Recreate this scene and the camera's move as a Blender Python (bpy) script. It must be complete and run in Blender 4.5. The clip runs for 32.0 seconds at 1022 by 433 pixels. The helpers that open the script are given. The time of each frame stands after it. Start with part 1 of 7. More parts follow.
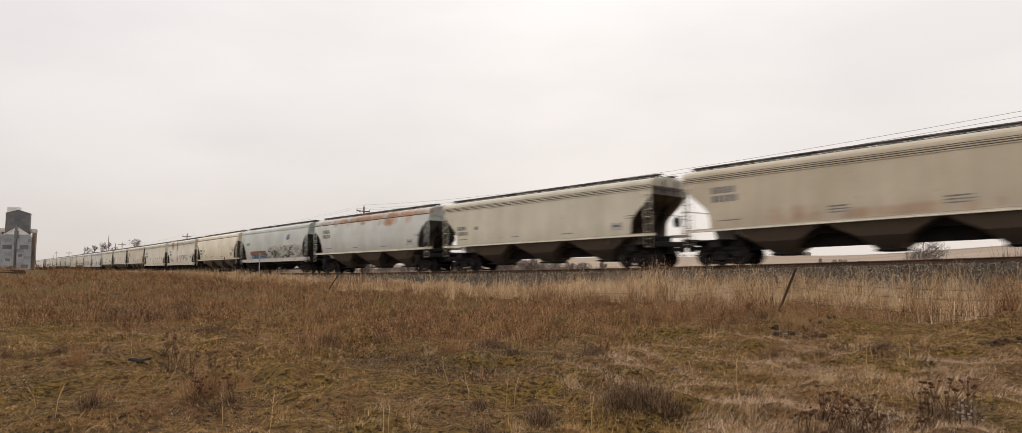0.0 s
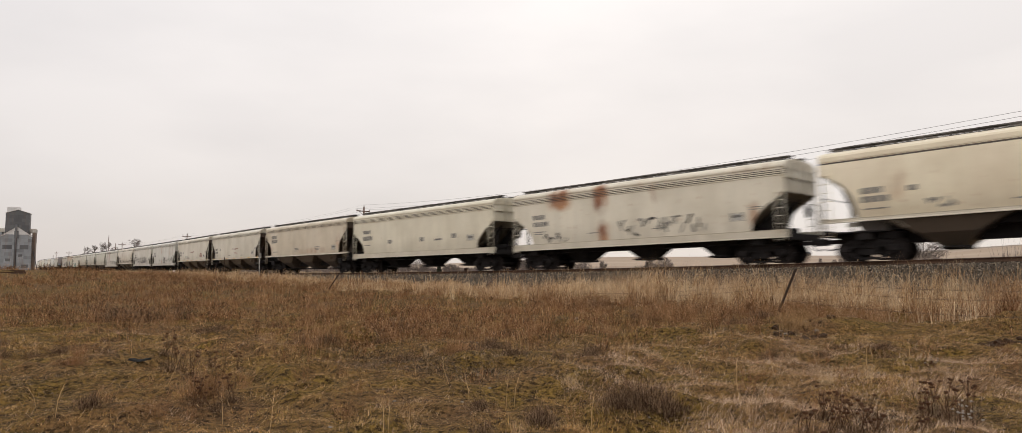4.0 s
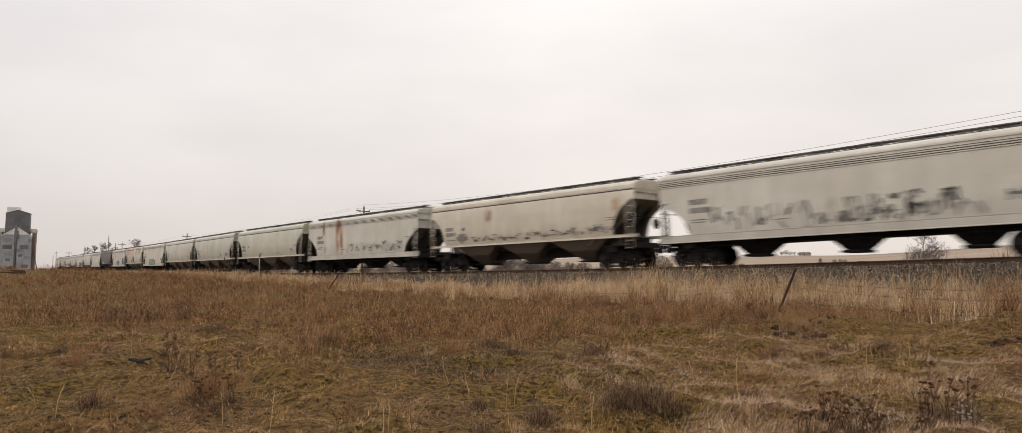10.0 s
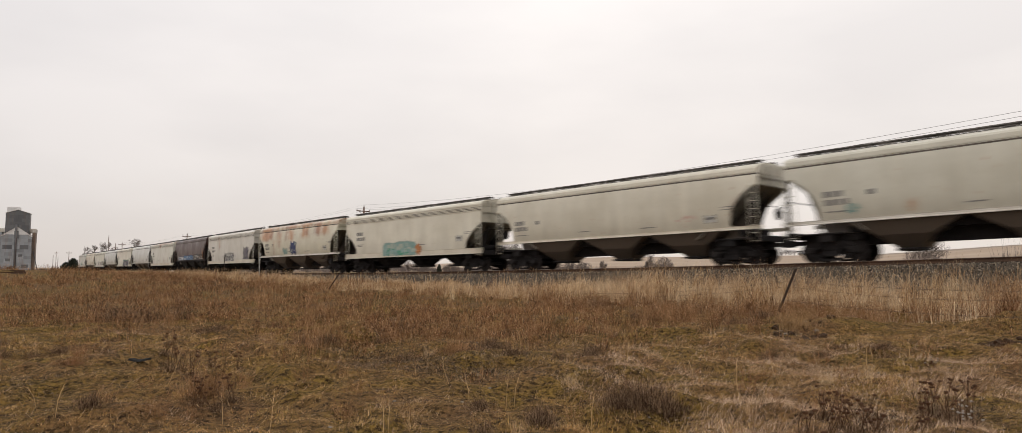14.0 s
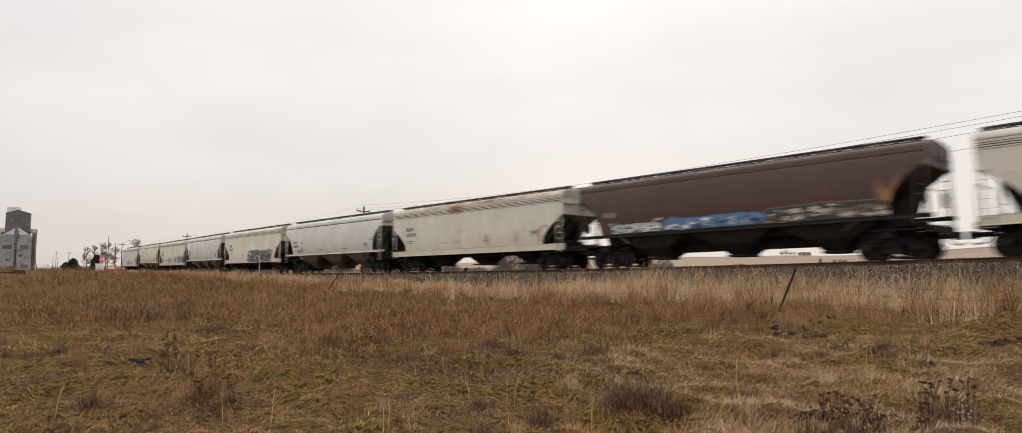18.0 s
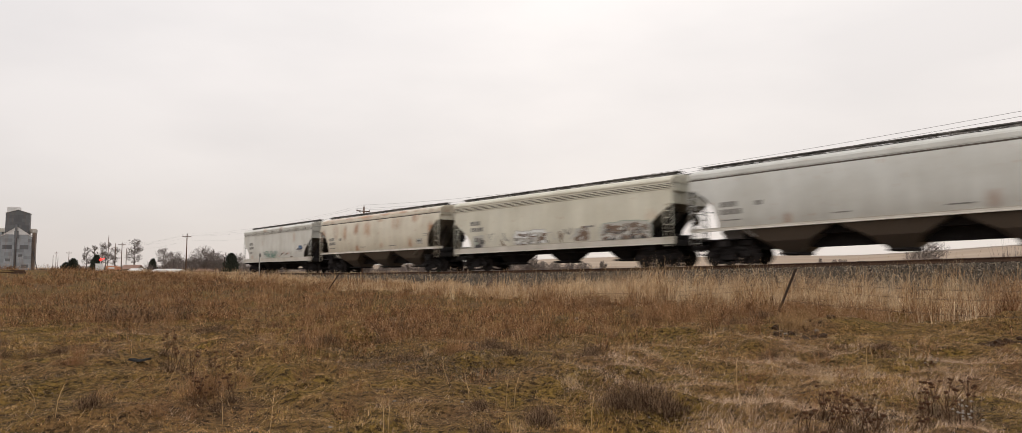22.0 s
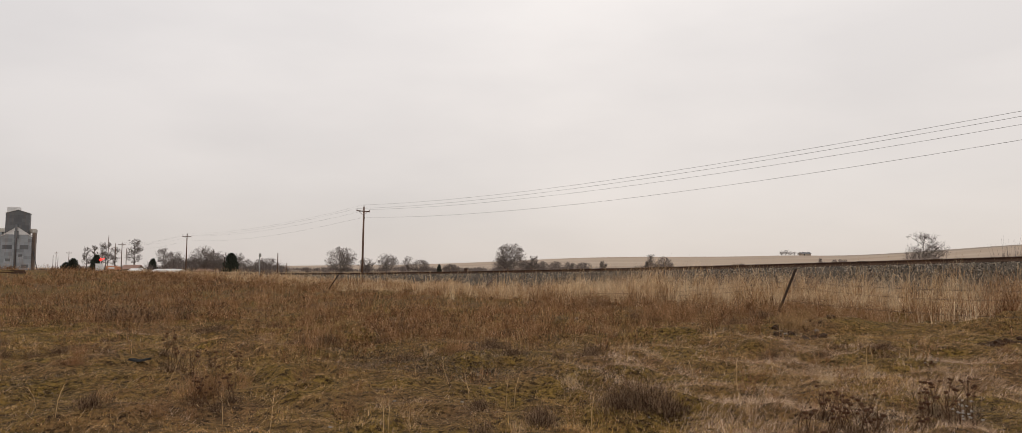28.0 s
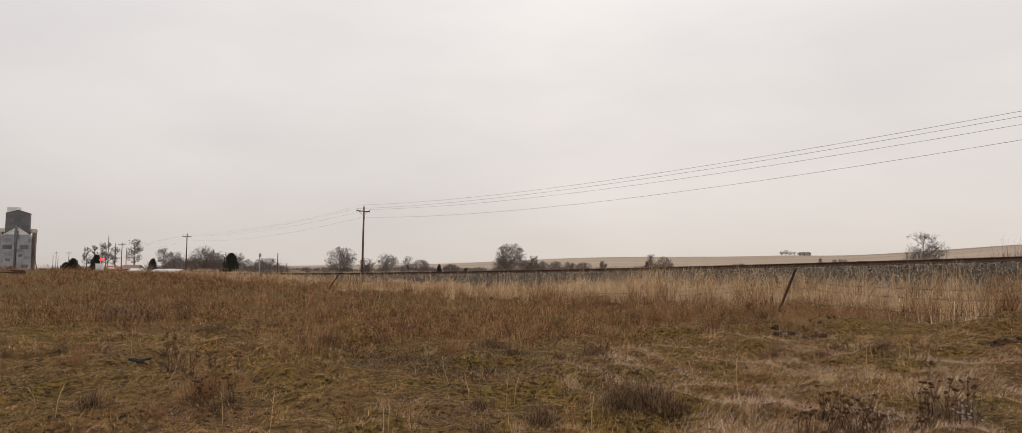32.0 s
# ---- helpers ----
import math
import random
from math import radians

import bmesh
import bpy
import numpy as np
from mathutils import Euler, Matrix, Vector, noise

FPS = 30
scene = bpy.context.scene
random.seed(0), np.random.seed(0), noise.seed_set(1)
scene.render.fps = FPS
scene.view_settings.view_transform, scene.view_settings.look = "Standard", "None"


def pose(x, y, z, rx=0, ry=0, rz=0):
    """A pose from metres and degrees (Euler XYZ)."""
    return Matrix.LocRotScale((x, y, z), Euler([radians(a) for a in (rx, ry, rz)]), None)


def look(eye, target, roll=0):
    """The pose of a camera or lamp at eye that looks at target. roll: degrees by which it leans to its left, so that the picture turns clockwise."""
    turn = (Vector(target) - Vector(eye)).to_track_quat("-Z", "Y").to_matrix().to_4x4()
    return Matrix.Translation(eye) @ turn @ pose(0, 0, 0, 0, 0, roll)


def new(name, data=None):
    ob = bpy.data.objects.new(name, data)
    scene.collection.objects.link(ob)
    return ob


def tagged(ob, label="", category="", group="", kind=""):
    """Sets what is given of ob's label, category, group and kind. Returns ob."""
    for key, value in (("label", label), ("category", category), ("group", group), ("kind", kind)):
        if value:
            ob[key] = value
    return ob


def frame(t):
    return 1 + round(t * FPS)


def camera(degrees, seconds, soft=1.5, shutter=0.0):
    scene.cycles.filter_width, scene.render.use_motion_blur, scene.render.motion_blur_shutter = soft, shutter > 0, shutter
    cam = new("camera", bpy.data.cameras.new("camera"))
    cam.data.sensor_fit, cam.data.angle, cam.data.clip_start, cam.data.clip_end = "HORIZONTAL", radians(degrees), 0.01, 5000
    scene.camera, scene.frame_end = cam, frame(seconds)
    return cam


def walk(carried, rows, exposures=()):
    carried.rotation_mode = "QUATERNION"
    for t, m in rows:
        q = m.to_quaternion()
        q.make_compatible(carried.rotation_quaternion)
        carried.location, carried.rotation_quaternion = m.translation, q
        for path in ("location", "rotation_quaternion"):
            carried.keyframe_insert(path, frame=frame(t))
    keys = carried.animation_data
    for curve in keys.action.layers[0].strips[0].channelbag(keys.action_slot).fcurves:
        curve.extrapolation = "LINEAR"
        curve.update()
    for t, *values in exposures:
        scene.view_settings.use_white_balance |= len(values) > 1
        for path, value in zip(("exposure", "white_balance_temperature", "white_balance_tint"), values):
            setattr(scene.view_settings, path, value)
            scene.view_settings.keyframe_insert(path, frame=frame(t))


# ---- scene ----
EYE = (0.0, 0.0, 1.45)
CAR_PITCH = 18.41     # length of one wagon over its couplers
SPEED = 20.114        # metres a second
cam = camera(71.96, 32.0, soft=0.6, shutter=0.55)
cam_pose = pose(*EYE, 94.147, 0, 0)
walk(cam, [(0, cam_pose), (32, cam_pose)], exposures=[(0, 0.23), (13, 0.22), (19, 0.26), (24, 0.17), (28, 0.05), (32, 0.05)])

# ---- world and light: flat overcast ----
world = bpy.data.worlds.new("overcast_sky")
scene.world = world
world.use_nodes = True
wt = world.node_tree
wt.nodes.clear()
w_out = wt.nodes.new("ShaderNodeOutputWorld")
w_bg = wt.nodes.new("ShaderNodeBackground")
w_sky = wt.nodes.new("ShaderNodeTexSky")
w_sky.sky_type, w_sky.sun_disc = "NISHITA", False
w_sky.sun_elevation, w_sky.sun_rotation = radians(38), radians(200)
w_tc = wt.nodes.new("ShaderNodeTexCoord")
w_sep = wt.nodes.new("ShaderNodeSeparateXYZ")
wt.links.new(w_tc.outputs["Generated"], w_sep.inputs[0])
w_ramp = wt.nodes.new("ShaderNodeValToRGB")
w_ramp.color_ramp.elements[0].position, w_ramp.color_ramp.elements[0].color = 0.0, (0.695, 0.622, 0.57, 1)
w_ramp.color_ramp.elements[1].position, w_ramp.color_ramp.elements[1].color = 0.45, (0.915, 0.872, 0.848, 1)
e_mid = w_ramp.color_ramp.elements.new(0.12)
e_mid.color = (0.755, 0.697, 0.656, 1)
wt.links.new(w_sep.outputs["Z"], w_ramp.inputs[0])
w_map = wt.nodes.new("ShaderNodeMapping")
w_map.inputs["Scale"].default_value = (1.2, 1.2, 3.5)
w_map.inputs["Location"].default_value = (0.3, 0.1, 0.0)
wt.links.new(w_tc.outputs["Generated"], w_map.inputs[0])
w_noise = wt.nodes.new("ShaderNodeTexNoise")
w_noise.inputs["Scale"].default_value, w_noise.inputs["Detail"].default_value = 1.6, 5.0
wt.links.new(w_map.outputs[0], w_noise.inputs[0])
w_cloud = wt.nodes.new("ShaderNodeValToRGB")
w_cloud.color_ramp.elements[0].position, w_cloud.color_ramp.elements[0].color = 0.3, (0.885, 0.885, 0.89, 1)
w_cloud.color_ramp.elements[1].position, w_cloud.color_ramp.elements[1].color = 0.68, (1.04, 1.035, 1.03, 1)
wt.links.new(w_noise.outputs[0], w_cloud.inputs[0])
w_mul = wt.nodes.new("ShaderNodeMixRGB")
w_mul.blend_type, w_mul.inputs[0].default_value = "MULTIPLY", 1.0
wt.links.new(w_ramp.outputs[0], w_mul.inputs[1])
wt.links.new(w_cloud.outputs[0], w_mul.inputs[2])
w_sk = wt.nodes.new("ShaderNodeMixRGB")
w_sk.blend_type, w_sk.inputs[0].default_value = "MULTIPLY", 1.0
w_sk.inputs[2].default_value = (0.1, 0.1, 0.1, 1)
wt.links.new(w_sky.outputs[0], w_sk.inputs[1])
w_mix = wt.nodes.new("ShaderNodeMixRGB")
w_mix.inputs[0].default_value = 0.95      # cloud cover
w_west = wt.nodes.new("ShaderNodeMapRange")      # thicker, bluer cloud towards the west
w_west.inputs["From Min"].default_value, w_west.inputs["From Max"].default_value = -0.62, 0.05
wt.links.new(w_sep.outputs["X"], w_west.inputs["Value"])
w_grey = wt.nodes.new("ShaderNodeMixRGB")
w_grey.inputs[1].default_value, w_grey.inputs[2].default_value = (0.875, 0.886, 0.908, 1), (1, 1, 1, 1)
wt.links.new(w_west.outputs[0], w_grey.inputs[0])
w_dim = wt.nodes.new("ShaderNodeMixRGB")
w_dim.blend_type, w_dim.inputs[0].default_value = "MULTIPLY", 1.0
wt.links.new(w_mul.outputs[0], w_dim.inputs[1])
wt.links.new(w_grey.outputs[0], w_dim.inputs[2])
wt.links.new(w_sk.outputs[0], w_mix.inputs[1])
wt.links.new(w_dim.outputs[0], w_mix.inputs[2])
wt.links.new(w_mix.outputs[0], w_bg.inputs[0])
w_bg.inputs[1].default_value = 1.045
wt.links.new(w_bg.outputs[0], w_out.inputs[0])

sun = new("sun", bpy.data.lights.new("sun", "SUN"))
sun.data.energy, sun.data.angle, sun.data.color = 0.62, radians(40), (1.0, 0.96, 0.9)
sun.matrix_world = look((-20, -60, 55), (0, 0, 0))

# ---- small mesh and node tools ----
def node(nt, kind, ins=None, **props):
    n = nt.nodes.new(kind)
    for k, v in props.items():
        setattr(n, k, v)
    for k, v in (ins or {}).items():
        s = n.inputs[k]
        if isinstance(v, bpy.types.NodeSocket):
            nt.links.new(v, s)
        else:
            s.default_value = v
    return n


def rgb(c):
    return (c[0], c[1], c[2], 1.0)


def material(name, rough=0.85, metal=0.0, spec=0.3):
    m = bpy.data.materials.new(name)
    m.use_nodes = True
    b = m.node_tree.nodes["Principled BSDF"]
    b.inputs["Roughness"].default_value = rough
    b.inputs["Metallic"].default_value = metal
    b.inputs["Specular IOR Level"].default_value = spec
    return m, m.node_tree, b


def math_node(nt, op, a, b=0.0, clamp=False):
    return node(nt, "ShaderNodeMath", {0: a, 1: b}, operation=op, use_clamp=clamp).outputs[0]


def mix(nt, f, a, b, blend="MIX"):
    return node(nt, "ShaderNodeMixRGB", {0: f, 1: a, 2: b}, blend_type=blend).outputs[0]


def span(nt, v, a, b, lo=0.0, hi=1.0):
    return node(nt, "ShaderNodeMapRange", {"Value": v, "From Min": a, "From Max": b, "To Min": lo, "To Max": hi}).outputs[0]


def noise_tex(nt, scale, detail=4.0, vec=None, stretch=None, shift=(0, 0, 0), rough=0.55):
    if vec is None:
        vec = node(nt, "ShaderNodeTexCoord").outputs["Object"]
    if stretch is not None or any(shift):
        vec = node(nt, "ShaderNodeMapping", {"Vector": vec, "Scale": stretch or (1, 1, 1), "Location": shift}).outputs[0]
    return node(nt, "ShaderNodeTexNoise", {"Vector": vec, "Scale": scale, "Detail": detail, "Roughness": rough}).outputs[0]


def bump(nt, b, height, strength=0.3, dist=0.02):
    nt.links.new(node(nt, "ShaderNodeBump", {"Height": height, "Strength": strength, "Distance": dist}).outputs[0], b.inputs["Normal"])


def worn(name, c1, c2, scale=2.0, fine=18.0, rough=0.85, metal=0.0, bumps=0.25, stretch=None, dist=0.01):
    """A surface that wanders between two colours, with grain."""
    m, nt, b = material(name, rough, metal)
    big = noise_tex(nt, scale, 4, stretch=stretch)
    small = noise_tex(nt, fine, 5, stretch=stretch)
    f = math_node(nt, "ADD", math_node(nt, "MULTIPLY", big, 0.6), math_node(nt, "MULTIPLY", small, 0.4))
    col = mix(nt, span(nt, f, 0.36, 0.64), rgb(c1), rgb(c2))
    nt.links.new(col, b.inputs["Base Color"])
    bump(nt, b, small, bumps, dist)
    return m


def island(name, cols, rough=0.9, patch=None, stepped=False):
    """Blades, twigs or stones: each piece takes a colour of its own; patch tints whole stretches."""
    m, nt, b = material(name, rough, spec=0.15)
    r = node(nt, "ShaderNodeNewGeometry").outputs["Random Per Island"]
    ramp = node(nt, "ShaderNodeValToRGB", {0: r})
    for i, c in enumerate(cols):
        p = i / len(cols) if stepped else i / (len(cols) - 1)
        e = ramp.color_ramp.elements[0] if i == 0 else (ramp.color_ramp.elements[-1] if i == len(cols) - 1 else ramp.color_ramp.elements.new(p))
        e.position, e.color = p, rgb(c)
    if stepped:
        ramp.color_ramp.interpolation = "CONSTANT"
    col = ramp.outputs[0]
    if patch:
        pos = node(nt, "ShaderNodeNewGeometry").outputs["Position"]
        for i, (tint, size, strength) in enumerate(patch if isinstance(patch[0][0], tuple) else [patch]):
            f = noise_tex(nt, size, 4, vec=pos, shift=(i * 7.3, i * 3.1, 0))
            col = mix(nt, math_node(nt, "MULTIPLY", span(nt, f, 0.49, 0.59), strength), col, rgb(tint))
    nt.links.new(col, b.inputs["Base Color"])
    return m


def mesh_of(name, bm, mats):
    me = bpy.data.meshes.new(name)
    bm.to_mesh(me)
    bm.free()
    for m in mats if isinstance(mats, (list, tuple)) else [mats]:
        me.materials.append(m)
    return me


def part(name, bm, mats, parent, label="", smooth=False):
    me = bm if isinstance(bm, bpy.types.Mesh) else mesh_of(name, bm, mats)
    if smooth:
        for p in me.polygons:
            p.use_smooth = True
    ob = new(name, me)
    ob.parent = parent
    if label:
        ob["label"] = label
    return ob


def raw_mesh(name, verts, tris, mat):
    """A mesh from numpy arrays of places and triangles."""
    me = bpy.data.meshes.new(name)
    n, k = len(verts), len(tris)
    me.vertices.add(n)
    me.vertices.foreach_set("co", np.asarray(verts, dtype=np.float32).ravel())
    me.loops.add(k * 3)
    me.loops.foreach_set("vertex_index", np.asarray(tris, dtype=np.int32).ravel())
    me.polygons.add(k)
    me.polygons.foreach_set("loop_start", np.arange(0, k * 3, 3, dtype=np.int32))
    me.polygons.foreach_set("loop_total", np.full(k, 3, dtype=np.int32))
    me.update(calc_edges=True)
    me.materials.append(mat)
    return me


def box(bm, x0, x1, y0, y1, z0, z1, bev=0.0, mi=0):
    v = [bm.verts.new(p) for p in ((x0, y0, z0), (x1, y0, z0), (x1, y1, z0), (x0, y1, z0), (x0, y0, z1), (x1, y0, z1), (x1, y1, z1), (x0, y1, z1))]
    fs = [bm.faces.new([v[i] for i in q]) for q in ((3, 2, 1, 0), (4, 5, 6, 7), (0, 1, 5, 4), (1, 2, 6, 5), (2, 3, 7, 6), (3, 0, 4, 7))]
    for f in fs:
        f.material_index = mi
    if bev:
        es = list({e for f in fs for e in f.edges})
        bmesh.ops.bevel(bm, geom=es, offset=bev, segments=1, affect="EDGES")
    return v


def tube(bm, pts, radii, sides=6, caps=True, mi=0):
    """A tapered tube through pts."""
    rings = []
    pts = [Vector(p) for p in pts]
    for i, p in enumerate(pts):
        d = (pts[min(i + 1, len(pts) - 1)] - pts[max(i - 1, 0)]).normalized()
        a = d.orthogonal().normalized() if i == 0 or abs(d.dot(last)) > 0.99 else (last - d * d.dot(last)).normalized()
        last = a
        b = d.cross(a)
        r = radii[i] if isinstance(radii, (list, tuple)) else radii
        rings.append([bm.verts.new(p + (a * math.cos(t) + b * math.sin(t)) * r) for t in [2 * math.pi * k / sides for k in range(sides)]])
    for r0, r1 in zip(rings, rings[1:]):
        for k in range(sides):
            f = bm.faces.new((r0[k], r0[(k + 1) % sides], r1[(k + 1) % sides], r1[k]))
            f.material_index, f.smooth = mi, True
    if caps:
        bm.faces.new(rings[0][::-1]).material_index = mi
        bm.faces.new(rings[-1]).material_index = mi


def prism(bm, outline, y0, y1, mi=0):
    """An outline in x and z, drawn out from y0 to y1."""
    a = [bm.verts.new((x, y0, z)) for x, z in outline]
    b = [bm.verts.new((x, y1, z)) for x, z in outline]
    n = len(a)
    fs = [bm.faces.new(a), bm.faces.new(b[::-1])]
    fs += [bm.faces.new((a[(i + 1) % n], a[i], b[i], b[(i + 1) % n])) for i in range(n)]
    for f in fs:
        f.material_index = mi
    bmesh.ops.recalc_face_normals(bm, faces=fs)
    return fs


def loft(bm, profile, x0, x1, cols=2, closed=False, caps=True, mi=0):
    """A profile in y and z, drawn along x."""
    rows = [[bm.verts.new((x0 + (x1 - x0) * i / (cols - 1), y, z)) for y, z in profile] for i in range(cols)]
    n = len(profile)
    fs = []
    for r0, r1 in zip(rows, rows[1:]):
        for k in range(n if closed else n - 1):
            fs.append(bm.faces.new((r0[k], r0[(k + 1) % n], r1[(k + 1) % n], r1[k])))
    if closed and caps:
        fs += [bm.faces.new(rows[0]), bm.faces.new(rows[-1][::-1])]
    for f in fs:
        f.material_index = mi
    bmesh.ops.recalc_face_normals(bm, faces=fs)
    return fs


def smooth01(a, b, v):
    t = np.clip((np.asarray(v, dtype=float) - a) / (b - a), 0, 1)
    return t * t * (3 - 2 * t)


# ---- the line of the track: its near rail, by the distance s along it ----
TS = np.arange(-1000.0, 1000.0, 1.0)
t_head = 0.93015 - 0.00219 * np.clip(TS + 54.55, 0.0, 53.1)      # straight, a gentle curve, straight again
t_x = np.concatenate([[0], np.cumsum((np.cos(t_head)[1:] + np.cos(t_head)[:-1]) / 2)])
t_y = np.concatenate([[0], np.cumsum(-(np.sin(t_head)[1:] + np.sin(t_head)[:-1]) / 2)])
t_x += -1.985 - t_x[1000]
t_y += 45.694 - t_y[1000]
t_slope = 0.98539 / (1 + np.exp(-(np.minimum(TS, 60.0) - 188.83) / 45.44)) * np.where(TS > 40, np.exp(-(TS - 40) / 22), 1.0)
t_z = np.concatenate([[0], np.cumsum((t_slope[1:] + t_slope[:-1]) / 2)])
t_z += 1.232 - t_z[1000]


def track(s, out=0.717, up=0.0):
    """A place on the track at s, out metres beyond the near rail and up metres over the rail's top."""
    h = np.interp(s, TS, t_head)
    return (np.interp(s, TS, t_x) + out * np.sin(h), np.interp(s, TS, t_y) + out * np.cos(h), np.interp(s, TS, t_z) + up)


def beyond(x, y):
    """How far a place lies beyond the near rail (below zero: on this side), and its s."""
    x, y = np.asarray(x, dtype=float), np.asarray(y, dtype=float)
    s = (x + 1.935) * 0.69 - (y - 45.17) * 0.724
    for _ in range(4):
        h = np.interp(s, TS, t_head)
        s = s + (x - np.interp(s, TS, t_x)) * np.cos(h) - (y - np.interp(s, TS, t_y)) * np.sin(h)
    h = np.interp(s, TS, t_head)
    return (x - np.interp(s, TS, t_x)) * np.sin(h) + (y - np.interp(s, TS, t_y)) * np.cos(h), s


def value_noise(x, y, size, seed):
    """Smooth noise from 0 to 1 on a plan."""
    rng = np.random.RandomState(seed)
    g = rng.rand(64, 64)
    u, v = np.asarray(x) / size + 1000.3, np.asarray(y) / size + 1000.7
    i, j = np.floor(u).astype(int), np.floor(v).astype(int)
    f, h = u - i, v - j
    f, h = f * f * (3 - 2 * f), h * h * (3 - 2 * h)
    a, b, c, d = g[i % 64, j % 64], g[(i + 1) % 64, j % 64], g[i % 64, (j + 1) % 64], g[(i + 1) % 64, (j + 1) % 64]
    return (a * (1 - f) + b * f) * (1 - h) + (c * (1 - f) + d * f) * h


def hummock(x, y):
    """Tussocks and small hollows of the field."""
    a = value_noise(x, y, 0.62, 61) * 0.55 + value_noise(x, y, 0.3, 62) * 0.45
    return 0.11 * (smooth01(0.3, 0.75, a) - 0.5) * (0.5 + value_noise(x, y, 2.3, 63)) + 0.10 * (value_noise(x, y, 1.5, 64) - 0.5)


def ripple(x, y):
    return (0.05 * np.sin(x * 0.9 + 1.3) * np.sin(y * 0.7 + 0.4) + 0.035 * np.sin(x * 2.1 + y * 1.3) + 0.03 * np.sin(y * 2.7 - x * 1.1 + 2.0)
            + 0.018 * np.sin(x * 5.3 + 0.7 * y) * np.sin(y * 4.9 + 1.0))


def ground_z(x, y):
    """The height of the ground."""
    x, y = np.asarray(x, dtype=float), np.asarray(y, dtype=float)
    r = np.hypot(x, y)
    yy = y / 1.19
    t = x / np.maximum(yy, 1.0)
    z = ripple(x, y) * smooth01(200, 40, r)
    q, s = beyond(x, y)
    near = smooth01(4, -4, q)
    z = z + hummock(x, y) * smooth01(45, 22, r) * near
    z = z + 0.42 * smooth01(16, 46, yy) * smooth01(9, -9, x) * near          # a low bank on this side
    z = z + 0.28 * np.exp(-((x + 27) / 9) ** 2 - ((yy - 36) / 7) ** 2) + 0.86 * np.exp(-((x + 40) / 13) ** 2 - ((yy - 47) / 8) ** 2)
    z = z + 0.22 * np.exp(-((x - 7.4) / 1.5) ** 2 - ((yy - 14.2) / 0.8) ** 2)   # a small heap by the fence
    z = z + 0.30 * np.exp(-((x - 11.5) / 1.3) ** 2 - ((yy - 13.6) / 1.0) ** 2)
    front = smooth01(0.0, 30.0, yy)
    z = z + front * 18.5 * smooth01(-0.25, 0.2, t) * smooth01(420, 1500, r)         # far hills
    z = z + front * 17.5 * smooth01(0.50, 0.95, t) * smooth01(420, 900, r)
    z = z + front * 1.6 * np.exp(-((t - 0.47) / 0.07) ** 2) * smooth01(350, 620, r)
    z = z + front * 9 * smooth01(-0.7, -0.2, t) * smooth01(700, 2200, r)
    return z

# ---- materials of the land ----
def ground_material():
    m, nt, b = material("dry_field_soil", 0.95, spec=0.1)
    pos = node(nt, "ShaderNodeNewGeometry").outputs["Position"]
    sep = node(nt, "ShaderNodeSeparateXYZ", {0: pos})
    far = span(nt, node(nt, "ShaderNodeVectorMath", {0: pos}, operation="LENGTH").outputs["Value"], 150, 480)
    n1 = noise_tex(nt, 0.5, 5, vec=pos)
    n2 = noise_tex(nt, 13.0, 7, vec=pos, rough=0.75)
    n3 = noise_tex(nt, 38.0, 5, vec=pos, rough=0.75)
    n4 = noise_tex(nt, 3.1, 5, vec=pos, rough=0.7)
    # the dark soil tones also stand in for shade between the blades
    moss = mix(nt, span(nt, n2, 0.42, 0.6), (0.02, 0.012, 0.0052, 1), (0.23, 0.142, 0.032, 1))
    straw = mix(nt, span(nt, n2, 0.4, 0.62), (0.028, 0.016, 0.008, 1), (0.24, 0.134, 0.056, 1))
    near = mix(nt, span(nt, n1, 0.42, 0.6), moss, straw)
    near = mix(nt, math_node(nt, "MULTIPLY", span(nt, n4, 0.52, 0.62), 0.42), near, (0.03, 0.018, 0.009, 1))
    near = mix(nt, math_node(nt, "MULTIPLY", span(nt, n3, 0.54, 0.64), 0.75), near, (0.27, 0.175, 0.085, 1))
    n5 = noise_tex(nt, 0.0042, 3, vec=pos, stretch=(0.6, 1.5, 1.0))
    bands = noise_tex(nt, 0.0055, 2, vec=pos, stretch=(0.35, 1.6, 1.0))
    # far fields and hills: pale stubble, lightened with distance in place of haze
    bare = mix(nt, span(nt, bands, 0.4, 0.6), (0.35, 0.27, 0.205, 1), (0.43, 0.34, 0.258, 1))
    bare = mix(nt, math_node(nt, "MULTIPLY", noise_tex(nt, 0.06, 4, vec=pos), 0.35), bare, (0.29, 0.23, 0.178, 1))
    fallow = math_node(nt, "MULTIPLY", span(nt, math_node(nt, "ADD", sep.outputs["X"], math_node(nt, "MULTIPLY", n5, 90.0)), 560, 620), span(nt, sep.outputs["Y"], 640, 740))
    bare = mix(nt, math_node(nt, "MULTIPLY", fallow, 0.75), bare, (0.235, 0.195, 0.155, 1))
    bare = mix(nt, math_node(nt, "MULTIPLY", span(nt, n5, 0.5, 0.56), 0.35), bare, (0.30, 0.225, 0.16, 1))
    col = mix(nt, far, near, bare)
    nt.links.new(col, b.inputs["Base Color"])
    bump(nt, b, math_node(nt, "ADD", n2, math_node(nt, "MULTIPLY", n3, 0.4)), 0.8, 0.05)
    return m


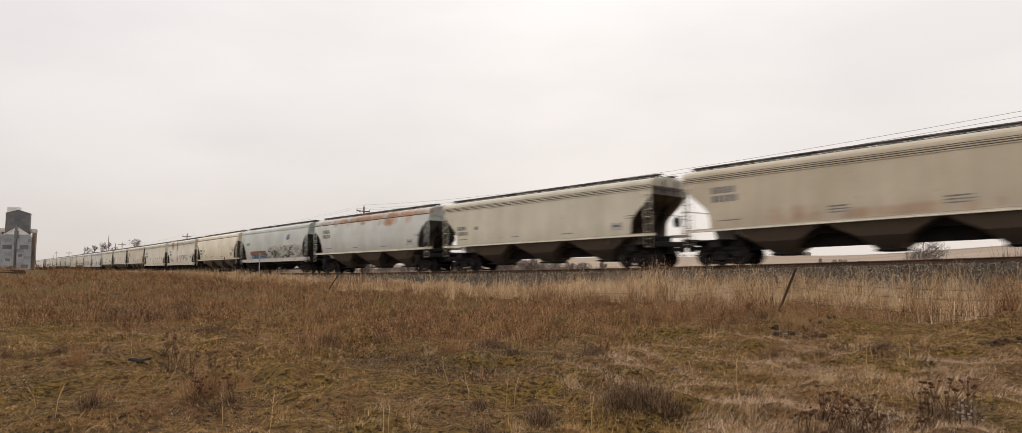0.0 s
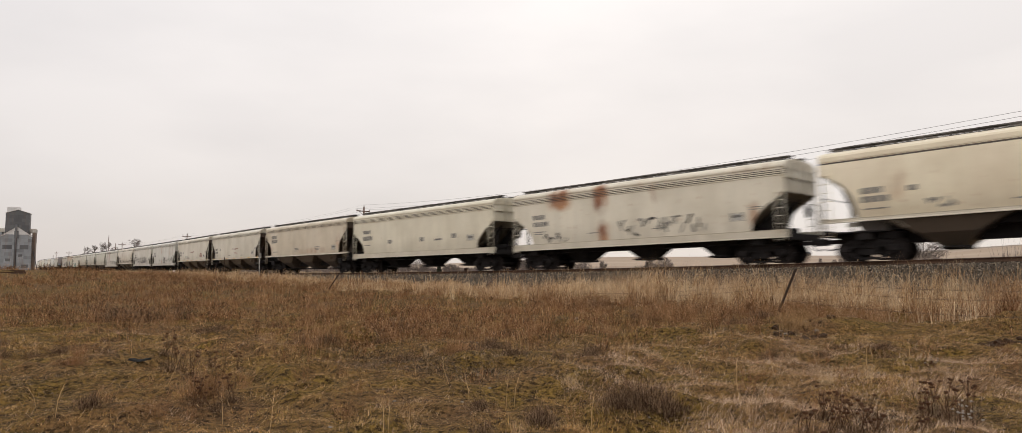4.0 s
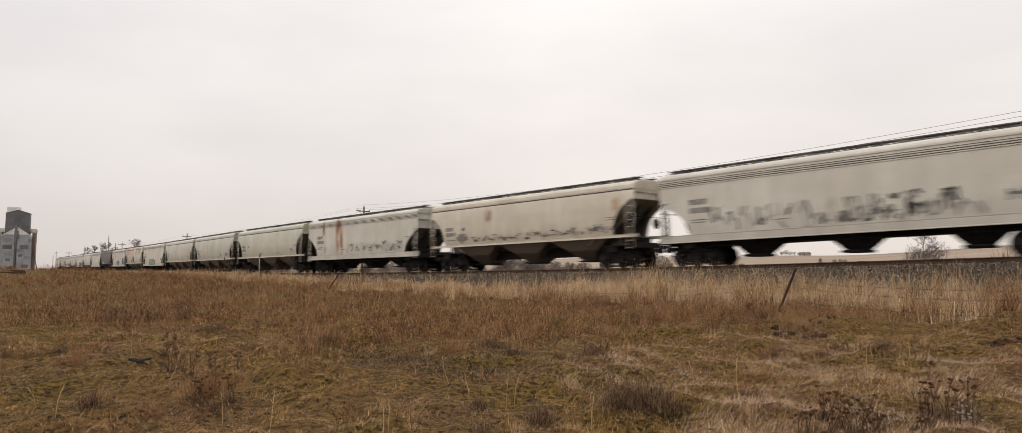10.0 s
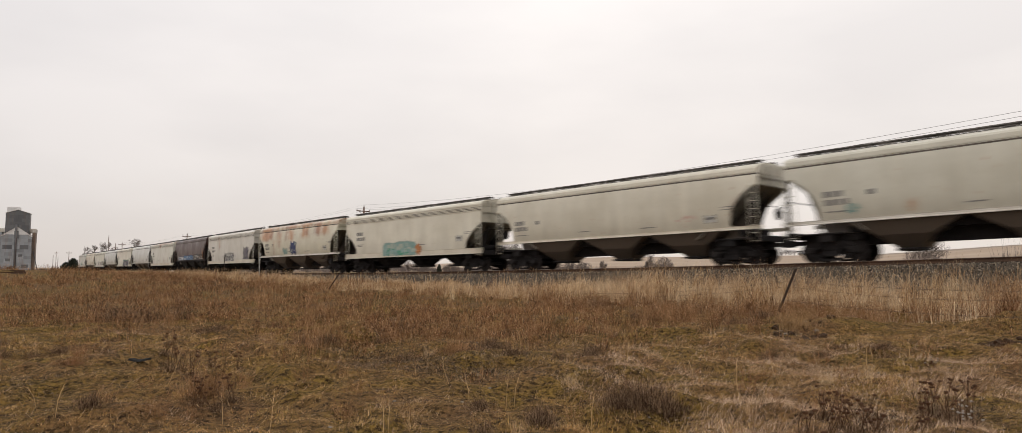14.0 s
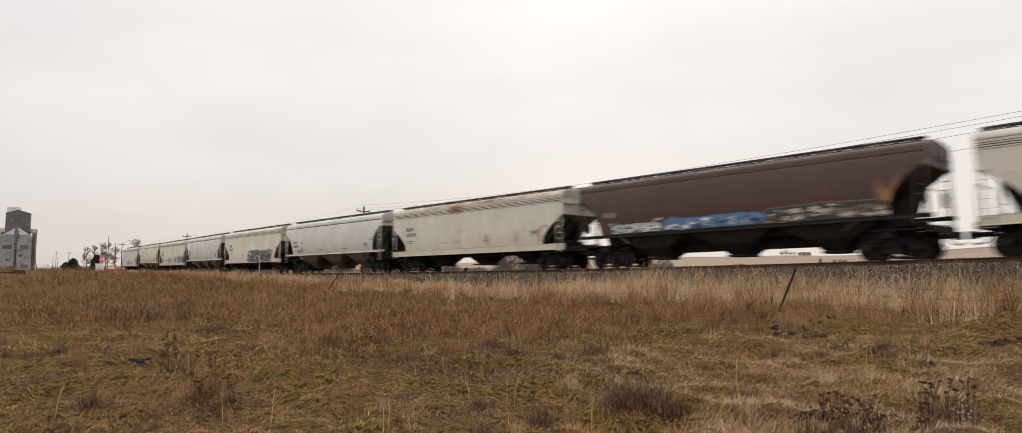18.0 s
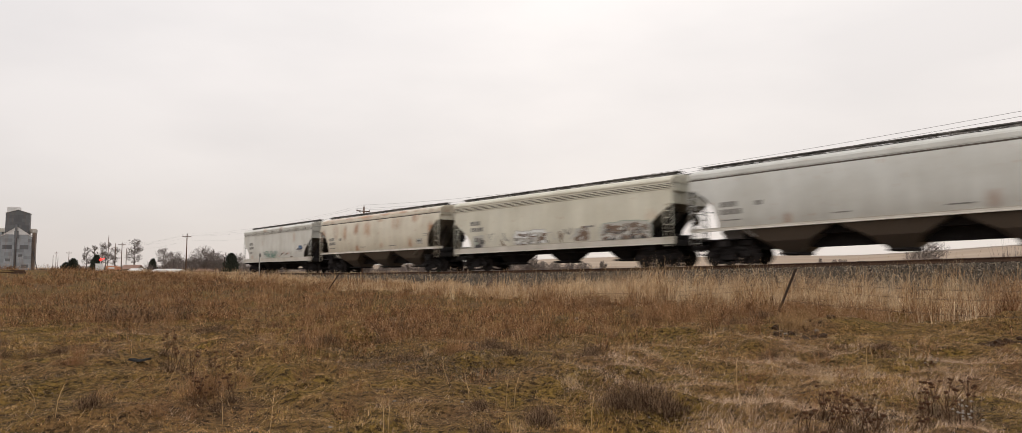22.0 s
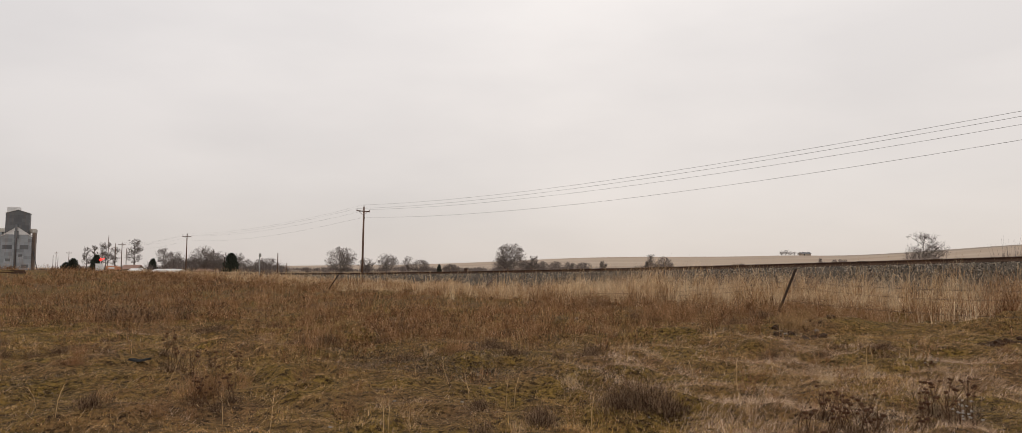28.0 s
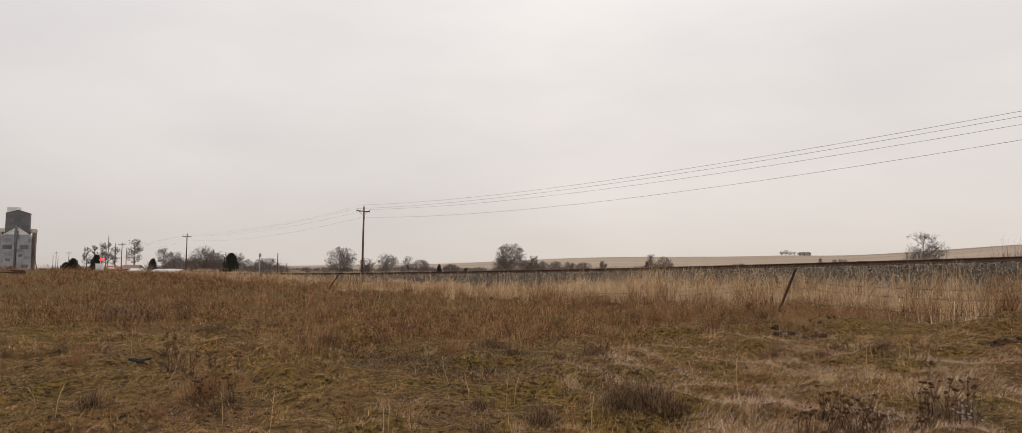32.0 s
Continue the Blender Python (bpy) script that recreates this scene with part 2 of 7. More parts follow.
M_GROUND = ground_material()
M_BALLAST = worn("ballast_gravel", (0.024, 0.0185, 0.0135), (0.105, 0.082, 0.059), 3.0, 26.0, 0.95, bumps=0.9, dist=0.04)
M_STONE = island("ballast_stone", [(0.013, 0.010, 0.008), (0.032, 0.025, 0.0185), (0.06, 0.047, 0.035), (0.108, 0.086, 0.063), (0.21, 0.17, 0.128), (0.42, 0.36, 0.285), (0.025, 0.019, 0.014), (0.29, 0.245, 0.19)], 0.9, stepped=True)
M_RAIL = worn("rusty_rail_steel", (0.045, 0.026, 0.017), (0.10, 0.055, 0.033), 1.5, 30.0, 0.7, 0.3)
M_RAILTOP = worn("worn_rail_head", (0.12, 0.10, 0.09), (0.22, 0.2, 0.18), 2.0, 20.0, 0.42, 0.8, 0.05)
M_TIE = worn("creosoted_timber", (0.030, 0.022, 0.017), (0.085, 0.065, 0.05), 2.0, 22.0, 0.9, stretch=(0.2, 2, 2))

# ---- the ground: one sheet to the horizon ----
def build_ground():
    rad = np.concatenate([np.linspace(0.6, 4.0, 14), np.linspace(4.1, 24, 210), np.geomspace(24.5, 120, 70), np.geomspace(125, 4400, 60)])
    ang = np.concatenate([np.linspace(-60, 60, 481), np.linspace(63, 297, 79)])
    R, A = np.meshgrid(rad, np.radians(ang), indexing="ij")
    X, Y = R * np.sin(A), R * np.cos(A)
    Z = ground_z(X, Y)
    n, k = R.shape
    verts = np.stack([X, Y, Z], -1).reshape(-1, 3)
    verts = np.vstack([verts, [[0, 0, float(ground_z(0, 0))]]])
    i, j = np.meshgrid(np.arange(n - 1), np.arange(k), indexing="ij")
    a, b2 = i * k + j, i * k + (j + 1) % k
    c, d = (i + 1) * k + (j + 1) % k, (i + 1) * k + j
    tris = np.concatenate([np.stack([a, c, b2], -1).reshape(-1, 3), np.stack([a, d, c], -1).reshape(-1, 3)])
    hub = np.stack([np.full(k, n * k), np.arange(k), (np.arange(k) + 1) % k], -1)
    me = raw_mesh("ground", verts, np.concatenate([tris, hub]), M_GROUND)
    for p in me.polygons:
        p.use_smooth = True
    tagged(new("ground", me), "dry mossy winter field running out to tan stubble hills", "ground", kind="structure")


build_ground()

# ---- the railway: embankment, rails, sleepers, stones ----
railway = tagged(new("railway_track"), "single railway track on a dark gravel ballast bank", "railway", kind="structure")


def sweep(name, profile, s_list, mat, label="", closed=False, rough=0.0):
    """A profile of (out, up) pairs drawn along the track."""
    S = np.asarray(s_list, dtype=float)
    P = np.array(profile)
    rows = []
    rng = np.random.RandomState(5)
    for o, u in P:
        x, y, z = track(S, o, u)
        rows.append(np.stack([x, y, z + (rng.uniform(-rough, rough, len(S)) if rough else 0)], -1))
    V = np.stack(rows, 1)
    n, k = V.shape[:2]
    i, j = np.meshgrid(np.arange(n - 1), np.arange(k if closed else k - 1), indexing="ij")
    a, b2 = i * k + j, i * k + (j + 1) % k
    c, d = (i + 1) * k + (j + 1) % k, (i + 1) * k + j
    tris = np.concatenate([np.stack([a, b2, c], -1).reshape(-1, 3), np.stack([a, c, d], -1).reshape(-1, 3)])
    return part(name, raw_mesh(name, V.reshape(-1, 3), tris, mat), None, railway, label)


S_ALL = np.concatenate([np.arange(-900, -80, 6.0), np.arange(-80, 60, 0.5), np.arange(60, 900, 6.0)])
sweep("ballast_bank", [(-6.2, -3.4), (-3.6, -1.75), (-2.6, -1.12), (-1.7, -0.52), (-1.05, -0.24), (-0.4, -0.19), (0.7, -0.18), (1.8, -0.19), (2.5, -0.24), (3.1, -0.52), (5.0, -1.75), (7.6, -3.4)],
      S_ALL, M_BALLAST, "dark grey crushed-stone ballast bank", rough=0.02)
RAIL_FORM = [(-0.07, -0.172), (0.07, -0.172), (0.07, -0.155), (0.012, -0.135), (0.012, -0.045), (0.036, -0.035), (0.036, -0.004), (-0.036, -0.004), (-0.036, -0.035), (-0.012, -0.045), (-0.012, -0.135), (-0.07, -0.155)]
for off in (0.0, 1.435):
    sweep("rail", [(o + off, u) for o, u in RAIL_FORM], S_ALL[::2], M_RAIL, "rust-brown steel rail", closed=True)
    sweep("rail_head", [(o + off, u) for o, u in ((-0.034, -0.003), (0.034, -0.003), (0.034, 0.0), (-0.034, 0.0))], S_ALL[::2], M_RAILTOP, "bright worn running surface", closed=True)


def build_sleepers():
    bm = bmesh.new()
    box(bm, -0.11, 0.11, -1.3, 1.3, -0.09, 0.09, 0.012)
    me = mesh_of("sleeper", bm, M_TIE)
    for i in range(150):
        s = -38 + i * 0.54
        x, y, z = track(s, 0.717, -0.265)
        ob = part("sleeper", me, None, railway)
        ob.matrix_local = pose(float(x), float(y), float(z), 0, 0, -math.degrees(float(np.interp(s, TS, t_head))))


build_sleepers()


def stones(count, s0, s1, seed, big):
    """Loose ballast on the near shoulder."""
    rng = np.random.RandomState(seed)
    s = rng.uniform(s0, s1, count)
    o = -0.35 - 3.9 * rng.rand(count) ** 1.1
    u = np.interp(o, [-6.2, -3.6, -2.6, -1.7, -1.05, -0.4], [-3.4, -1.75, -1.12, -0.52, -0.24, -0.19])
    x, y, z = track(s, o, u)
    size = rng.uniform(0.5, 1.2, count) * big
    octa = np.array([(1, 0, 0), (-1, 0, 0), (0, 1, 0), (0, -1, 0), (0, 0, 1), (0, 0, -1)], dtype=float)
    V = octa[None] * rng.uniform(0.55, 1.2, (count, 6, 3)) + rng.uniform(-0.3, 0.3, (count, 6, 3))
    a = rng.uniform(0, 6.28, count)
    c, sn = np.cos(a), np.sin(a)
    V = np.stack([V[..., 0] * c[:, None] - V[..., 1] * sn[:, None], V[..., 0] * sn[:, None] + V[..., 1] * c[:, None], V[..., 2] * 0.8], -1)
    V = V * size[:, None, None] + np.stack([x, y, z], -1)[:, None]
    f = np.array([(0, 2, 4), (2, 1, 4), (1, 3, 4), (3, 0, 4), (2, 0, 5), (1, 2, 5), (3, 1, 5), (0, 3, 5)])
    T = f[None] + (np.arange(count) * 6)[:, None, None]
    ob = part("loose_ballast", raw_mesh("loose_ballast", V.reshape(-1, 3), T.reshape(-1, 3), M_STONE), None, railway, "loose grey and pale crushed stones")
    ob["kind"] = "stuff"


stones(30000, -10, 34, 1, 0.036)
stones(16000, -55, -8, 2, 0.05)

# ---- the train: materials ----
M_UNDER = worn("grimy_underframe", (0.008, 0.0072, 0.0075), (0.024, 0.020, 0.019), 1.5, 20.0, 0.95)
M_WHEEL = worn("brown_wheel_steel", (0.011, 0.009, 0.009), (0.026, 0.020, 0.018), 4.0, 30.0, 0.9, 0.0)
M_GRATE = worn("dark_walkway_grating", (0.018, 0.016, 0.015), (0.24, 0.22, 0.20), 0.9, 6.0, 0.85, 0.2)
# colour of the eave strips: dirt plus shade between the corrugations
M_EAVE_SHADE = worn("groove_shade_and_dirt", (0.07, 0.06, 0.05), (0.15, 0.13, 0.11), 1.0, 12.0, 0.9)
M_INK = worn("faded_black_stencil", (0.11, 0.106, 0.10), (0.30, 0.285, 0.26), 3.0, 30.0, 0.8)
M_PLATE = worn("white_label_paint", (0.38, 0.37, 0.34), (0.52, 0.5, 0.47), 3.0, 30.0, 0.8)
M_YELLOW = worn("yellow_marker_tape", (0.62, 0.36, 0.05), (0.75, 0.48, 0.09), 3.0, 30.0, 0.6)


def paint(name, base, rust=(), dirt=0.4, seed=0.0, scatter=0.0, top=0.0, gloss=0.0):
    """Weathered wagon paint. rust: (x, z, half width, half height, strength) of stains; scatter: small rust spots; top: rust under the eaves."""
    m, nt, b = material(name, 0.5, spec=0.5)
    oc = node(nt, "ShaderNodeTexCoord").outputs["Object"]
    sep = node(nt, "ShaderNodeSeparateXYZ", {0: oc})
    X, Z = sep.outputs["X"], sep.outputs["Z"]
    streak = noise_tex(nt, 2.2, 5, vec=oc, stretch=(1, 1, 0.12), shift=(seed, 0, seed))
    cloud = noise_tex(nt, 0.55, 4, vec=oc, shift=(seed * 1.7, 0, 0))
    fine = noise_tex(nt, 14, 5, vec=oc, stretch=(1, 1, 0.4))
    dark = tuple(c * k for c, k in zip(base, (0.66, 0.62, 0.55)))
    pale = tuple(min(0.8, c * 1.12) for c in base)
    col = mix(nt, span(nt, streak, 0.35, 0.68), rgb(pale), rgb(base))
    col = mix(nt, math_node(nt, "MULTIPLY", span(nt, cloud, 0.38, 0.66), dirt), col, rgb(dark))
    col = mix(nt, math_node(nt, "MULTIPLY", span(nt, fine, 0.5, 0.75), 0.2), col, rgb(dark))
    grime = math_node(nt, "MULTIPLY", span(nt, math_node(nt, "ADD", Z, math_node(nt, "MULTIPLY", streak, -1.2)), 1.9, 0.7), 0.5 * dirt + 0.1)
    col = mix(nt, grime, col, (0.16, 0.125, 0.095, 1))
    mask = None
    ragged = noise_tex(nt, 1.7, 6, vec=oc, stretch=(1, 1, 0.35), shift=(seed * 3.1, 0, 0), rough=0.65)
    for x, z, w, h, k in rust:
        ax = span(nt, math_node(nt, "ABSOLUTE", math_node(nt, "SUBTRACT", X, x)), w * 0.3, w * 1.5, 1, 0)
        az = span(nt, math_node(nt, "ABSOLUTE", math_node(nt, "SUBTRACT", Z, z)), h * 0.5, h * 1.4, 1, 0)
        one = math_node(nt, "MULTIPLY", math_node(nt, "MULTIPLY", ax, az), k)
        mask = one if mask is None else math_node(nt, "MAXIMUM", mask, one)
    if top:
        one = math_node(nt, "MULTIPLY", span(nt, Z, 3.75, 4.15), math_node(nt, "MULTIPLY", span(nt, noise_tex(nt, 0.9, 3, vec=oc, shift=(seed, 0, 0)), 0.42, 0.6), top))
        mask = one if mask is None else math_node(nt, "MAXIMUM", mask, one)
    if mask is not None:
        mask = span(nt, math_node(nt, "MULTIPLY", mask, span(nt, ragged, 0.3, 0.62)), 0.12, 0.75)
        tone = mix(nt, span(nt, noise_tex(nt, 0.8, 4, vec=oc, shift=(seed * 1.3, 2, 0)), 0.36, 0.6), (0.20, 0.066, 0.022, 1), mix(nt, fine, (0.34, 0.13, 0.045, 1), (0.52, 0.30, 0.145, 1)))
        col = mix(nt, mask, col, tone)
    if scatter:
        spots = span(nt, noise_tex(nt, 3.3, 5, vec=oc, shift=(seed * 2.3, 1, 0)), 0.66 - 0.08 * scatter, 0.78)
        col = mix(nt, math_node(nt, "MULTIPLY", spots, 0.8), col, (0.36, 0.16, 0.07, 1))
    nt.links.new(col, b.inputs["Base Color"])
    nt.links.new(span(nt, cloud, 0.3, 0.7, 0.30, 0.55), b.inputs["Roughness"])
    bump(nt, b, cloud, 0.15, 0.02)
    b.inputs["Coat Weight"].default_value = gloss
    b.inputs["Coat Roughness"].default_value = 0.4
    return m


def spray(name, c, alt):
    return worn("spray_paint_" + name, c, alt, 2.5, 12.0, 0.6)


M_SPRAY = {
    "black": spray("black", (0.034, 0.031, 0.030), (0.075, 0.07, 0.066)), "grey": spray("grey", (0.18, 0.168, 0.15), (0.27, 0.255, 0.23)),
    "silver": spray("silver", (0.37, 0.352, 0.315), (0.49, 0.47, 0.425)), "white": spray("white", (0.62, 0.62, 0.6), (0.72, 0.72, 0.7)),
    "teal": spray("teal", (0.15, 0.26, 0.235), (0.24, 0.33, 0.30)), "green": spray("green", (0.04, 0.20, 0.12), (0.07, 0.27, 0.17)),
    "sage": spray("sage", (0.27, 0.32, 0.27), (0.36, 0.38, 0.32)), "purple": spray("purple", (0.09, 0.075, 0.10), (0.16, 0.14, 0.17)),
    "blue": spray("blue", (0.075, 0.145, 0.26), (0.14, 0.24, 0.36)), "red": spray("red", (0.18, 0.065, 0.05), (0.25, 0.10, 0.075)),
    "pink": spray("pink", (0.48, 0.33, 0.27), (0.52, 0.38, 0.32)), "brown": spray("brown", (0.13, 0.085, 0.06), (0.2, 0.14, 0.10)),
    "navy": spray("navy", (0.03, 0.04, 0.10), (0.06, 0.07, 0.15)), "rust": spray("rust", (0.33, 0.13, 0.05), (0.45, 0.2, 0.08)),
}

# ---- the train: form ----
FORMS = {             # sill bottom, sill top, curved side, arched ends, ridges under the eaves, side's top, half the body's length, height where the end's cut-away begins
    "ribbed": (1.10, 1.46, False, False, 3, 4.20, 8.40, 3.05), "rounded": (1.56, 1.72, True, True, 0, 4.12, 8.53, 3.50),
    "slant": (1.56, 1.70, False, False, 3, 4.16, 8.38, 3.62), "deep": (1.12, 1.45, True, True, 1, 4.12, 8.50, 3.40),
}


def side_y(form, z):
    if FORMS[form][2]:
        return float(np.interp(z, [1.5, 2.0, 2.6, 3.3, 3.9, 4.3], [1.47, 1.555, 1.60, 1.60, 1.545, 1.43]))
    return 1.585


def side_end(form, z):
    """Half the length of the side sheet at height z: the lower corners are cut away."""
    low, half, knee, cut = FORMS[form][1], FORMS[form][6], FORMS[form][7], 1.42
    if z >= knee:
        return half
    if form == "ribbed":
        return half - float(np.interp(z, [1.46, 1.9, 2.3, 2.7, 3.05], [1.62, 1.52, 1.16, 0.64, 0.0]))
    if form == "slant":
        return half - float(np.interp(z, [1.7, 2.35, 2.6, 3.62], [1.36, 1.32, 1.16, 0.0]))
    f = (knee - z) / (knee - low)
    return half - cut * ((1 - (1 - f) ** 2.2) ** 0.62 if FORMS[form][3] else f)


MESHES = {}


def cached(key, build, mats):
    if key not in MESHES:
        bm = bmesh.new()
        build(bm)
        MESHES[key] = mesh_of(key.split("|")[0], bm, mats)
    return MESHES[key]


def side_panel(form, sign):
    bm = bmesh.new()
    low, top = FORMS[form][1] - 0.04, FORMS[form][5]
    knee = FORMS[form][7] + 0.05
    zs = sorted(set([low, top, knee] + list(np.linspace(low, knee, 11)) + list(np.linspace(knee, top, 5))))
    rows = []
    for z in zs:
        e, y = side_end(form, max(z, FORMS[form][1])), side_y(form, z)
        rows.append([[bm.verts.new((x, sign * (y - t), z)) for x in np.linspace(-e, e, 9)] for t in (0.0, 0.03)])
    fs, sheet = [], []
    for r0, r1 in zip(rows, rows[1:]):
        for t in (0, 1):
            for k in range(8):
                sheet.append(bm.faces.new((r0[t][k], r0[t][k + 1], r1[t][k + 1], r1[t][k])))
        for k in (0, 8):
            fs.append(bm.faces.new((r0[0][k], r1[0][k], r1[1][k], r0[1][k])))
    for r in (rows[0], rows[-1]):
        for k in range(8):
            fs.append(bm.faces.new((r[0][k], r[0][k + 1], r[1][k + 1], r[1][k])))
    bmesh.ops.recalc_face_normals(bm, faces=fs + sheet)
    if FORMS[form][2]:
        for f in sheet:
            f.smooth = True
        rims = {e for f in fs for e in f.edges} & {e for f in sheet for e in f.edges}
        bmesh.ops.split_edges(bm, edges=list(rims))
    return bm


def roof_form(form):
    top = FORMS[form][5]
    w = side_y(form, top)
    half = [(0, 4.58), (0.5, 4.57), (1.0, 4.53), (w - 0.2, 4.45), (w - 0.05, 4.37), (w + 0.02, 4.28), (w + 0.035, top + 0.03), (w + 0.035, top - 0.03), (w - 0.06, top - 0.03)]
    prof = [(-y, z) for y, z in half[::-1]] + half[1:]
    return prof


def end_panel(bm, sign, form):
    top, half, knee, w = FORMS[form][5], FORMS[form][6], FORMS[form][7], side_y(form, 3.8) - 0.035
    prism_y(bm, [(-w, knee + 0.02), (w, knee + 0.02), (w, top), (w * 0.6, 4.47), (-w * 0.6, 4.47), (-w, top)], sign * (half - 0.06), sign * (half - 0.02))
    x0, x1 = sorted((sign * (half - 0.02), sign * (half + 0.06)))
    for y in (-0.55, 0.55):
        box(bm, x0, x1, y - 0.05, y + 0.05, knee + 0.04, 4.4)
    for z in (knee + 0.05, (knee + top) / 2 + 0.1):      # stiffeners across the end sheet
        box(bm, x0, x1, -w + 0.05, w - 0.05, z - 0.03, z + 0.03)


def prism_y(bm, outline, x0, x1, mi=0):
    a = [bm.verts.new((x0, y, z)) for y, z in outline]
    b = [bm.verts.new((x1, y, z)) for y, z in outline]
    n = len(a)
    fs = [bm.faces.new(a), bm.faces.new(b[::-1])] + [bm.faces.new((a[(i + 1) % n], a[i], b[i], b[(i + 1) % n])) for i in range(n)]
    bmesh.ops.recalc_face_normals(bm, faces=fs)


def slope_sheet(bm, sign, form):
    w = side_y(form, 2.2) - 0.06
    half, knee = FORMS[form][6], FORMS[form][7]
    prism(bm, [(sign * (half - 0.03), knee + 0.07), (sign * (half - 0.06), knee + 0.11), (sign * 5.4, 1.25), (sign * 5.4, 1.2)], -w, w)
    for y in (-0.9, 0.0, 0.9):
        prism(bm, [(sign * (half - 0.06), knee + 0.03), (sign * (half - 0.2), knee + 0.03), (sign * 6.05, 1.55), (sign * 6.2, 1.45)], y - 0.04, y + 0.04)


def hopper(bm, form):
    z0 = FORMS[form][0] + 0.05
    w = side_y(form, z0 + 0.2) - 0.05
    if FORMS[form][0] < 1.3:
        rings = [(1.2, w * 0.85, z0), (0.78, 0.9, z0 - 0.22), (0.36, 0.5, 0.48)]
    else:
        rings = [(2.15, w, z0), (1.0, w - 0.35, z0 - 0.62), (0.45, 0.55, 0.48)]
    rows = [[bm.verts.new((sx * x, sy * y, z)) for sx, sy in ((-1, -1), (1, -1), (1, 1), (-1, 1))] for x, y, z in rings]
    fs = [bm.faces.new(rows[0][::-1]), bm.faces.new(rows[2])]
    for r0, r1 in zip(rows, rows[1:]):
        fs += [bm.faces.new((r0[k], r0[(k + 1) % 4], r1[(k + 1) % 4], r1[k])) for k in range(4)]
    bmesh.ops.recalc_face_normals(bm, faces=fs)


def outlet_gate(bm):
    box(bm, -0.46, 0.46, -0.6, 0.6, 0.36, 0.48, 0.02)
    box(bm, -0.38, 0.38, -0.95, -0.6, 0.38, 0.44)
    tube(bm, [(-0.3, -0.98, 0.42), (0.3, -0.98, 0.42)], 0.035, 6)


def ladder(bm, x, y, z0, z1):
    for dx in (-0.21, 0.21):
        tube(bm, [(x + dx, y, z0), (x + dx, y, z1)], 0.022, 5)
    n = int((z1 - z0) / 0.36)
    for i in range(n + 1):
        z = z0 + 0.08 + i * (z1 - z0 - 0.16) / n
        tube(bm, [(x - 0.21, y, z), (x + 0.21, y, z)], 0.016, 4)


def platform(bm, sign):
    x0, x1 = sorted((sign * 6.35, sign * 8.56))
    box(bm, x0, x1, -1.5, 1.5, 1.13, 1.18)
    x0, x1 = sorted((sign * 8.42, sign * 8.58))
    box(bm, x0, x1, -1.55, 1.55, 1.0, 1.28, 0.02)
    for y in (-1.45, 1.45):
        tube(bm, [(sign * 8.5, y, 1.26), (sign * 8.5, y, 2.62)], 0.016, 5)
    tube(bm, [(sign * 8.5, -1.45, 2.62), (sign * 8.5, 1.45, 2.62)], 0.018, 5)


def end_post(bm, sign, form):
    """The corner posts under the end of the roof, and the webs that carry the slope sheet."""
    half, knee = FORMS[form][6], FORMS[form][7]
    x = sign * (half - 0.12)
    for y in (-0.62, 0.62):
        prism(bm, [(sign * (half - 0.3), knee), (sign * 7.3, 1.18), (sign * 5.9, 1.18)], y * 0.85 - 0.03, y * 0.85 + 0.03)
    for y in (-1.5, 1.5):
        tube(bm, [(x, y, 1.2), (x, y, knee + 0.06)], 0.035, 6)


def coupler(bm, sign):
    x0, x1 = sorted((sign * 8.3, sign * 8.95))
    box(bm, x0, x1, -0.1, 0.1, 0.78, 0.96, 0.02)
    x0, x1 = sorted((sign * 8.85, sign * 9.17))
    box(bm, x0, x1, -0.19, 0.15, 0.72, 1.02, 0.05)
    tube(bm, [(sign * 8.45, 0.35, 0.9), (sign * 8.7, 0.38, 0.6), (sign * 9.0, 0.25, 0.52), (sign * 9.14, 0.1, 0.6)], 0.03, 5)


def side_frame(bm, sign):
    y0, y1 = sorted((sign * 0.92, sign * 1.06))
    prism(bm, [(-1.12, 0.40), (-1.12, 0.62), (-0.7, 0.72), (0.7, 0.72), (1.12, 0.62), (1.12, 0.40), (0.78, 0.40), (0.62, 0.55), (0.34, 0.58), (0.34, 0.25), (-0.34, 0.25), (-0.34, 0.58), (-0.62, 0.55), (-0.78, 0.40)], y0, y1)
    prism(bm, [(-1.0, 0.6), (-0.6, 0.86), (0.6, 0.86), (1.0, 0.6)], y0, y1)
    prism(bm, [(-0.95, 0.36), (-0.78, 0.36), (-0.34, 0.14), (0.34, 0.14), (0.78, 0.36), (0.95, 0.36), (0.42, 0.04 + 0.02), (-0.42, 0.06)], y0, y1)
    for x in (-0.889, 0.889):
        box(bm, x - 0.15, x + 0.15, sign * 1.0 - 0.11, sign * 1.0 + 0.11, 0.36, 0.62, 0.03)
    for x in (-0.2, 0.0, 0.2):
        tube(bm, [(x, sign * 0.99, 0.24), (x, sign * 0.99, 0.5)], 0.075, 7)


def bolster(bm):
    box(bm, -0.2, 0.2, -1.12, 1.12, 0.48, 0.74, 0.03)
    box(bm, -0.62, 0.62, -0.6, 0.6, 0.35, 0.86, 0.04)
    tube(bm, [(0, 0, 0.7), (0, 0, 0.82)], 0.2, 10)
    for x in (-0.5, 0.5):
        box(bm, x - 0.04, x + 0.04, -0.85, 0.85, 0.3, 0.38)


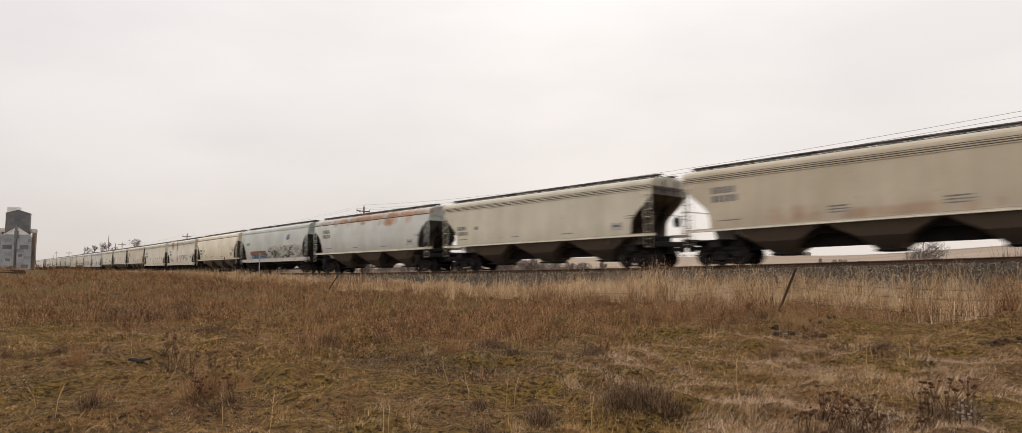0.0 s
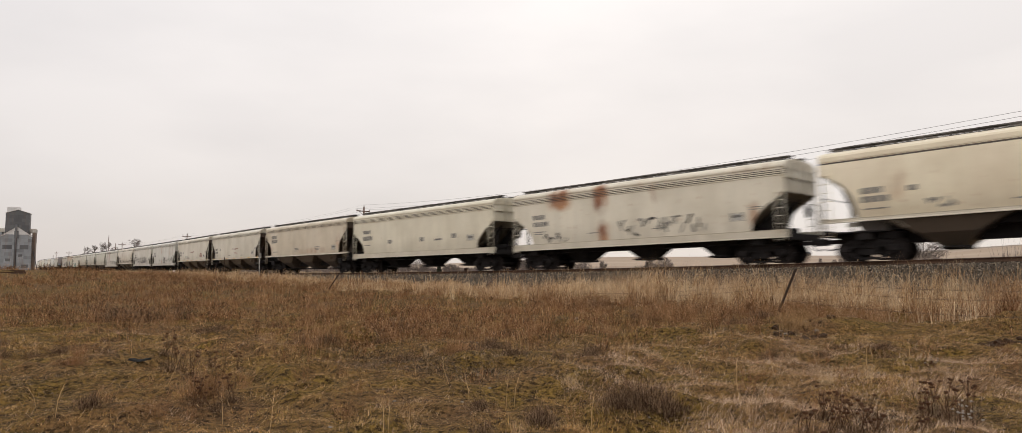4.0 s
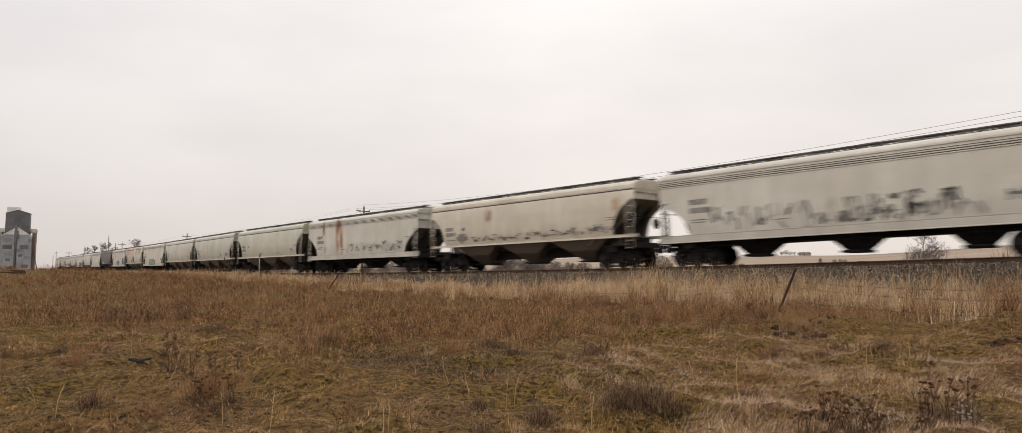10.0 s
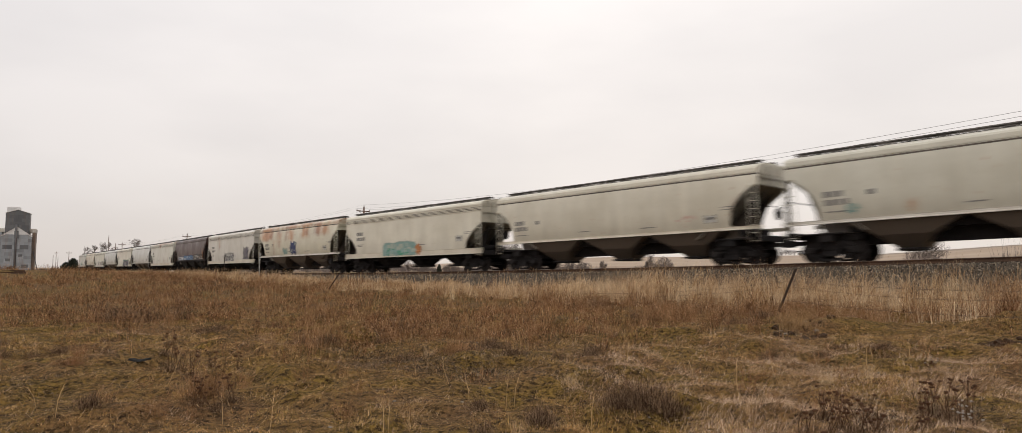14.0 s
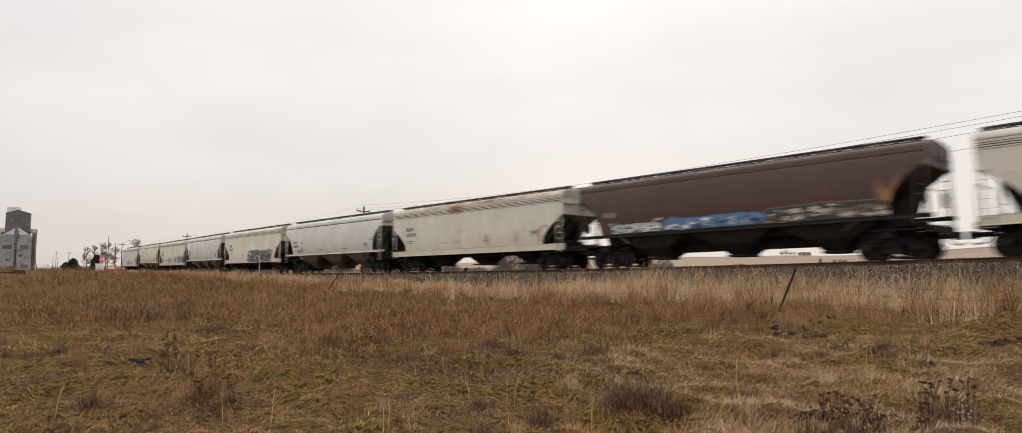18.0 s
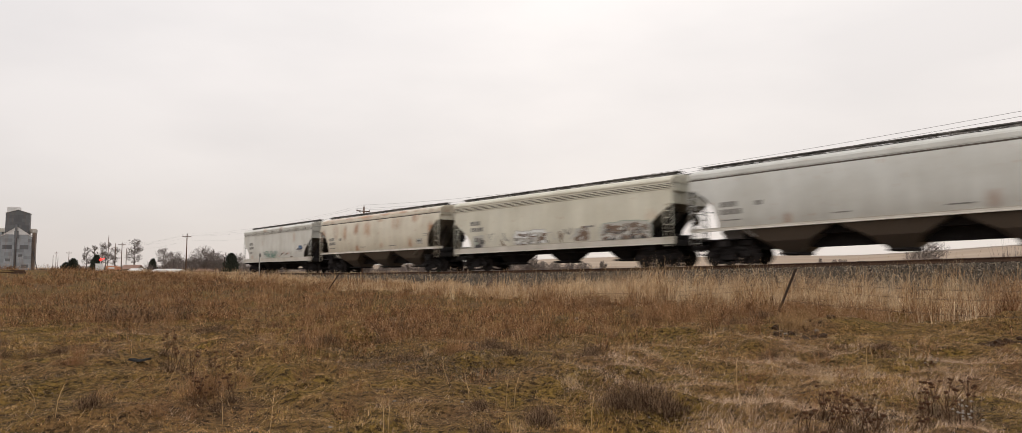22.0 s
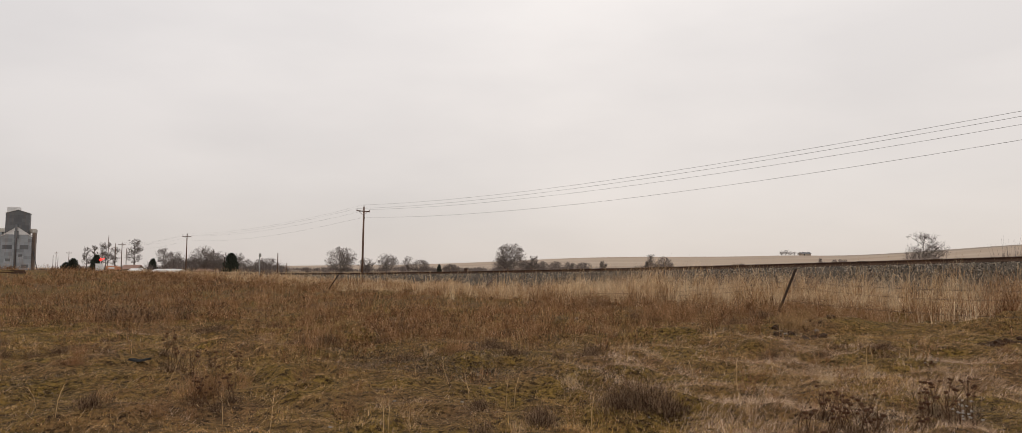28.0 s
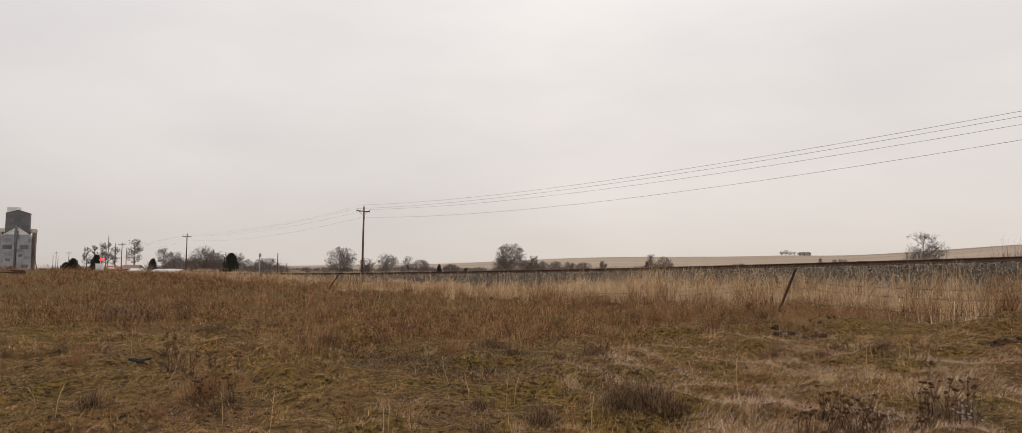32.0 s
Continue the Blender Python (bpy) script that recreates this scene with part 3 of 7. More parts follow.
def wheelset(bm):
    tube(bm, [(0, -0.98, 0), (0, 0.98, 0)], 0.085, 8)
    for sy in (-1, 1):
        prof = [(0.66, 0.05), (0.66, 0.482), (0.69, 0.482), (0.705, 0.457), (0.79, 0.45), (0.79, 0.37), (0.765, 0.36), (0.75, 0.2), (0.79, 0.14), (0.79, 0.05)]
        rings = [[bm.verts.new((r * math.cos(a), sy * y, r * math.sin(a))) for a in [2 * math.pi * k / 20 for k in range(20)]] for y, r in prof]
        fs = [bm.faces.new((r0[k], r0[(k + 1) % 20], r1[(k + 1) % 20], r1[k])) for r0, r1 in zip(rings, rings[1:]) for k in range(20)]
        bmesh.ops.recalc_face_normals(bm, faces=fs)
        for k in range(4):      # lightening ribs on the plate
            a = k * math.pi / 2 + 0.4
            tube(bm, [(0.15 * math.cos(a), sy * 0.765, 0.15 * math.sin(a)), (0.36 * math.cos(a), sy * 0.77, 0.36 * math.sin(a))], 0.02, 4)


def hatch(bm):
    loft(bm, [(-0.34, 4.53), (-0.34, 4.60), (-0.2, 4.65), (0.2, 4.65), (0.34, 4.60), (0.34, 4.53)], -0.95, 0.95, closed=True)
    for x in (-0.8, 0.0, 0.8):
        box(bm, x - 0.04, x + 0.04, -0.4, 0.4, 4.60, 4.68)


def running_board(bm, sy):
    for i in range(8):
        x0 = -8.36 + i * 2.09
        box(bm, x0, x0 + 2.05, min(sy * 0.42, sy * 0.82), max(sy * 0.42, sy * 0.82), 4.69, 4.735)
        for y in (0.45, 0.77):      # rails under the deck, joined to it by short struts
            box(bm, x0, x0 + 2.07, min(sy * y, sy * (y + 0.03)), max(sy * y, sy * (y + 0.03)), 4.61, 4.645)
            for dx in (0.2, 0.75, 1.4):
                box(bm, x0 + dx, x0 + dx + 0.24, min(sy * y, sy * (y + 0.02)), max(sy * y, sy * (y + 0.02)), 4.645, 4.69)
    for i in range(10):
        x = -7.98 + i * 1.77
        box(bm, x - 0.16, x + 0.16, min(sy * 0.44, sy * 0.8), max(sy * 0.44, sy * 0.8), 4.48, 4.61)


def ridge(bm, form, i, sy):
    z = FORMS[form][5] - (0.20 if form == "ribbed" else 0.075) - i * 0.085
    y = side_y(form, z)
    loft(bm, [(sy * (y - 0.01), z - 0.03), (sy * (y + 0.03), z - 0.02), (sy * (y + 0.03), z + 0.015), (sy * (y - 0.01), z + 0.025)], -FORMS[form][6], FORMS[form][6], closed=True)


def eave_groove(bm, form, i, sy):
    """Dark strip along the side's top: groove shade and dirt as its colour."""
    ridged = FORMS[form][4] > 0
    z = FORMS[form][5] - (0.155 if form == "ribbed" else 0.03 if ridged else 0.10) - i * 0.085
    y, w = side_y(form, z), 0.013 if ridged else 0.032
    loft(bm, [(sy * (y - 0.01), z - w), (sy * (y + 0.012), z - w), (sy * (y + 0.012), z + w), (sy * (y - 0.01), z + w)], -FORMS[form][6], FORMS[form][6], closed=True)


def side_sill(bm, form, sy):
    z0, z1 = FORMS[form][:2]
    y = side_y(form, z1) + 0.012
    w = 0.10 if z1 - z0 > 0.2 else 0.14
    prof = [(sy * (y - w), z0), (sy * (y + 0.02), z0), (sy * (y + 0.02), z0 + 0.03), (sy * y, z0 + 0.05), (sy * y, z1 - 0.03), (sy * (y + 0.015), z1), (sy * (y - w), z1)]
    loft(bm, prof, -FORMS[form][6] - 0.08, FORMS[form][6] + 0.08, closed=True)


def centre_sill(bm, low):
    box(bm, -8.4, 8.4, -0.32, 0.32, low, 1.2)
    box(bm, -6.2, 6.2, -0.9, 0.9, 1.2, 1.62)
    if low > 0.8:
        tube(bm, [(-8.3, -0.9, low - 0.02), (-5.9, -1.15, low - 0.02), (5.9, -1.15, low - 0.02), (8.3, -0.9, low - 0.02)], 0.028, 6)
    for x in (-6.95, 6.95):
        box(bm, x - 0.25, x + 0.25, -1.45, 1.45, 0.84, 1.14)
        box(bm, x - 1.15, x + 1.15, -0.85, 0.85, 0.88, 1.13)


def brake_gear(bm):
    tube(bm, [(7.3, -0.7, 1.5), (7.3, 0.5, 1.5)], 0.22, 10)
    box(bm, 7.5, 7.9, 0.3, 0.8, 1.25, 1.6, 0.03)
    tube(bm, [(8.46, 0.4, 2.3), (8.52, 0.4, 2.3)], 0.28, 14)


def bars(form, items):
    """Plain bars where lettering is too blurred to read: (x, z, width, height)."""
    bm = bmesh.new()
    for x, z, w, h in items:
        n = max(1, int(w / 0.24)) if h > 0.14 else 1
        for i in range(n):
            x0, x1 = x + w * i / n, x + w * (i + (0.82 if n > 1 else 1.0)) / n
            ys = [-(side_y(form, zz) + 0.008) for zz in (z, z + h)]
            v = [bm.verts.new(p) for p in ((x0, ys[0], z), (x1, ys[0], z), (x1, ys[1], z + h), (x0, ys[1], z + h))]
            bm.faces.new(v)
    return bm


def blob(bm, form, cx, cz, rx, rz, rng, off, mi, n=17):
    """A sprayed shape that follows the side sheet."""
    rad = [1 + rng.uniform(-0.35, 0.25) for _ in range(n)]
    lo = FORMS[form][0] + 0.06
    rings = []
    for f in (0.5, 1.0):
        ring = []
        for k in range(n):
            a = 2 * math.pi * k / n
            x, z = cx + rx * f * rad[k] * math.cos(a), cz + rz * f * rad[k] * math.sin(a)
            z = max(z, lo)
            y = side_y(form, max(z, FORMS[form][1])) + off + (0.016 if z < FORMS[form][1] + 0.02 else 0)
            ring.append(bm.verts.new((x, -y, z)))
        rings.append(ring)
    z = max(cz, lo)
    c = bm.verts.new((cx, -(side_y(form, max(z, FORMS[form][1])) + off + (0.016 if z < FORMS[form][1] + 0.02 else 0)), z))
    for k in range(n):
        bm.faces.new((c, rings[0][k], rings[0][(k + 1) % n])).material_index = mi
        bm.faces.new((rings[0][k], rings[1][k], rings[1][(k + 1) % n], rings[0][(k + 1) % n])).material_index = mi


def graffiti(form, x0, x1, z0, z1, cols, seed, letters=6):
    """A row of sprayed letters: outlines first, fills and strokes over them."""
    rng = random.Random(seed)
    made = []
    step = (x1 - x0) / letters
    cz, hz = (z0 + z1) / 2, (z1 - z0) / 2
    k = len(cols)
    for i in range(letters):
        bm = bmesh.new()
        cx = x0 + step * (i + 0.5)
        blob(bm, form, cx, cz + rng.uniform(-0.06, 0.06), step * 0.72, hz * 1.15, rng, 0.009 + 0.0012 * i, 0)
        made.append((bm, [M_SPRAY[c] for c in cols]))
        bm = bmesh.new()
        blob(bm, form, cx + rng.uniform(-0.1, 0.1), cz + rng.uniform(-0.1, 0.1), step * 0.5, hz * 0.85, rng, 0.018 + 0.0006 * i, 1 % k)
        made.append((bm, [M_SPRAY[c] for c in cols]))
        for j in range(3):
            bm = bmesh.new()
            made.append((bm, [M_SPRAY[c] for c in cols]))
            blob(bm, form, cx + rng.uniform(-0.4, 0.4) * step, cz + rng.uniform(-0.6, 0.6) * hz, step * rng.uniform(0.08, 0.24), hz * rng.uniform(0.12, 0.42), rng, 0.023 + 0.001 * j, (2 + j) % k, 9)
        for j in range(3):      # sharp strokes over the fill
            bm = bmesh.new()
            made.append((bm, [M_SPRAY[c] for c in cols]))
            x, z = cx + rng.uniform(-0.4, 0.4) * step, cz + rng.uniform(-0.5, 0.5) * hz
            dx, dz = rng.uniform(-0.3, 0.3) * step, rng.uniform(-0.5, 0.5) * hz
            tx = 0.03 + 0.02 * rng.random()
            lo = FORMS[form][1] + 0.05
            quad = [(x, z), (x + dx, z + dz), (x + dx + tx, z + dz + tx), (x + tx, z + tx)]
            bm.faces.new([bm.verts.new((qx, -(side_y(form, max(qz, lo)) + 0.027 + 0.0005 * j), max(qz, lo))) for qx, qz in quad]).material_index = rng.choice((0, 0, k - 1))
    return made


def wild_piece(form, x0, x1, z0, z1, seed, edge="green", fringe="pink", fill=("purple", "black", "grey", "purple", "silver", "black", "purple", "green"), cols=30, rows=7):
    """A dense sprayed piece: a fringe and an outline round slabs of interlocked letters."""
    rng = random.Random(seed)
    names = [fringe, edge] + list(fill)
    hump = [rng.uniform(0, 6.28) for _ in range(3)]
    crest = lambda f: z0 + (z1 - z0) * (min(1.0, 1.9 * math.sin(math.pi * min(max(f, 0.02), 0.98)) ** 0.35) * (0.93 + 0.045 * math.sin(9 * f + hump[0]) + 0.025 * math.sin(23 * f + hump[1])))
    made = []

    def face(bm, quad, off, mi):
        pts = []
        for x, z in quad:
            z = max(z, FORMS[form][0] + 0.06)
            y = side_y(form, max(z, FORMS[form][1])) + off + (0.016 if z < FORMS[form][1] + 0.02 else 0)
            pts.append(bm.verts.new((x, -y, z)))
        bm.faces.new(pts).material_index = mi

    for grow, off, mi in ((0.16, 0.010, 0), (0.11, 0.014, 1), (-0.03, 0.0175, 2)):
        bm = bmesh.new()
        n = 40
        for i in range(n):
            a, b = i / n, (i + 1) / n
            xa, xb = x0 - grow + (x1 - x0 + 2 * grow) * a, x0 - grow + (x1 - x0 + 2 * grow) * b
            lo, ha, hb = z0, crest(a) + grow, crest(b) + grow
            for k in range(3):
                face(bm, [(xa, lo + (ha - lo) * k / 3), (xb, lo + (hb - lo) * k / 3), (xb, lo + (hb - lo) * (k + 1) / 3), (xa, lo + (ha - lo) * (k + 1) / 3)], off, mi)
        bmesh.ops.remove_doubles(bm, verts=bm.verts[:], dist=1e-4)
        made.append((bm, [M_SPRAY[c] for c in names]))
    for i in range(cols):
        for j in range(rows):
            f, g = (i + rng.uniform(0.1, 0.9)) / cols, (j + rng.uniform(0.1, 0.9)) / rows
            if rng.random() < (0.5 if min(f, 1 - f) < 0.05 or g > 0.88 else 0.04):
                continue
            cx, cz = x0 + (x1 - x0) * f, z0 + (crest(f) - z0) * g * 0.97
            w, h = (x1 - x0) / cols * rng.uniform(0.5, 1.3), (z1 - z0) / rows * rng.uniform(0.35, 0.8)
            sk = rng.uniform(-0.6, 0.6) * w
            tilt = rng.uniform(-0.3, 0.3) * h
            bm = bmesh.new()
            face(bm, [(cx - w + sk * -0.5, max(cz - h - tilt, z0)), (cx + w - sk * 0.5, max(cz - h + tilt, z0)), (cx + w + sk * 0.5, cz + h + tilt), (cx - w * 0.8 + sk, cz + h - tilt)], 0.019 + 0.00006 * ((i * 7 + j * 13) % 97), 0)
            made.append((bm, [M_SPRAY[names[rng.randrange(2, len(names))]]]))
    return made


def tag_lines(form, x0, x1, z0, z1, cols, seed, n=14):
    """Loose scrawl: thin bent strokes of spray."""
    rng = random.Random(seed)
    made = []
    for i in range(n):
        bm = bmesh.new()
        x = x0 + (x1 - x0) * (i + rng.uniform(0.1, 0.9)) / n
        w = (x1 - x0) / n * rng.uniform(0.5, 1.25)
        z = rng.uniform(z0, z1)
        pts = [(x + w * (t - 0.5) + rng.uniform(-0.1, 0.1), min(max(z + rng.uniform(-0.5, 0.5) * (z1 - z0), z0), z1)) for t in (0, 0.33, 0.66, 1)]
        th = rng.uniform(0.03, 0.075)
        off = 0.009 + 0.0007 * i
        rail = []
        for j, c in enumerate(pts):
            p, q = pts[max(j - 1, 0)], pts[min(j + 1, 3)]
            d = Vector((q[0] - p[0], q[1] - p[1]))
            nx = (Vector((-d.y, d.x)).normalized() if d.length > 1e-4 else Vector((0, 1))) * th
            rail.append([bm.verts.new((c[0] + k * nx.x, -(side_y(form, c[1] + k * nx.y) + off), c[1] + k * nx.y)) for k in (-1, 1)])
        for u, v in zip(rail, rail[1:]):
            bm.faces.new((u[0], v[0], v[1], u[1]))
        made.append((bm, [M_SPRAY[cols[i % len(cols)]]]))
    return made


def truck(parent, x):
    t = part("bogie", cached("bolster", bolster, M_UNDER), None, parent, "dark cast-steel four-wheel bogie")
    t.matrix_local = pose(x, 0, 0)
    for sy in (-1, 1):
        part("side_frame", cached("side_frame|%d" % sy, lambda bm: side_frame(bm, sy), M_UNDER), None, t)
    for dx in (-0.889, 0.889):
        w = part("wheelset", cached("wheelset", wheelset, M_WHEEL), None, t)
        w.matrix_local = pose(dx, 0, 0.457)
    return t


def wagon(form, label, coat, sill, marks, art=(), hopper_coat=None, tapes=False, end_coat=None, cap_coat=None):
    """A covered hopper wagon. It rests on the rails at z 0 and travels to +x; the camera sees its side at -y."""
    w = new("hopper_wagon")
    tagged(w, label, "hopper wagon", "wagons of the train")
    for sy in (-1, 1):
        part("side_panel", side_panel(form, sy), coat, w)
        bm = bmesh.new()
        side_sill(bm, form, sy)
        part("side_sill", bm, sill, w)
        part("running_board", cached("running_board|%d" % sy, lambda bm: running_board(bm, sy), M_GRATE), None, w, "dark steel roof walkway")
        bm = bmesh.new()
        end_panel(bm, sy, form)
        part("end_panel", bm, cap_coat or coat, w)
        bm = bmesh.new()
        slope_sheet(bm, sy, form)
        part("slope_sheet", bm, end_coat or coat, w)
        part("end_platform", cached("end_platform|%d" % sy, lambda bm: platform(bm, sy), M_UNDER), None, w)
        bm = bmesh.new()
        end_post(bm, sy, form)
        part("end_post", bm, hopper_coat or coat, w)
        part("coupler", cached("coupler|%d" % sy, lambda bm: coupler(bm, sy), M_UNDER), None, w)
        for sx in (-1, 1):
            bm = bmesh.new()
            ladder(bm, sx * (FORMS[form][6] - 0.24), sy * 1.62, 0.95, FORMS[form][7] + 0.1)
            part("ladder", bm, coat, w)
    bm = bmesh.new()
    loft(bm, roof_form(form) + [(y * 0.96, z - 0.05) for y, z in roof_form(form)[::-1]], -FORMS[form][6] - 0.02, FORMS[form][6] + 0.02, closed=True)
    part("roof", bm, coat, w)
    for sy in (-1, 1):
        for i in range(FORMS[form][4]):
            bm = bmesh.new()
            ridge(bm, form, i, sy)
            part("eave_ridge", bm, coat, w)
        for i in range(max(1, FORMS[form][4])):
            part("eave_groove", cached("eave_groove|%s%d%d" % (form, i, sy), lambda bm: eave_groove(bm, form, i, sy), M_EAVE_SHADE), None, w)
    for i in range(6):
        h = part("roof_hatch", cached("roof_hatch", hatch, M_UNDER), None, w)
        h.matrix_local = pose(-6.7 + i * 2.68, 0, 0)
    part("centre_sill", cached("centre_sill|" + ("a" if FORMS[form][0] < 1.3 else "b"), lambda bm: centre_sill(bm, 0.93 if FORMS[form][0] < 1.3 else 0.68), M_UNDER), None, w)
    part("brake_gear", cached("brake_gear", brake_gear, M_UNDER), None, w)
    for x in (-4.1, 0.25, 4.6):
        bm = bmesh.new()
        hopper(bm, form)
        h = part("hopper", bm, hopper_coat or coat, w, "grimy sloped discharge hopper, darkened for underside shade")
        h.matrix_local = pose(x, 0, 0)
        part("outlet_gate", cached("outlet_gate", outlet_gate, M_UNDER), None, h)
    for mark in marks:
        part("stencil", bars(form, [mark]), M_INK, w, "blurred dark stencilled line as bars")
    part("label_plate", bars(form, [(5.9, 1.98, 0.5, 0.13), (5.9, 2.22, 0.5, 0.06)]), M_PLATE, w)
    part("label_panel", bars(form, [(5.85, 1.93, 0.14, 0.4), (6.3, 1.93, 0.14, 0.4), (5.99, 2.11, 0.31, 0.11)]), M_INK, w)
    if tapes:
        bm = bmesh.new()
        for i in range(7):
            x, z = -7.6 + i * 2.5, FORMS[form][0] + 0.04
            box(bm, x, x + 0.4, -(side_y(form, 1.75) + 0.03), -(side_y(form, 1.75) - 0.02), z, z + 0.09)
        part("marker_tape", bm, M_YELLOW, w, "yellow reflective marker strips")
    for piece in art:
        for bm, mats in piece:
            part("graffiti", bm, mats, w, "sprayed graffiti lettering, unreadable")
    truck(w, -6.95)
    truck(w, 6.95)
    return w

# ---- the train: its wagons, from the last one forward ----
MARK = [(-6.75, 2.86, 0.95, 0.26), (-6.75, 2.46, 1.2, 0.26), (-6.7, 2.12, 0.9, 0.05), (-6.7, 2.0, 0.8, 0.05), (-2.6, 1.86, 0.7, 0.05), (1.6, 1.86, 0.8, 0.05), (6.75, 2.5, 0.6, 0.04), (6.75, 2.4, 0.5, 0.04)]
MARK_LOW = [(-6.9, 2.62, 0.85, 0.24), (-6.9, 2.28, 1.05, 0.24), (-6.85, 2.0, 0.9, 0.05), (-5.2, 2.6, 0.3, 0.2), (-1.9, 1.96, 0.7, 0.05), (2.2, 1.92, 0.9, 0.05), (6.7, 2.62, 0.7, 0.04), (6.7, 2.5, 0.6, 0.04)]
MARK_HIGH = [(-6.9, 3.28, 1.2, 0.3), (-6.9, 2.88, 1.35, 0.3), (-6.6, 2.0, 1.1, 0.05), (-1.6, 2.22, 0.8, 0.06), (-1.6, 2.1, 0.9, 0.05), (-1.6, 1.98, 0.7, 0.05), (2.6, 2.22, 0.9, 0.06), (2.6, 2.1, 1.0, 0.05), (2.6, 1.98, 0.8, 0.05), (6.4, 2.6, 0.8, 0.04)]
# pale sill, its paint raised further for the light it catches
SILL_PALE_LIT = paint("lit_pale_sill_paint", (0.68, 0.65, 0.58), dirt=0.45, seed=2.0, scatter=0.35)
SILL_CREAM = paint("cream_sill_paint", (0.66, 0.61, 0.50), dirt=0.3, seed=7.0, scatter=0.2)
# hopper paint: dirt, taken near black for shade below the body
UNDER_TAN = paint("grimy_shaded_hopper_paint", (0.027, 0.022, 0.019), dirt=0.9, seed=4.0)


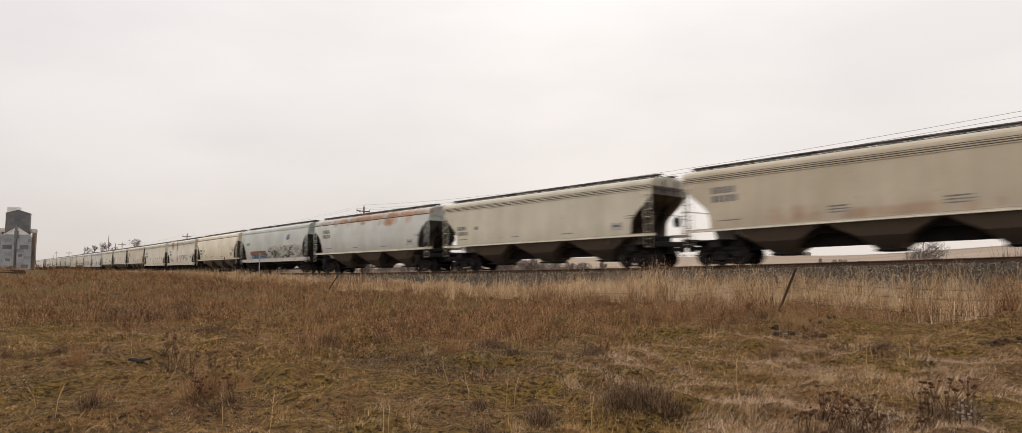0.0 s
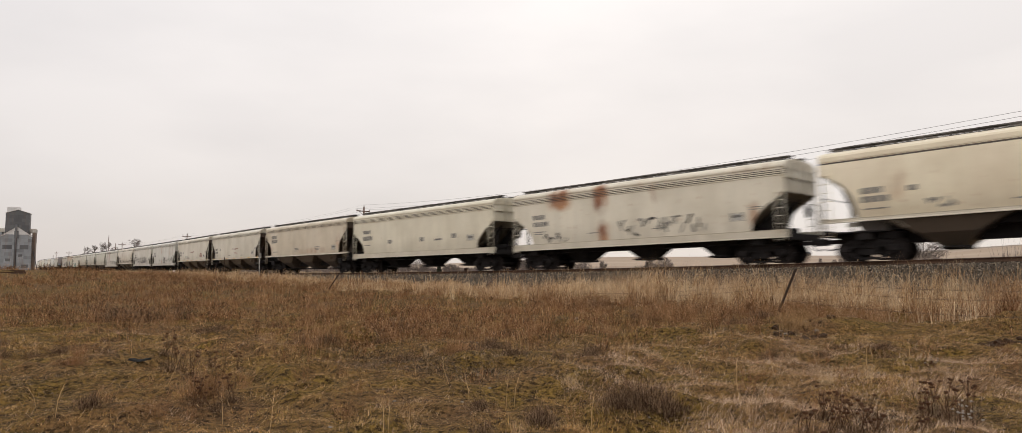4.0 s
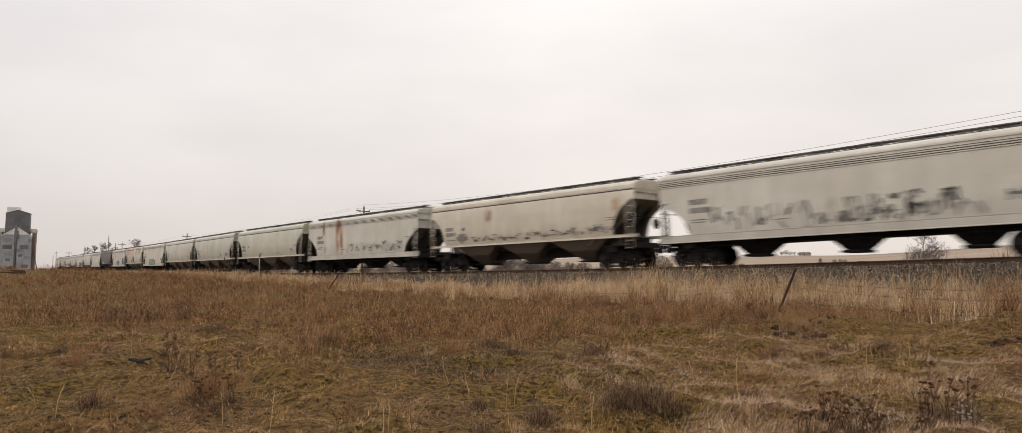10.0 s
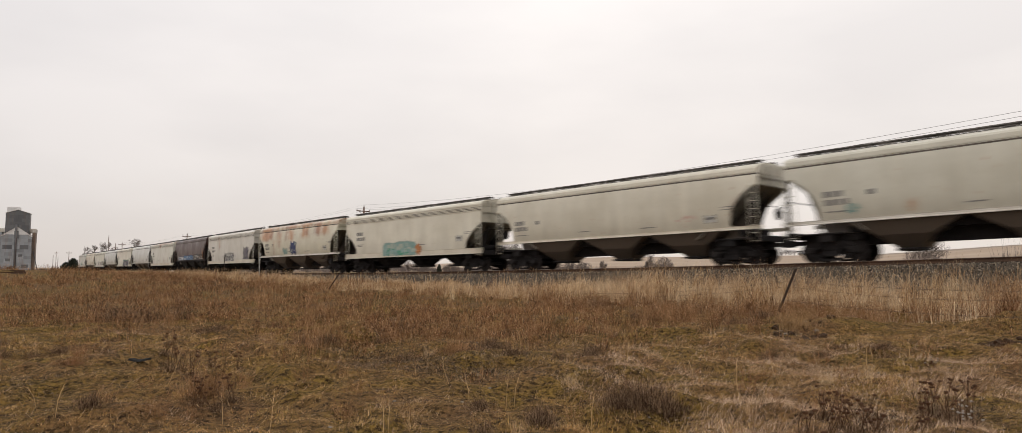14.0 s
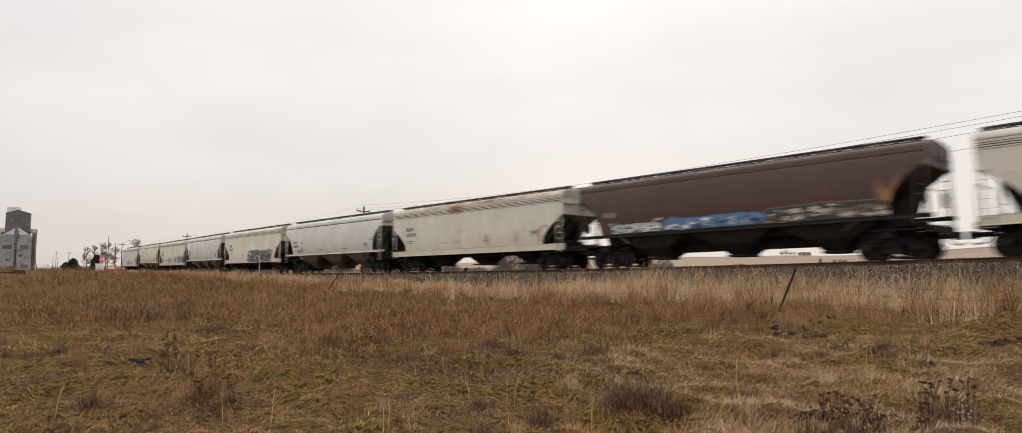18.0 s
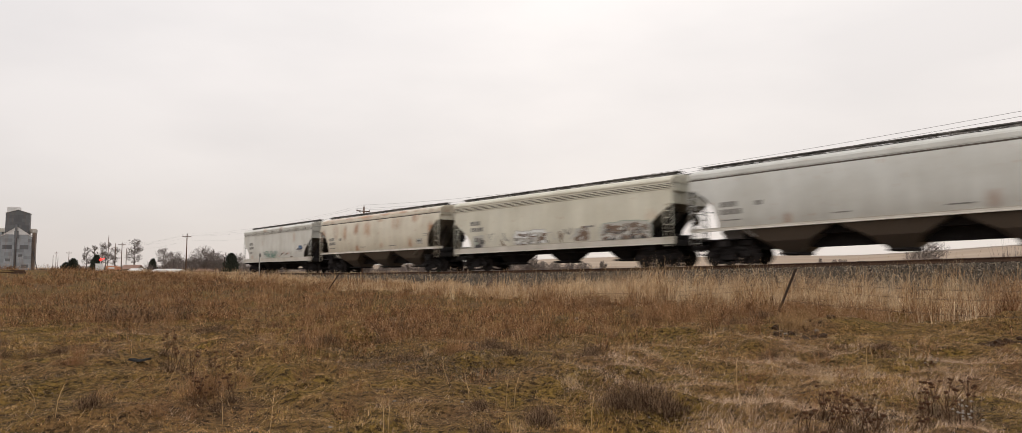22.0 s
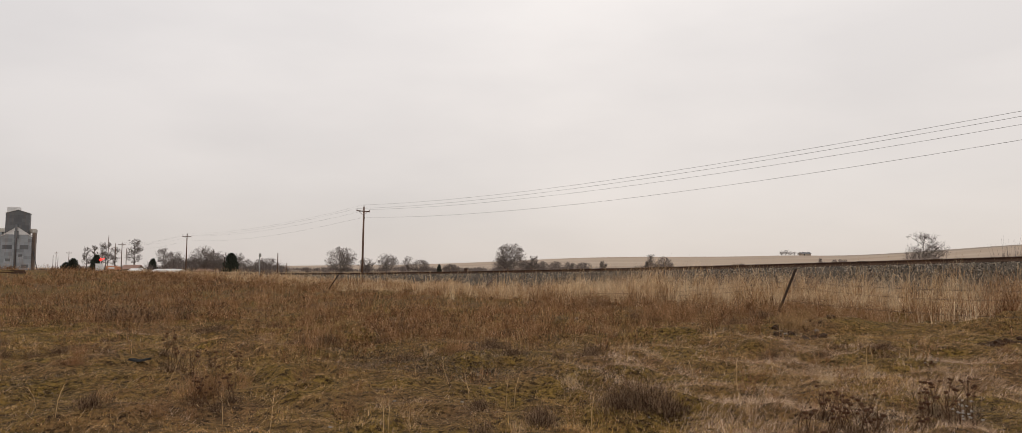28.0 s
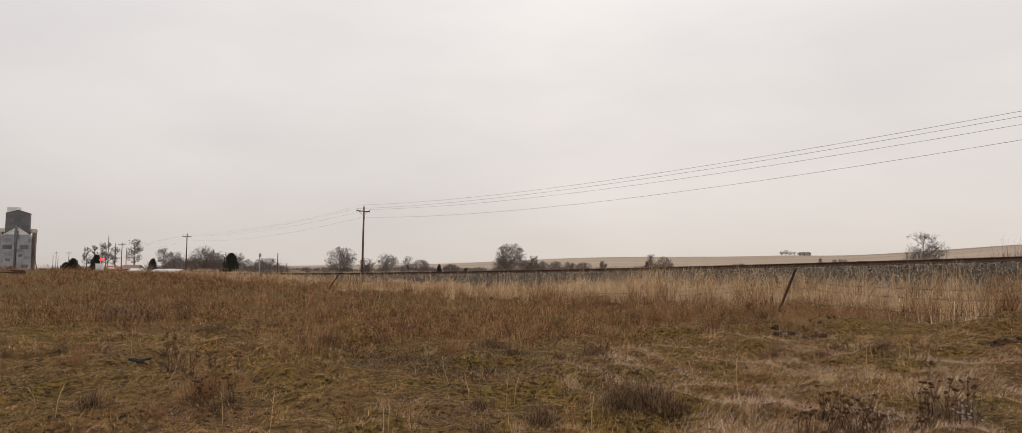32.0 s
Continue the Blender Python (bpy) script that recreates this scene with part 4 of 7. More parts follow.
def consist():
    """(form, label, colour, rust, scatter, under-eave rust, sill, marks, art, tapes)"""
    P, C = SILL_PALE_LIT, SILL_CREAM
    g, t, wp = graffiti, tag_lines, wild_piece
    A, B, D, E = "ribbed", "rounded", "slant", "deep"
    return [
        (A, "light grey covered hopper wagon with faded teal graffiti", (0.465, 0.465, 0.435), [(-2.5, 4.3, 0.5, 0.3, 0.7), (1.6, 4.3, 0.5, 0.3, 0.7), (4.6, 3.3, 0.3, 0.5, 0.5), (-3.2, 3.0, 0.2, 0.3, 0.5), (-5.9, 1.6, 0.4, 0.3, 0.6)], 0.5, 0, P, MARK,
         [t(A, -2.7, 0.8, 1.52, 2.15, ["teal", "sage", "green", "sage"], 1, 30), t(A, -2.4, 0.4, 1.5, 1.9, ["sage", "teal"], 101, 14), t(A, 0.8, 4.4, 1.5, 2.0, ["pink", "silver", "brown"], 2, 9), g(A, 5.7, 6.4, 2.15, 2.5, ["navy", "blue", "silver"], 3, 1), g(A, 5.3, 5.6, 2.0, 2.2, ["black", "white"], 58, 1)], False),
        (B, "beige covered hopper wagon streaked with rust", (0.50, 0.465, 0.385), [(-5.9, 3.3, 0.5, 0.6, 0.75), (-4.3, 3.2, 0.35, 0.6, 0.65), (-2.6, 3.5, 0.45, 0.5, 0.8), (-0.9, 3.3, 0.5, 0.6, 0.8), (0.9, 3.9, 0.5, 0.12, 0.9), (3.2, 3.6, 0.6, 0.5, 0.75), (5.7, 3.8, 0.5, 0.3, 0.8), (5.0, 2.1, 0.25, 0.4, 0.9), (1.2, 2.0, 0.3, 0.25, 0.8), (-2.4, 1.9, 0.3, 0.3, 0.8), (7.6, 2.4, 0.4, 0.9, 1.2), (0.0, 4.36, 8.2, 0.14, 0.9), (-7.9, 3.0, 0.3, 0.6, 1.0)], 0.7, 0.5, P, MARK_LOW, [], False),
        (A, "greenish grey covered hopper wagon with worn grey graffiti", (0.51, 0.495, 0.42), [(7.2, 2.2, 0.5, 0.7, 0.6)], 0.3, 0, P, MARK[:2],
         [wp(A, -6.4, -5.6, 1.45, 2.1, 4, "silver", "silver", ("black", "grey", "sage", "black"), 5, 4), wp(A, -2.6, -0.2, 1.5, 2.2, 59, "white", "silver", ("silver", "grey", "white", "brown", "silver"), 14, 5), t(A, -5.2, 6.8, 1.5, 2.25, ["grey", "silver", "brown"], 5, 22), wp(A, 2.2, 3.0, 1.5, 2.1, 60, "silver", "silver", ("brown", "silver", "brown"), 5, 4), wp(A, 4.0, 7.0, 1.45, 2.3, 61, "silver", "sage", ("brown", "silver", "grey", "black", "silver"), 18, 5)], False),
        (B, "plain grey covered hopper wagon", (0.455, 0.462, 0.445), [(3.6, 2.0, 0.3, 0.4, 0.5), (-3.8, 1.9, 0.2, 0.3, 0.5), (7.4, 2.3, 0.4, 0.8, 0.6)], 0.3, 0, P, MARK_LOW, [], False),
        (A, "beige covered hopper wagon with a large green and purple graffiti piece", (0.545, 0.515, 0.44), [(5.9, 1.3, 0.5, 0.2, 0.9), (-7.4, 1.25, 0.5, 0.2, 0.9)], 0.3, 0, C, MARK,
         [wp(A, -0.7, 5.9, 1.16, 2.3, 6, "green", "pink", ("purple", "black", "navy", "black", "grey", "purple", "black", "brown", "silver"))], False),
        (B, "plain blue-grey covered hopper wagon", (0.49, 0.495, 0.48), [(-2.0, 1.95, 0.2, 0.3, 0.5), (2.0, 2.0, 0.3, 0.3, 0.5), (7.4, 2.3, 0.4, 0.8, 0.5)], 0.25, 0, P, MARK_LOW, [t(B, -6.0, -5.0, 1.9, 2.2, ["black"], 8, 5)], False),
        (A, "grey-beige covered hopper wagon with a rusty roof edge", (0.505, 0.495, 0.44), [(-1.0, 4.2, 0.7, 0.45, 1.4), (-0.6, 2.55, 0.4, 0.12, 1.3), (-0.7, 1.9, 0.55, 0.12, 1.2), (-0.6, 1.35, 0.5, 0.25, 1.1), (0.0, 4.38, 8.2, 0.17, 1.1), (2.0, 1.9, 0.3, 0.4, 0.7), (4.6, 2.0, 0.3, 0.4, 0.7), (6.6, 2.0, 0.25, 0.5, 0.7)], 0.3, 0, C, MARK, [], False),
        (B, "dark brown covered hopper wagon with blue and grey graffiti", (0.05, 0.0215, 0.0165), [(7.2, 2.3, 0.5, 0.9, 0.9)], 0.1, 0, M_UNDER, MARK_LOW[:1],
         [wp(B, -6.2, -3.4, 1.76, 2.12, 9, "silver", "navy", ("silver", "blue", "white", "navy"), 14, 3), wp(B, -3.0, 2.0, 1.76, 2.22, 109, "blue", "navy", ("blue", "navy", "blue", "blue", "white"), 24, 4), wp(B, 2.2, 7.0, 1.76, 2.32, 10, "black", "brown", ("black", "grey", "brown", "black", "silver", "black"), 24, 5), t(B, -6.5, 6.8, 1.75, 2.35, ["silver", "black", "blue"], 11, 18)], False),
        (A, "light beige covered hopper wagon with dark graffiti patches", (0.475, 0.455, 0.41), [(-3.9, 3.6, 0.4, 1.0, 0.6), (-1.6, 4.2, 0.3, 0.4, 0.7), (-7.6, 1.4, 0.5, 0.3, 0.9), (7.3, 1.4, 0.4, 0.3, 0.9), (5.2, 2.0, 0.4, 0.5, 0.6)], 0.5, 0.2, C, MARK,
         [wp(A, -1.8, 1.7, 1.35, 2.2, 12, "grey", "silver", ("grey", "purple", "black", "silver", "grey"), 20, 5), wp(A, 5.0, 6.5, 1.5, 2.7, 13, "grey", "silver", ("purple", "black", "grey", "purple"), 8, 7)], False),
        (B, "pale covered hopper wagon heavily patched with rust", (0.48, 0.455, 0.365), [(-6.5, 3.8, 1.5, 0.6, 1.7), (-3.6, 3.4, 0.7, 0.9, 1.0), (-1.2, 3.5, 1.0, 0.6, 1.0), (2.2, 3.7, 1.2, 0.6, 1.0), (5.6, 3.8, 1.5, 0.6, 1.2), (0.5, 4.3, 8.0, 0.25, 1.1), (-4.8, 2.5, 0.3, 1.2, 0.6)], 0.9, 0.9, P, MARK_LOW,
         [g(B, -0.9, 0.3, 1.75, 2.9, ["navy", "navy", "silver", "sage"], 14, 2), g(B, -2.6, -1.6, 1.8, 2.3, ["sage", "teal"], 15, 2)], False),
        (A, "light grey-green covered hopper wagon with a teal graffiti panel", (0.515, 0.49, 0.415), [], 0.2, 0, C, MARK,
         [wp(A, -2.8, 1.2, 1.2, 2.1, 16, "teal", "sage", ("teal", "sage", "teal", "green", "sage"), 22, 5), g(A, 1.3, 1.8, 1.25, 1.9, ["rust", "rust"], 17, 1)], False),
        (B, "beige covered hopper wagon with a small red tag", (0.458, 0.432, 0.362), [(7.5, 2.3, 0.4, 0.8, 0.5)], 0.3, 0, C, MARK_LOW, [t(B, 4.4, 5.5, 2.1, 2.35, ["pink"], 18, 5)], False),
        (B, "beige covered hopper wagon with small teal paint patches", (0.425, 0.412, 0.352), [(7.4, 2.3, 0.5, 0.9, 0.7), (1.6, 2.0, 0.25, 0.3, 0.6), (-3.6, 2.0, 0.25, 0.3, 0.6)], 0.3, 0, P, MARK_LOW,
         [g(B, 3.4, 3.8, 1.95, 2.25, ["teal", "teal", "sage"], 19, 1), g(B, 5.4, 5.8, 1.95, 2.25, ["teal", "teal", "sage"], 20, 1), g(B, -6.0, -5.6, 1.95, 2.3, ["teal", "sage"], 21, 1)], False),
        (B, "plain beige-green covered hopper wagon", (0.445, 0.435, 0.365), [(7.5, 2.3, 0.3, 0.8, 0.5)], 0.2, 0, C, MARK_LOW, [], False),
        (A, "light grey covered hopper wagon with a rust stripe down its side", (0.50, 0.485, 0.435), [(-3.15, 2.9, 0.28, 1.5, 1.7), (-2.55, 2.5, 0.26, 1.5, 1.6), (-2.9, 3.9, 0.5, 0.4, 1.5), (-2.8, 1.3, 0.55, 0.3, 1.4), (-5.6, 3.8, 0.2, 0.6, 1.3), (-5.3, 1.9, 0.2, 0.3, 0.9)], 0.3, 0, P, MARK,
         [t(A, -1.8, 6.2, 1.6, 2.3, ["grey", "silver", "black"], 22, 24)], False),
        (B, "tan covered hopper wagon with a scrawl along its lower edge", (0.52, 0.475, 0.40), [(-2.6, 3.4, 0.4, 0.4, 0.8), (7.4, 3.3, 0.5, 0.4, 0.6)], 0.3, 0.15, C, MARK_LOW,
         [t(B, -5.2, 7.4, 1.85, 2.2, ["black", "brown", "grey"], 23, 34), g(B, -5.6, -4.9, 1.85, 2.4, ["grey", "grey"], 24, 1)], False),
        (A, "grey covered hopper wagon covered in loose dark graffiti", (0.52, 0.50, 0.45), [(2.2, 1.4, 0.5, 0.2, 0.7), (-1.0, 1.35, 0.5, 0.2, 0.7), (7.7, 2.6, 0.3, 0.8, 0.7)], 0.4, 0, P, MARK,
         [t(A, -5.6, 5.2, 1.55, 2.6, ["black", "grey", "silver", "grey"], 25, 36), t(A, 0.2, 4.2, 1.6, 2.55, ["black", "grey", "black"], 26, 22)], False),
        (A, "light grey covered hopper wagon with looping black graffiti", (0.50, 0.492, 0.455), [(-1.1, 3.6, 0.4, 0.7, 0.8), (-1.0, 1.6, 0.4, 0.4, 0.8), (4.6, 3.2, 0.4, 0.8, 0.5), (6.6, 3.0, 0.4, 0.7, 0.5)], 0.4, 0, P, MARK,
         [t(A, 0.2, 1.8, 1.3, 2.4, ["black", "grey"], 27, 9), t(A, 2.4, 6.4, 1.6, 2.25, ["silver", "sage", "grey", "silver"], 28, 20), t(A, 0.2, 1.8, 1.3, 2.3, ["black", "grey"], 128, 8)], False),
        (D, "pale beige covered hopper wagon with yellow marker strips", (0.53, 0.495, 0.415), [], 0.15, 0, C, MARK_LOW,
         [t(D, -0.9, 0.9, 2.66, 2.76, ["red"], 29, 5), g(D, 4.4, 5.2, 2.0, 2.5, ["red", "pink"], 30, 1), t(D, -4.2, -1.4, 1.85, 2.25, ["grey", "pink", "sage"], 31, 10)], True),
        (D, "pale beige covered hopper wagon with thin red stencils", (0.52, 0.485, 0.405), [], 0.12, 0, C, MARK_LOW, [t(D, -0.6, 1.6, 2.64, 2.72, ["red"], 32, 6), t(D, 0.2, 1.0, 2.1, 2.25, ["pink"], 33, 3)], True),
        (D, "dusty tan covered hopper wagon", (0.485, 0.425, 0.33), [(6.9, 2.6, 0.5, 0.7, 0.6), (-6.9, 2.1, 0.4, 0.5, 0.5), (2.0, 1.95, 3.0, 0.3, 0.5)], 0.3, 0, C, MARK_HIGH, [], False),
        (A, "plain light beige covered hopper wagon", (0.565, 0.53, 0.43), [], 0.1, 0, C, [(-6.9, 2.95, 1.0, 0.26), (-6.9, 2.45, 1.3, 0.32), (-6.8, 2.05, 0.9, 0.05), (-3.4, 2.1, 0.45, 0.28), (0.6, 2.1, 0.5, 0.3), (2.3, 2.1, 0.8, 0.12), (4.2, 2.2, 0.45, 0.28)], [], False),
        (A, "light grey covered hopper wagon with rust runs and black graffiti", (0.575, 0.54, 0.455), [(-4.6, 3.9, 0.9, 0.6, 1.2), (-1.7, 3.7, 0.5, 0.8, 1.2), (-1.6, 1.8, 0.5, 0.7, 1.1), (1.6, 3.6, 0.2, 0.6, 0.7), (6.9, 2.2, 0.3, 0.7, 0.7)], 0.4, 0.3, C, MARK,
         [t(A, -0.6, 4.6, 1.6, 2.4, ["black", "grey"], 34, 20), t(A, -6.0, -4.0, 1.5, 2.0, ["black", "grey"], 35, 7)], False),
        (B, "cream covered hopper wagon with a rust blotch", (0.65, 0.575, 0.445), [(6.4, 2.6, 0.6, 0.35, 0.9), (1.5, 3.2, 0.5, 0.5, 0.4), (-5.6, 2.9, 0.4, 0.7, 0.4)], 0.35, 0.15, C, MARK_LOW, [t(B, -4.6, -3.6, 1.9, 2.25, ["grey"], 36, 5)], False),
        (E, "blue-grey covered hopper wagon with red, blue and black graffiti", (0.40, 0.425, 0.405), [], 0.15, 0, P, MARK[:1],
         [wp(E, -5.5, -1.5, 1.85, 2.1, 37, "red", "brown", ("red", "brown", "brown"), 16, 2), wp(E, -5.2, -1.2, 1.47, 1.85, 38, "navy", "navy", ("blue", "teal", "navy", "blue", "navy"), 22, 4), wp(E, -0.8, 7.2, 1.47, 2.5, 39, "silver", "silver", ("silver", "sage", "grey", "black", "silver"), 30, 5), t(E, -0.8, 7.6, 1.5, 2.6, ["black", "brown", "grey"], 40, 26), g(E, 3.9, 4.5, 3.1, 3.6, ["blue", "grey"], 41, 1)], False),
        (B, "pale blue-grey covered hopper wagon rusting below the roof", (0.445, 0.46, 0.445), [(3.2, 3.75, 1.2, 0.3, 1.3), (0.0, 4.25, 8.0, 0.26, 1.2), (-4.6, 4.0, 0.5, 0.25, 0.9), (-2.6, 4.0, 0.4, 0.3, 0.9), (-0.4, 3.95, 0.5, 0.25, 0.8), (6.0, 3.9, 0.4, 0.5, 0.7)], 0.3, 1.0, C, MARK_HIGH[:3] + MARK_LOW[4:], [], False),
        (D, "pale beige covered hopper wagon", (0.475, 0.44, 0.36), [(7.4, 1.6, 0.5, 0.2, 0.8)], 0.15, 0, C, MARK_LOW, [], False),
        (D, "dusty tan covered hopper wagon with large stencils", (0.425, 0.37, 0.285), [(0.0, 1.9, 7.0, 0.25, 0.5), (-3.0, 2.1, 1.5, 0.4, 0.4)], 0.25, 0, C, MARK_HIGH, [], False),
    ]


WAGONS = []
for number, (form, label, colour, rust, scatter, eave, sill, marks, art, tapes) in enumerate(consist()):
    coat = paint("wagon_paint", tuple(min(0.8, c * k) for c, k in zip(colour, (1.15, 1.13, 1.095))), rust, 0.34, number * 3.7 + 1.0, scatter, eave, 0.5 if colour[0] > 0.2 else 0.15)
    # end paint: a darkened copy of the body colour, grime and end shade together
    ends = paint("grimy_shaded_end_paint", (0.075, 0.052, 0.04) if form == "slant" else tuple(c * 0.4 for c in colour), (), 0.9, number * 2.9)
    cap = ends if form == "slant" else paint("end_sheet_paint", tuple(c * 0.9 for c in colour), (), 0.6, number * 2.3, 0.2)
    # hoppers and end webs: grime plus underside shade in the colour
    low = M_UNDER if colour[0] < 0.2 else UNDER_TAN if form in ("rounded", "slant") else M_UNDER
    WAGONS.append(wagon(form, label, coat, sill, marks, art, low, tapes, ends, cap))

# ---- beyond the track: poles, wires, trees, elevator ----
M_POLE = worn("weathered_pole_timber", (0.085, 0.05, 0.035), (0.17, 0.105, 0.075), 1.0, 20.0, 0.9, stretch=(2, 2, 0.1))
M_WIRE = worn("dull_wire", (0.12, 0.115, 0.11), (0.2, 0.19, 0.185), 1.0, 5.0, 0.6)
M_GLASS = worn("brown_insulator", (0.10, 0.07, 0.05), (0.2, 0.15, 0.12), 5.0, 20.0, 0.3)
# bark and twigs paled to carry the haze over the distant trees
M_BARK = worn("grey_hazed_bark", (0.11, 0.09, 0.08), (0.19, 0.16, 0.145), 3.0, 20.0, 0.95)
M_TWIG = island("bare_hazed_twigs", [(0.12, 0.095, 0.085), (0.17, 0.14, 0.126), (0.23, 0.195, 0.178)], 0.95)
M_NEEDLE = island("dark_conifer_needles", [(0.028, 0.033, 0.026), (0.05, 0.057, 0.043), (0.085, 0.094, 0.072)], 0.95)
POLES = [(-22.1, 104.8), (-88.0, 191.0), (-142.0, 257.0), (44.5, 17.9)]
POLE_H = 10.5


def utility_pole(x, y, h, lean=0.0, turn=47.0, arm=2.4):
    p = tagged(new("utility_pole"), "weathered brown wooden utility pole with a crossarm", "utility pole", "utility poles along the line")
    p.matrix_world = pose(x, y, float(ground_z(x, y)), 0, lean, turn)
    bm = bmesh.new()
    tube(bm, [(0, 0, -0.3), (0, 0, h * 0.5), (0, 0, h)], [0.17, 0.145, 0.115], 10)
    part("pole", bm, M_POLE, p)
    bm = bmesh.new()
    box(bm, -arm / 2, arm / 2, 0.1, 0.22, h - 0.75, h - 0.6, 0.01)
    part("crossarm", bm, M_POLE, p)
    for sx in (-1, 1):
        bm = bmesh.new()
        tube(bm, [(sx * 0.75, 0.2, h - 0.75), (0, 0.14, h - 1.3)], 0.03, 5)
        part("brace", bm, M_POLE, p)
        bm = bmesh.new()
        tube(bm, [(sx * arm * 0.46, 0.16, h - 0.6), (sx * arm * 0.46, 0.16, h - 0.5), (sx * arm * 0.46, 0.16, h - 0.38)], [0.03, 0.06, 0.035], 7)
        part("insulator", bm, M_GLASS, p)
    bm = bmesh.new()
    tube(bm, [(0, 0, h - 0.02), (0, 0, h + 0.1), (0, 0, h + 0.24)], [0.03, 0.06, 0.035], 7)
    part("insulator", bm, M_GLASS, p)
    bm = bmesh.new()
    box(bm, -0.07, 0.07, -0.22, -0.1, h - 1.75, h - 1.55, 0.01)
    part("neutral_bracket", bm, M_GLASS, p)
    return p


def pole_point(i, dx, z):
    x, y = POLES[i]
    c, s = math.cos(radians(47)), math.sin(radians(47))
    return Vector((x + c * dx, y + s * dx, float(ground_z(x, y)) + z))


for i, (x, y) in enumerate(POLES):
    utility_pole(x, y, POLE_H + (1.0 if i == 3 else 0), lean=0.9 if i == 0 else 0.3)
for a, b in ((0, 3), (0, 1), (1, 2)):
    for dx, z, sag, rise, slack in ((-1.1, POLE_H - 0.36, 1.1, 1.0, 1.7), (1.1, POLE_H - 0.36, 1.2, 1.0, 1.78), (0, POLE_H + 0.25, 1.2, 0.9, 1.75), (0, POLE_H - 1.6, 1.35, 1.5, 2.05)):
        p, q = pole_point(a, dx, z), pole_point(b, dx, z + (rise if b == 3 else 0))      # the near pole is taller
        sag = slack if b == 3 else sag
        bm = bmesh.new()
        n = 28
        tube(bm, [p.lerp(q, k / n) - Vector((0, 0, 4 * sag * (k / n) * (1 - k / n))) for k in range(n + 1)], 0.012 if b == 3 else 0.008, 4)
        w = new("overhead_wire", mesh_of("overhead_wire", bm, M_WIRE))
        tagged(w, "thin dull overhead wire hung between utility poles", "wire", "overhead wires")



# ---- dry grass and weeds ----
def blades(base, length, width, lean, azim, bend, rng):
    """Bent, pointed blades: three triangles each. lean: how far the tip leans out, as a share of the length."""
    n = len(base)
    face = azim + rng.uniform(-1.6, 1.6, n)
    side = np.stack([np.cos(face), np.sin(face), np.zeros(n)], -1) * (width / 2)[:, None]
    out = np.stack([np.cos(azim), np.sin(azim), np.zeros(n)], -1)
    up = np.array([0, 0, 1.0])
    rise = np.sqrt(np.maximum(1 - lean ** 2, 0.05))
    mid = base + (out * (lean * 0.5 * (1 - bend))[:, None] + up * (rise * 0.56)[:, None]) * length[:, None]
    tip = base + (out * lean[:, None] + up * rise[:, None]) * length[:, None]
    V = np.stack([base - side, base + side, mid - side * 0.75, mid + side * 0.75, tip], 1)
    T = np.array([(0, 1, 3), (0, 3, 2), (2, 3, 4)])[None] + (np.arange(n) * 5)[:, None, None]
    return V.reshape(-1, 3), T.reshape(-1, 3)


def join_parts(parts):
    V, T, n = [], [], 0
    for v, t in parts:
        V.append(v)
        T.append(t + n)
        n += len(v)
    return np.concatenate(V), np.concatenate(T)


def scatter(n, d0, d1, power, rng, spread=0.92):
    """Places over the view's fan of ground, thinning with depth."""
    u = rng.rand(n)
    d = (d0 ** power + u * (d1 ** power - d0 ** power)) ** (1 / power)
    x = rng.uniform(-spread, spread, n) * d
    return x, d


def on_ground(x, y, sink=0.01):
    return np.stack([x, y, ground_z(x, y) - sink], -1)


def stuff(name, VT, mat, label, cat):
    ob = new(name, raw_mesh(name, VT[0], VT[1], mat))
    return tagged(ob, label, cat, kind="stuff")


# near-black tints of turf and weeds also carry the shade inside clumps
M_TURF = island("winter_turf_blades", [(0.0465, 0.027, 0.0121), (0.279, 0.1674, 0.0446), (0.5115, 0.3162, 0.0856), (0.2883, 0.1516, 0.0558), (0.7254, 0.4929, 0.2465), (0.1953, 0.1395, 0.0307), (0.2976, 0.1535, 0.0595)], 0.9,
                patch=[((0.33, 0.160, 0.066), 0.45, 0.5), ((0.25, 0.178, 0.045), 0.9, 0.45), ((0.013, 0.007, 0.0034), 4.5, 0.5), ((0.68, 0.43, 0.205), 7.0, 0.55)], stepped=True)
M_STRAW = island("lying_straw", [(0.20, 0.108, 0.045), (0.37, 0.225, 0.10), (0.60, 0.405, 0.205), (0.27, 0.152, 0.068), (0.12, 0.062, 0.027)], 0.9, stepped=True)
M_WEED = island("russet_weed_stems", [(0.02, 0.0077, 0.0036), (0.182, 0.0783, 0.0337), (0.3185, 0.1547, 0.071), (0.7098, 0.455, 0.2503), (0.041, 0.0164, 0.0077), (0.2457, 0.1128, 0.051), (0.0137, 0.0059, 0.0032)], 0.9, patch=[((0.14, 0.060, 0.027), 0.5, 0.35), ((0.45, 0.26, 0.12), 0.33, 0.35), ((0.02, 0.0085, 0.0045), 1.7, 0.6), ((0.55, 0.31, 0.145), 2.6, 0.4)], stepped=True)
M_SWATH = island("flattened_pinkish_straw", [(0.22, 0.1342, 0.0812), (0.44, 0.2882, 0.1833), (0.682, 0.484, 0.3306), (0.33, 0.2046, 0.1253), (0.0825, 0.0462, 0.0267), (0.858, 0.638, 0.464)], 0.9, stepped=True)
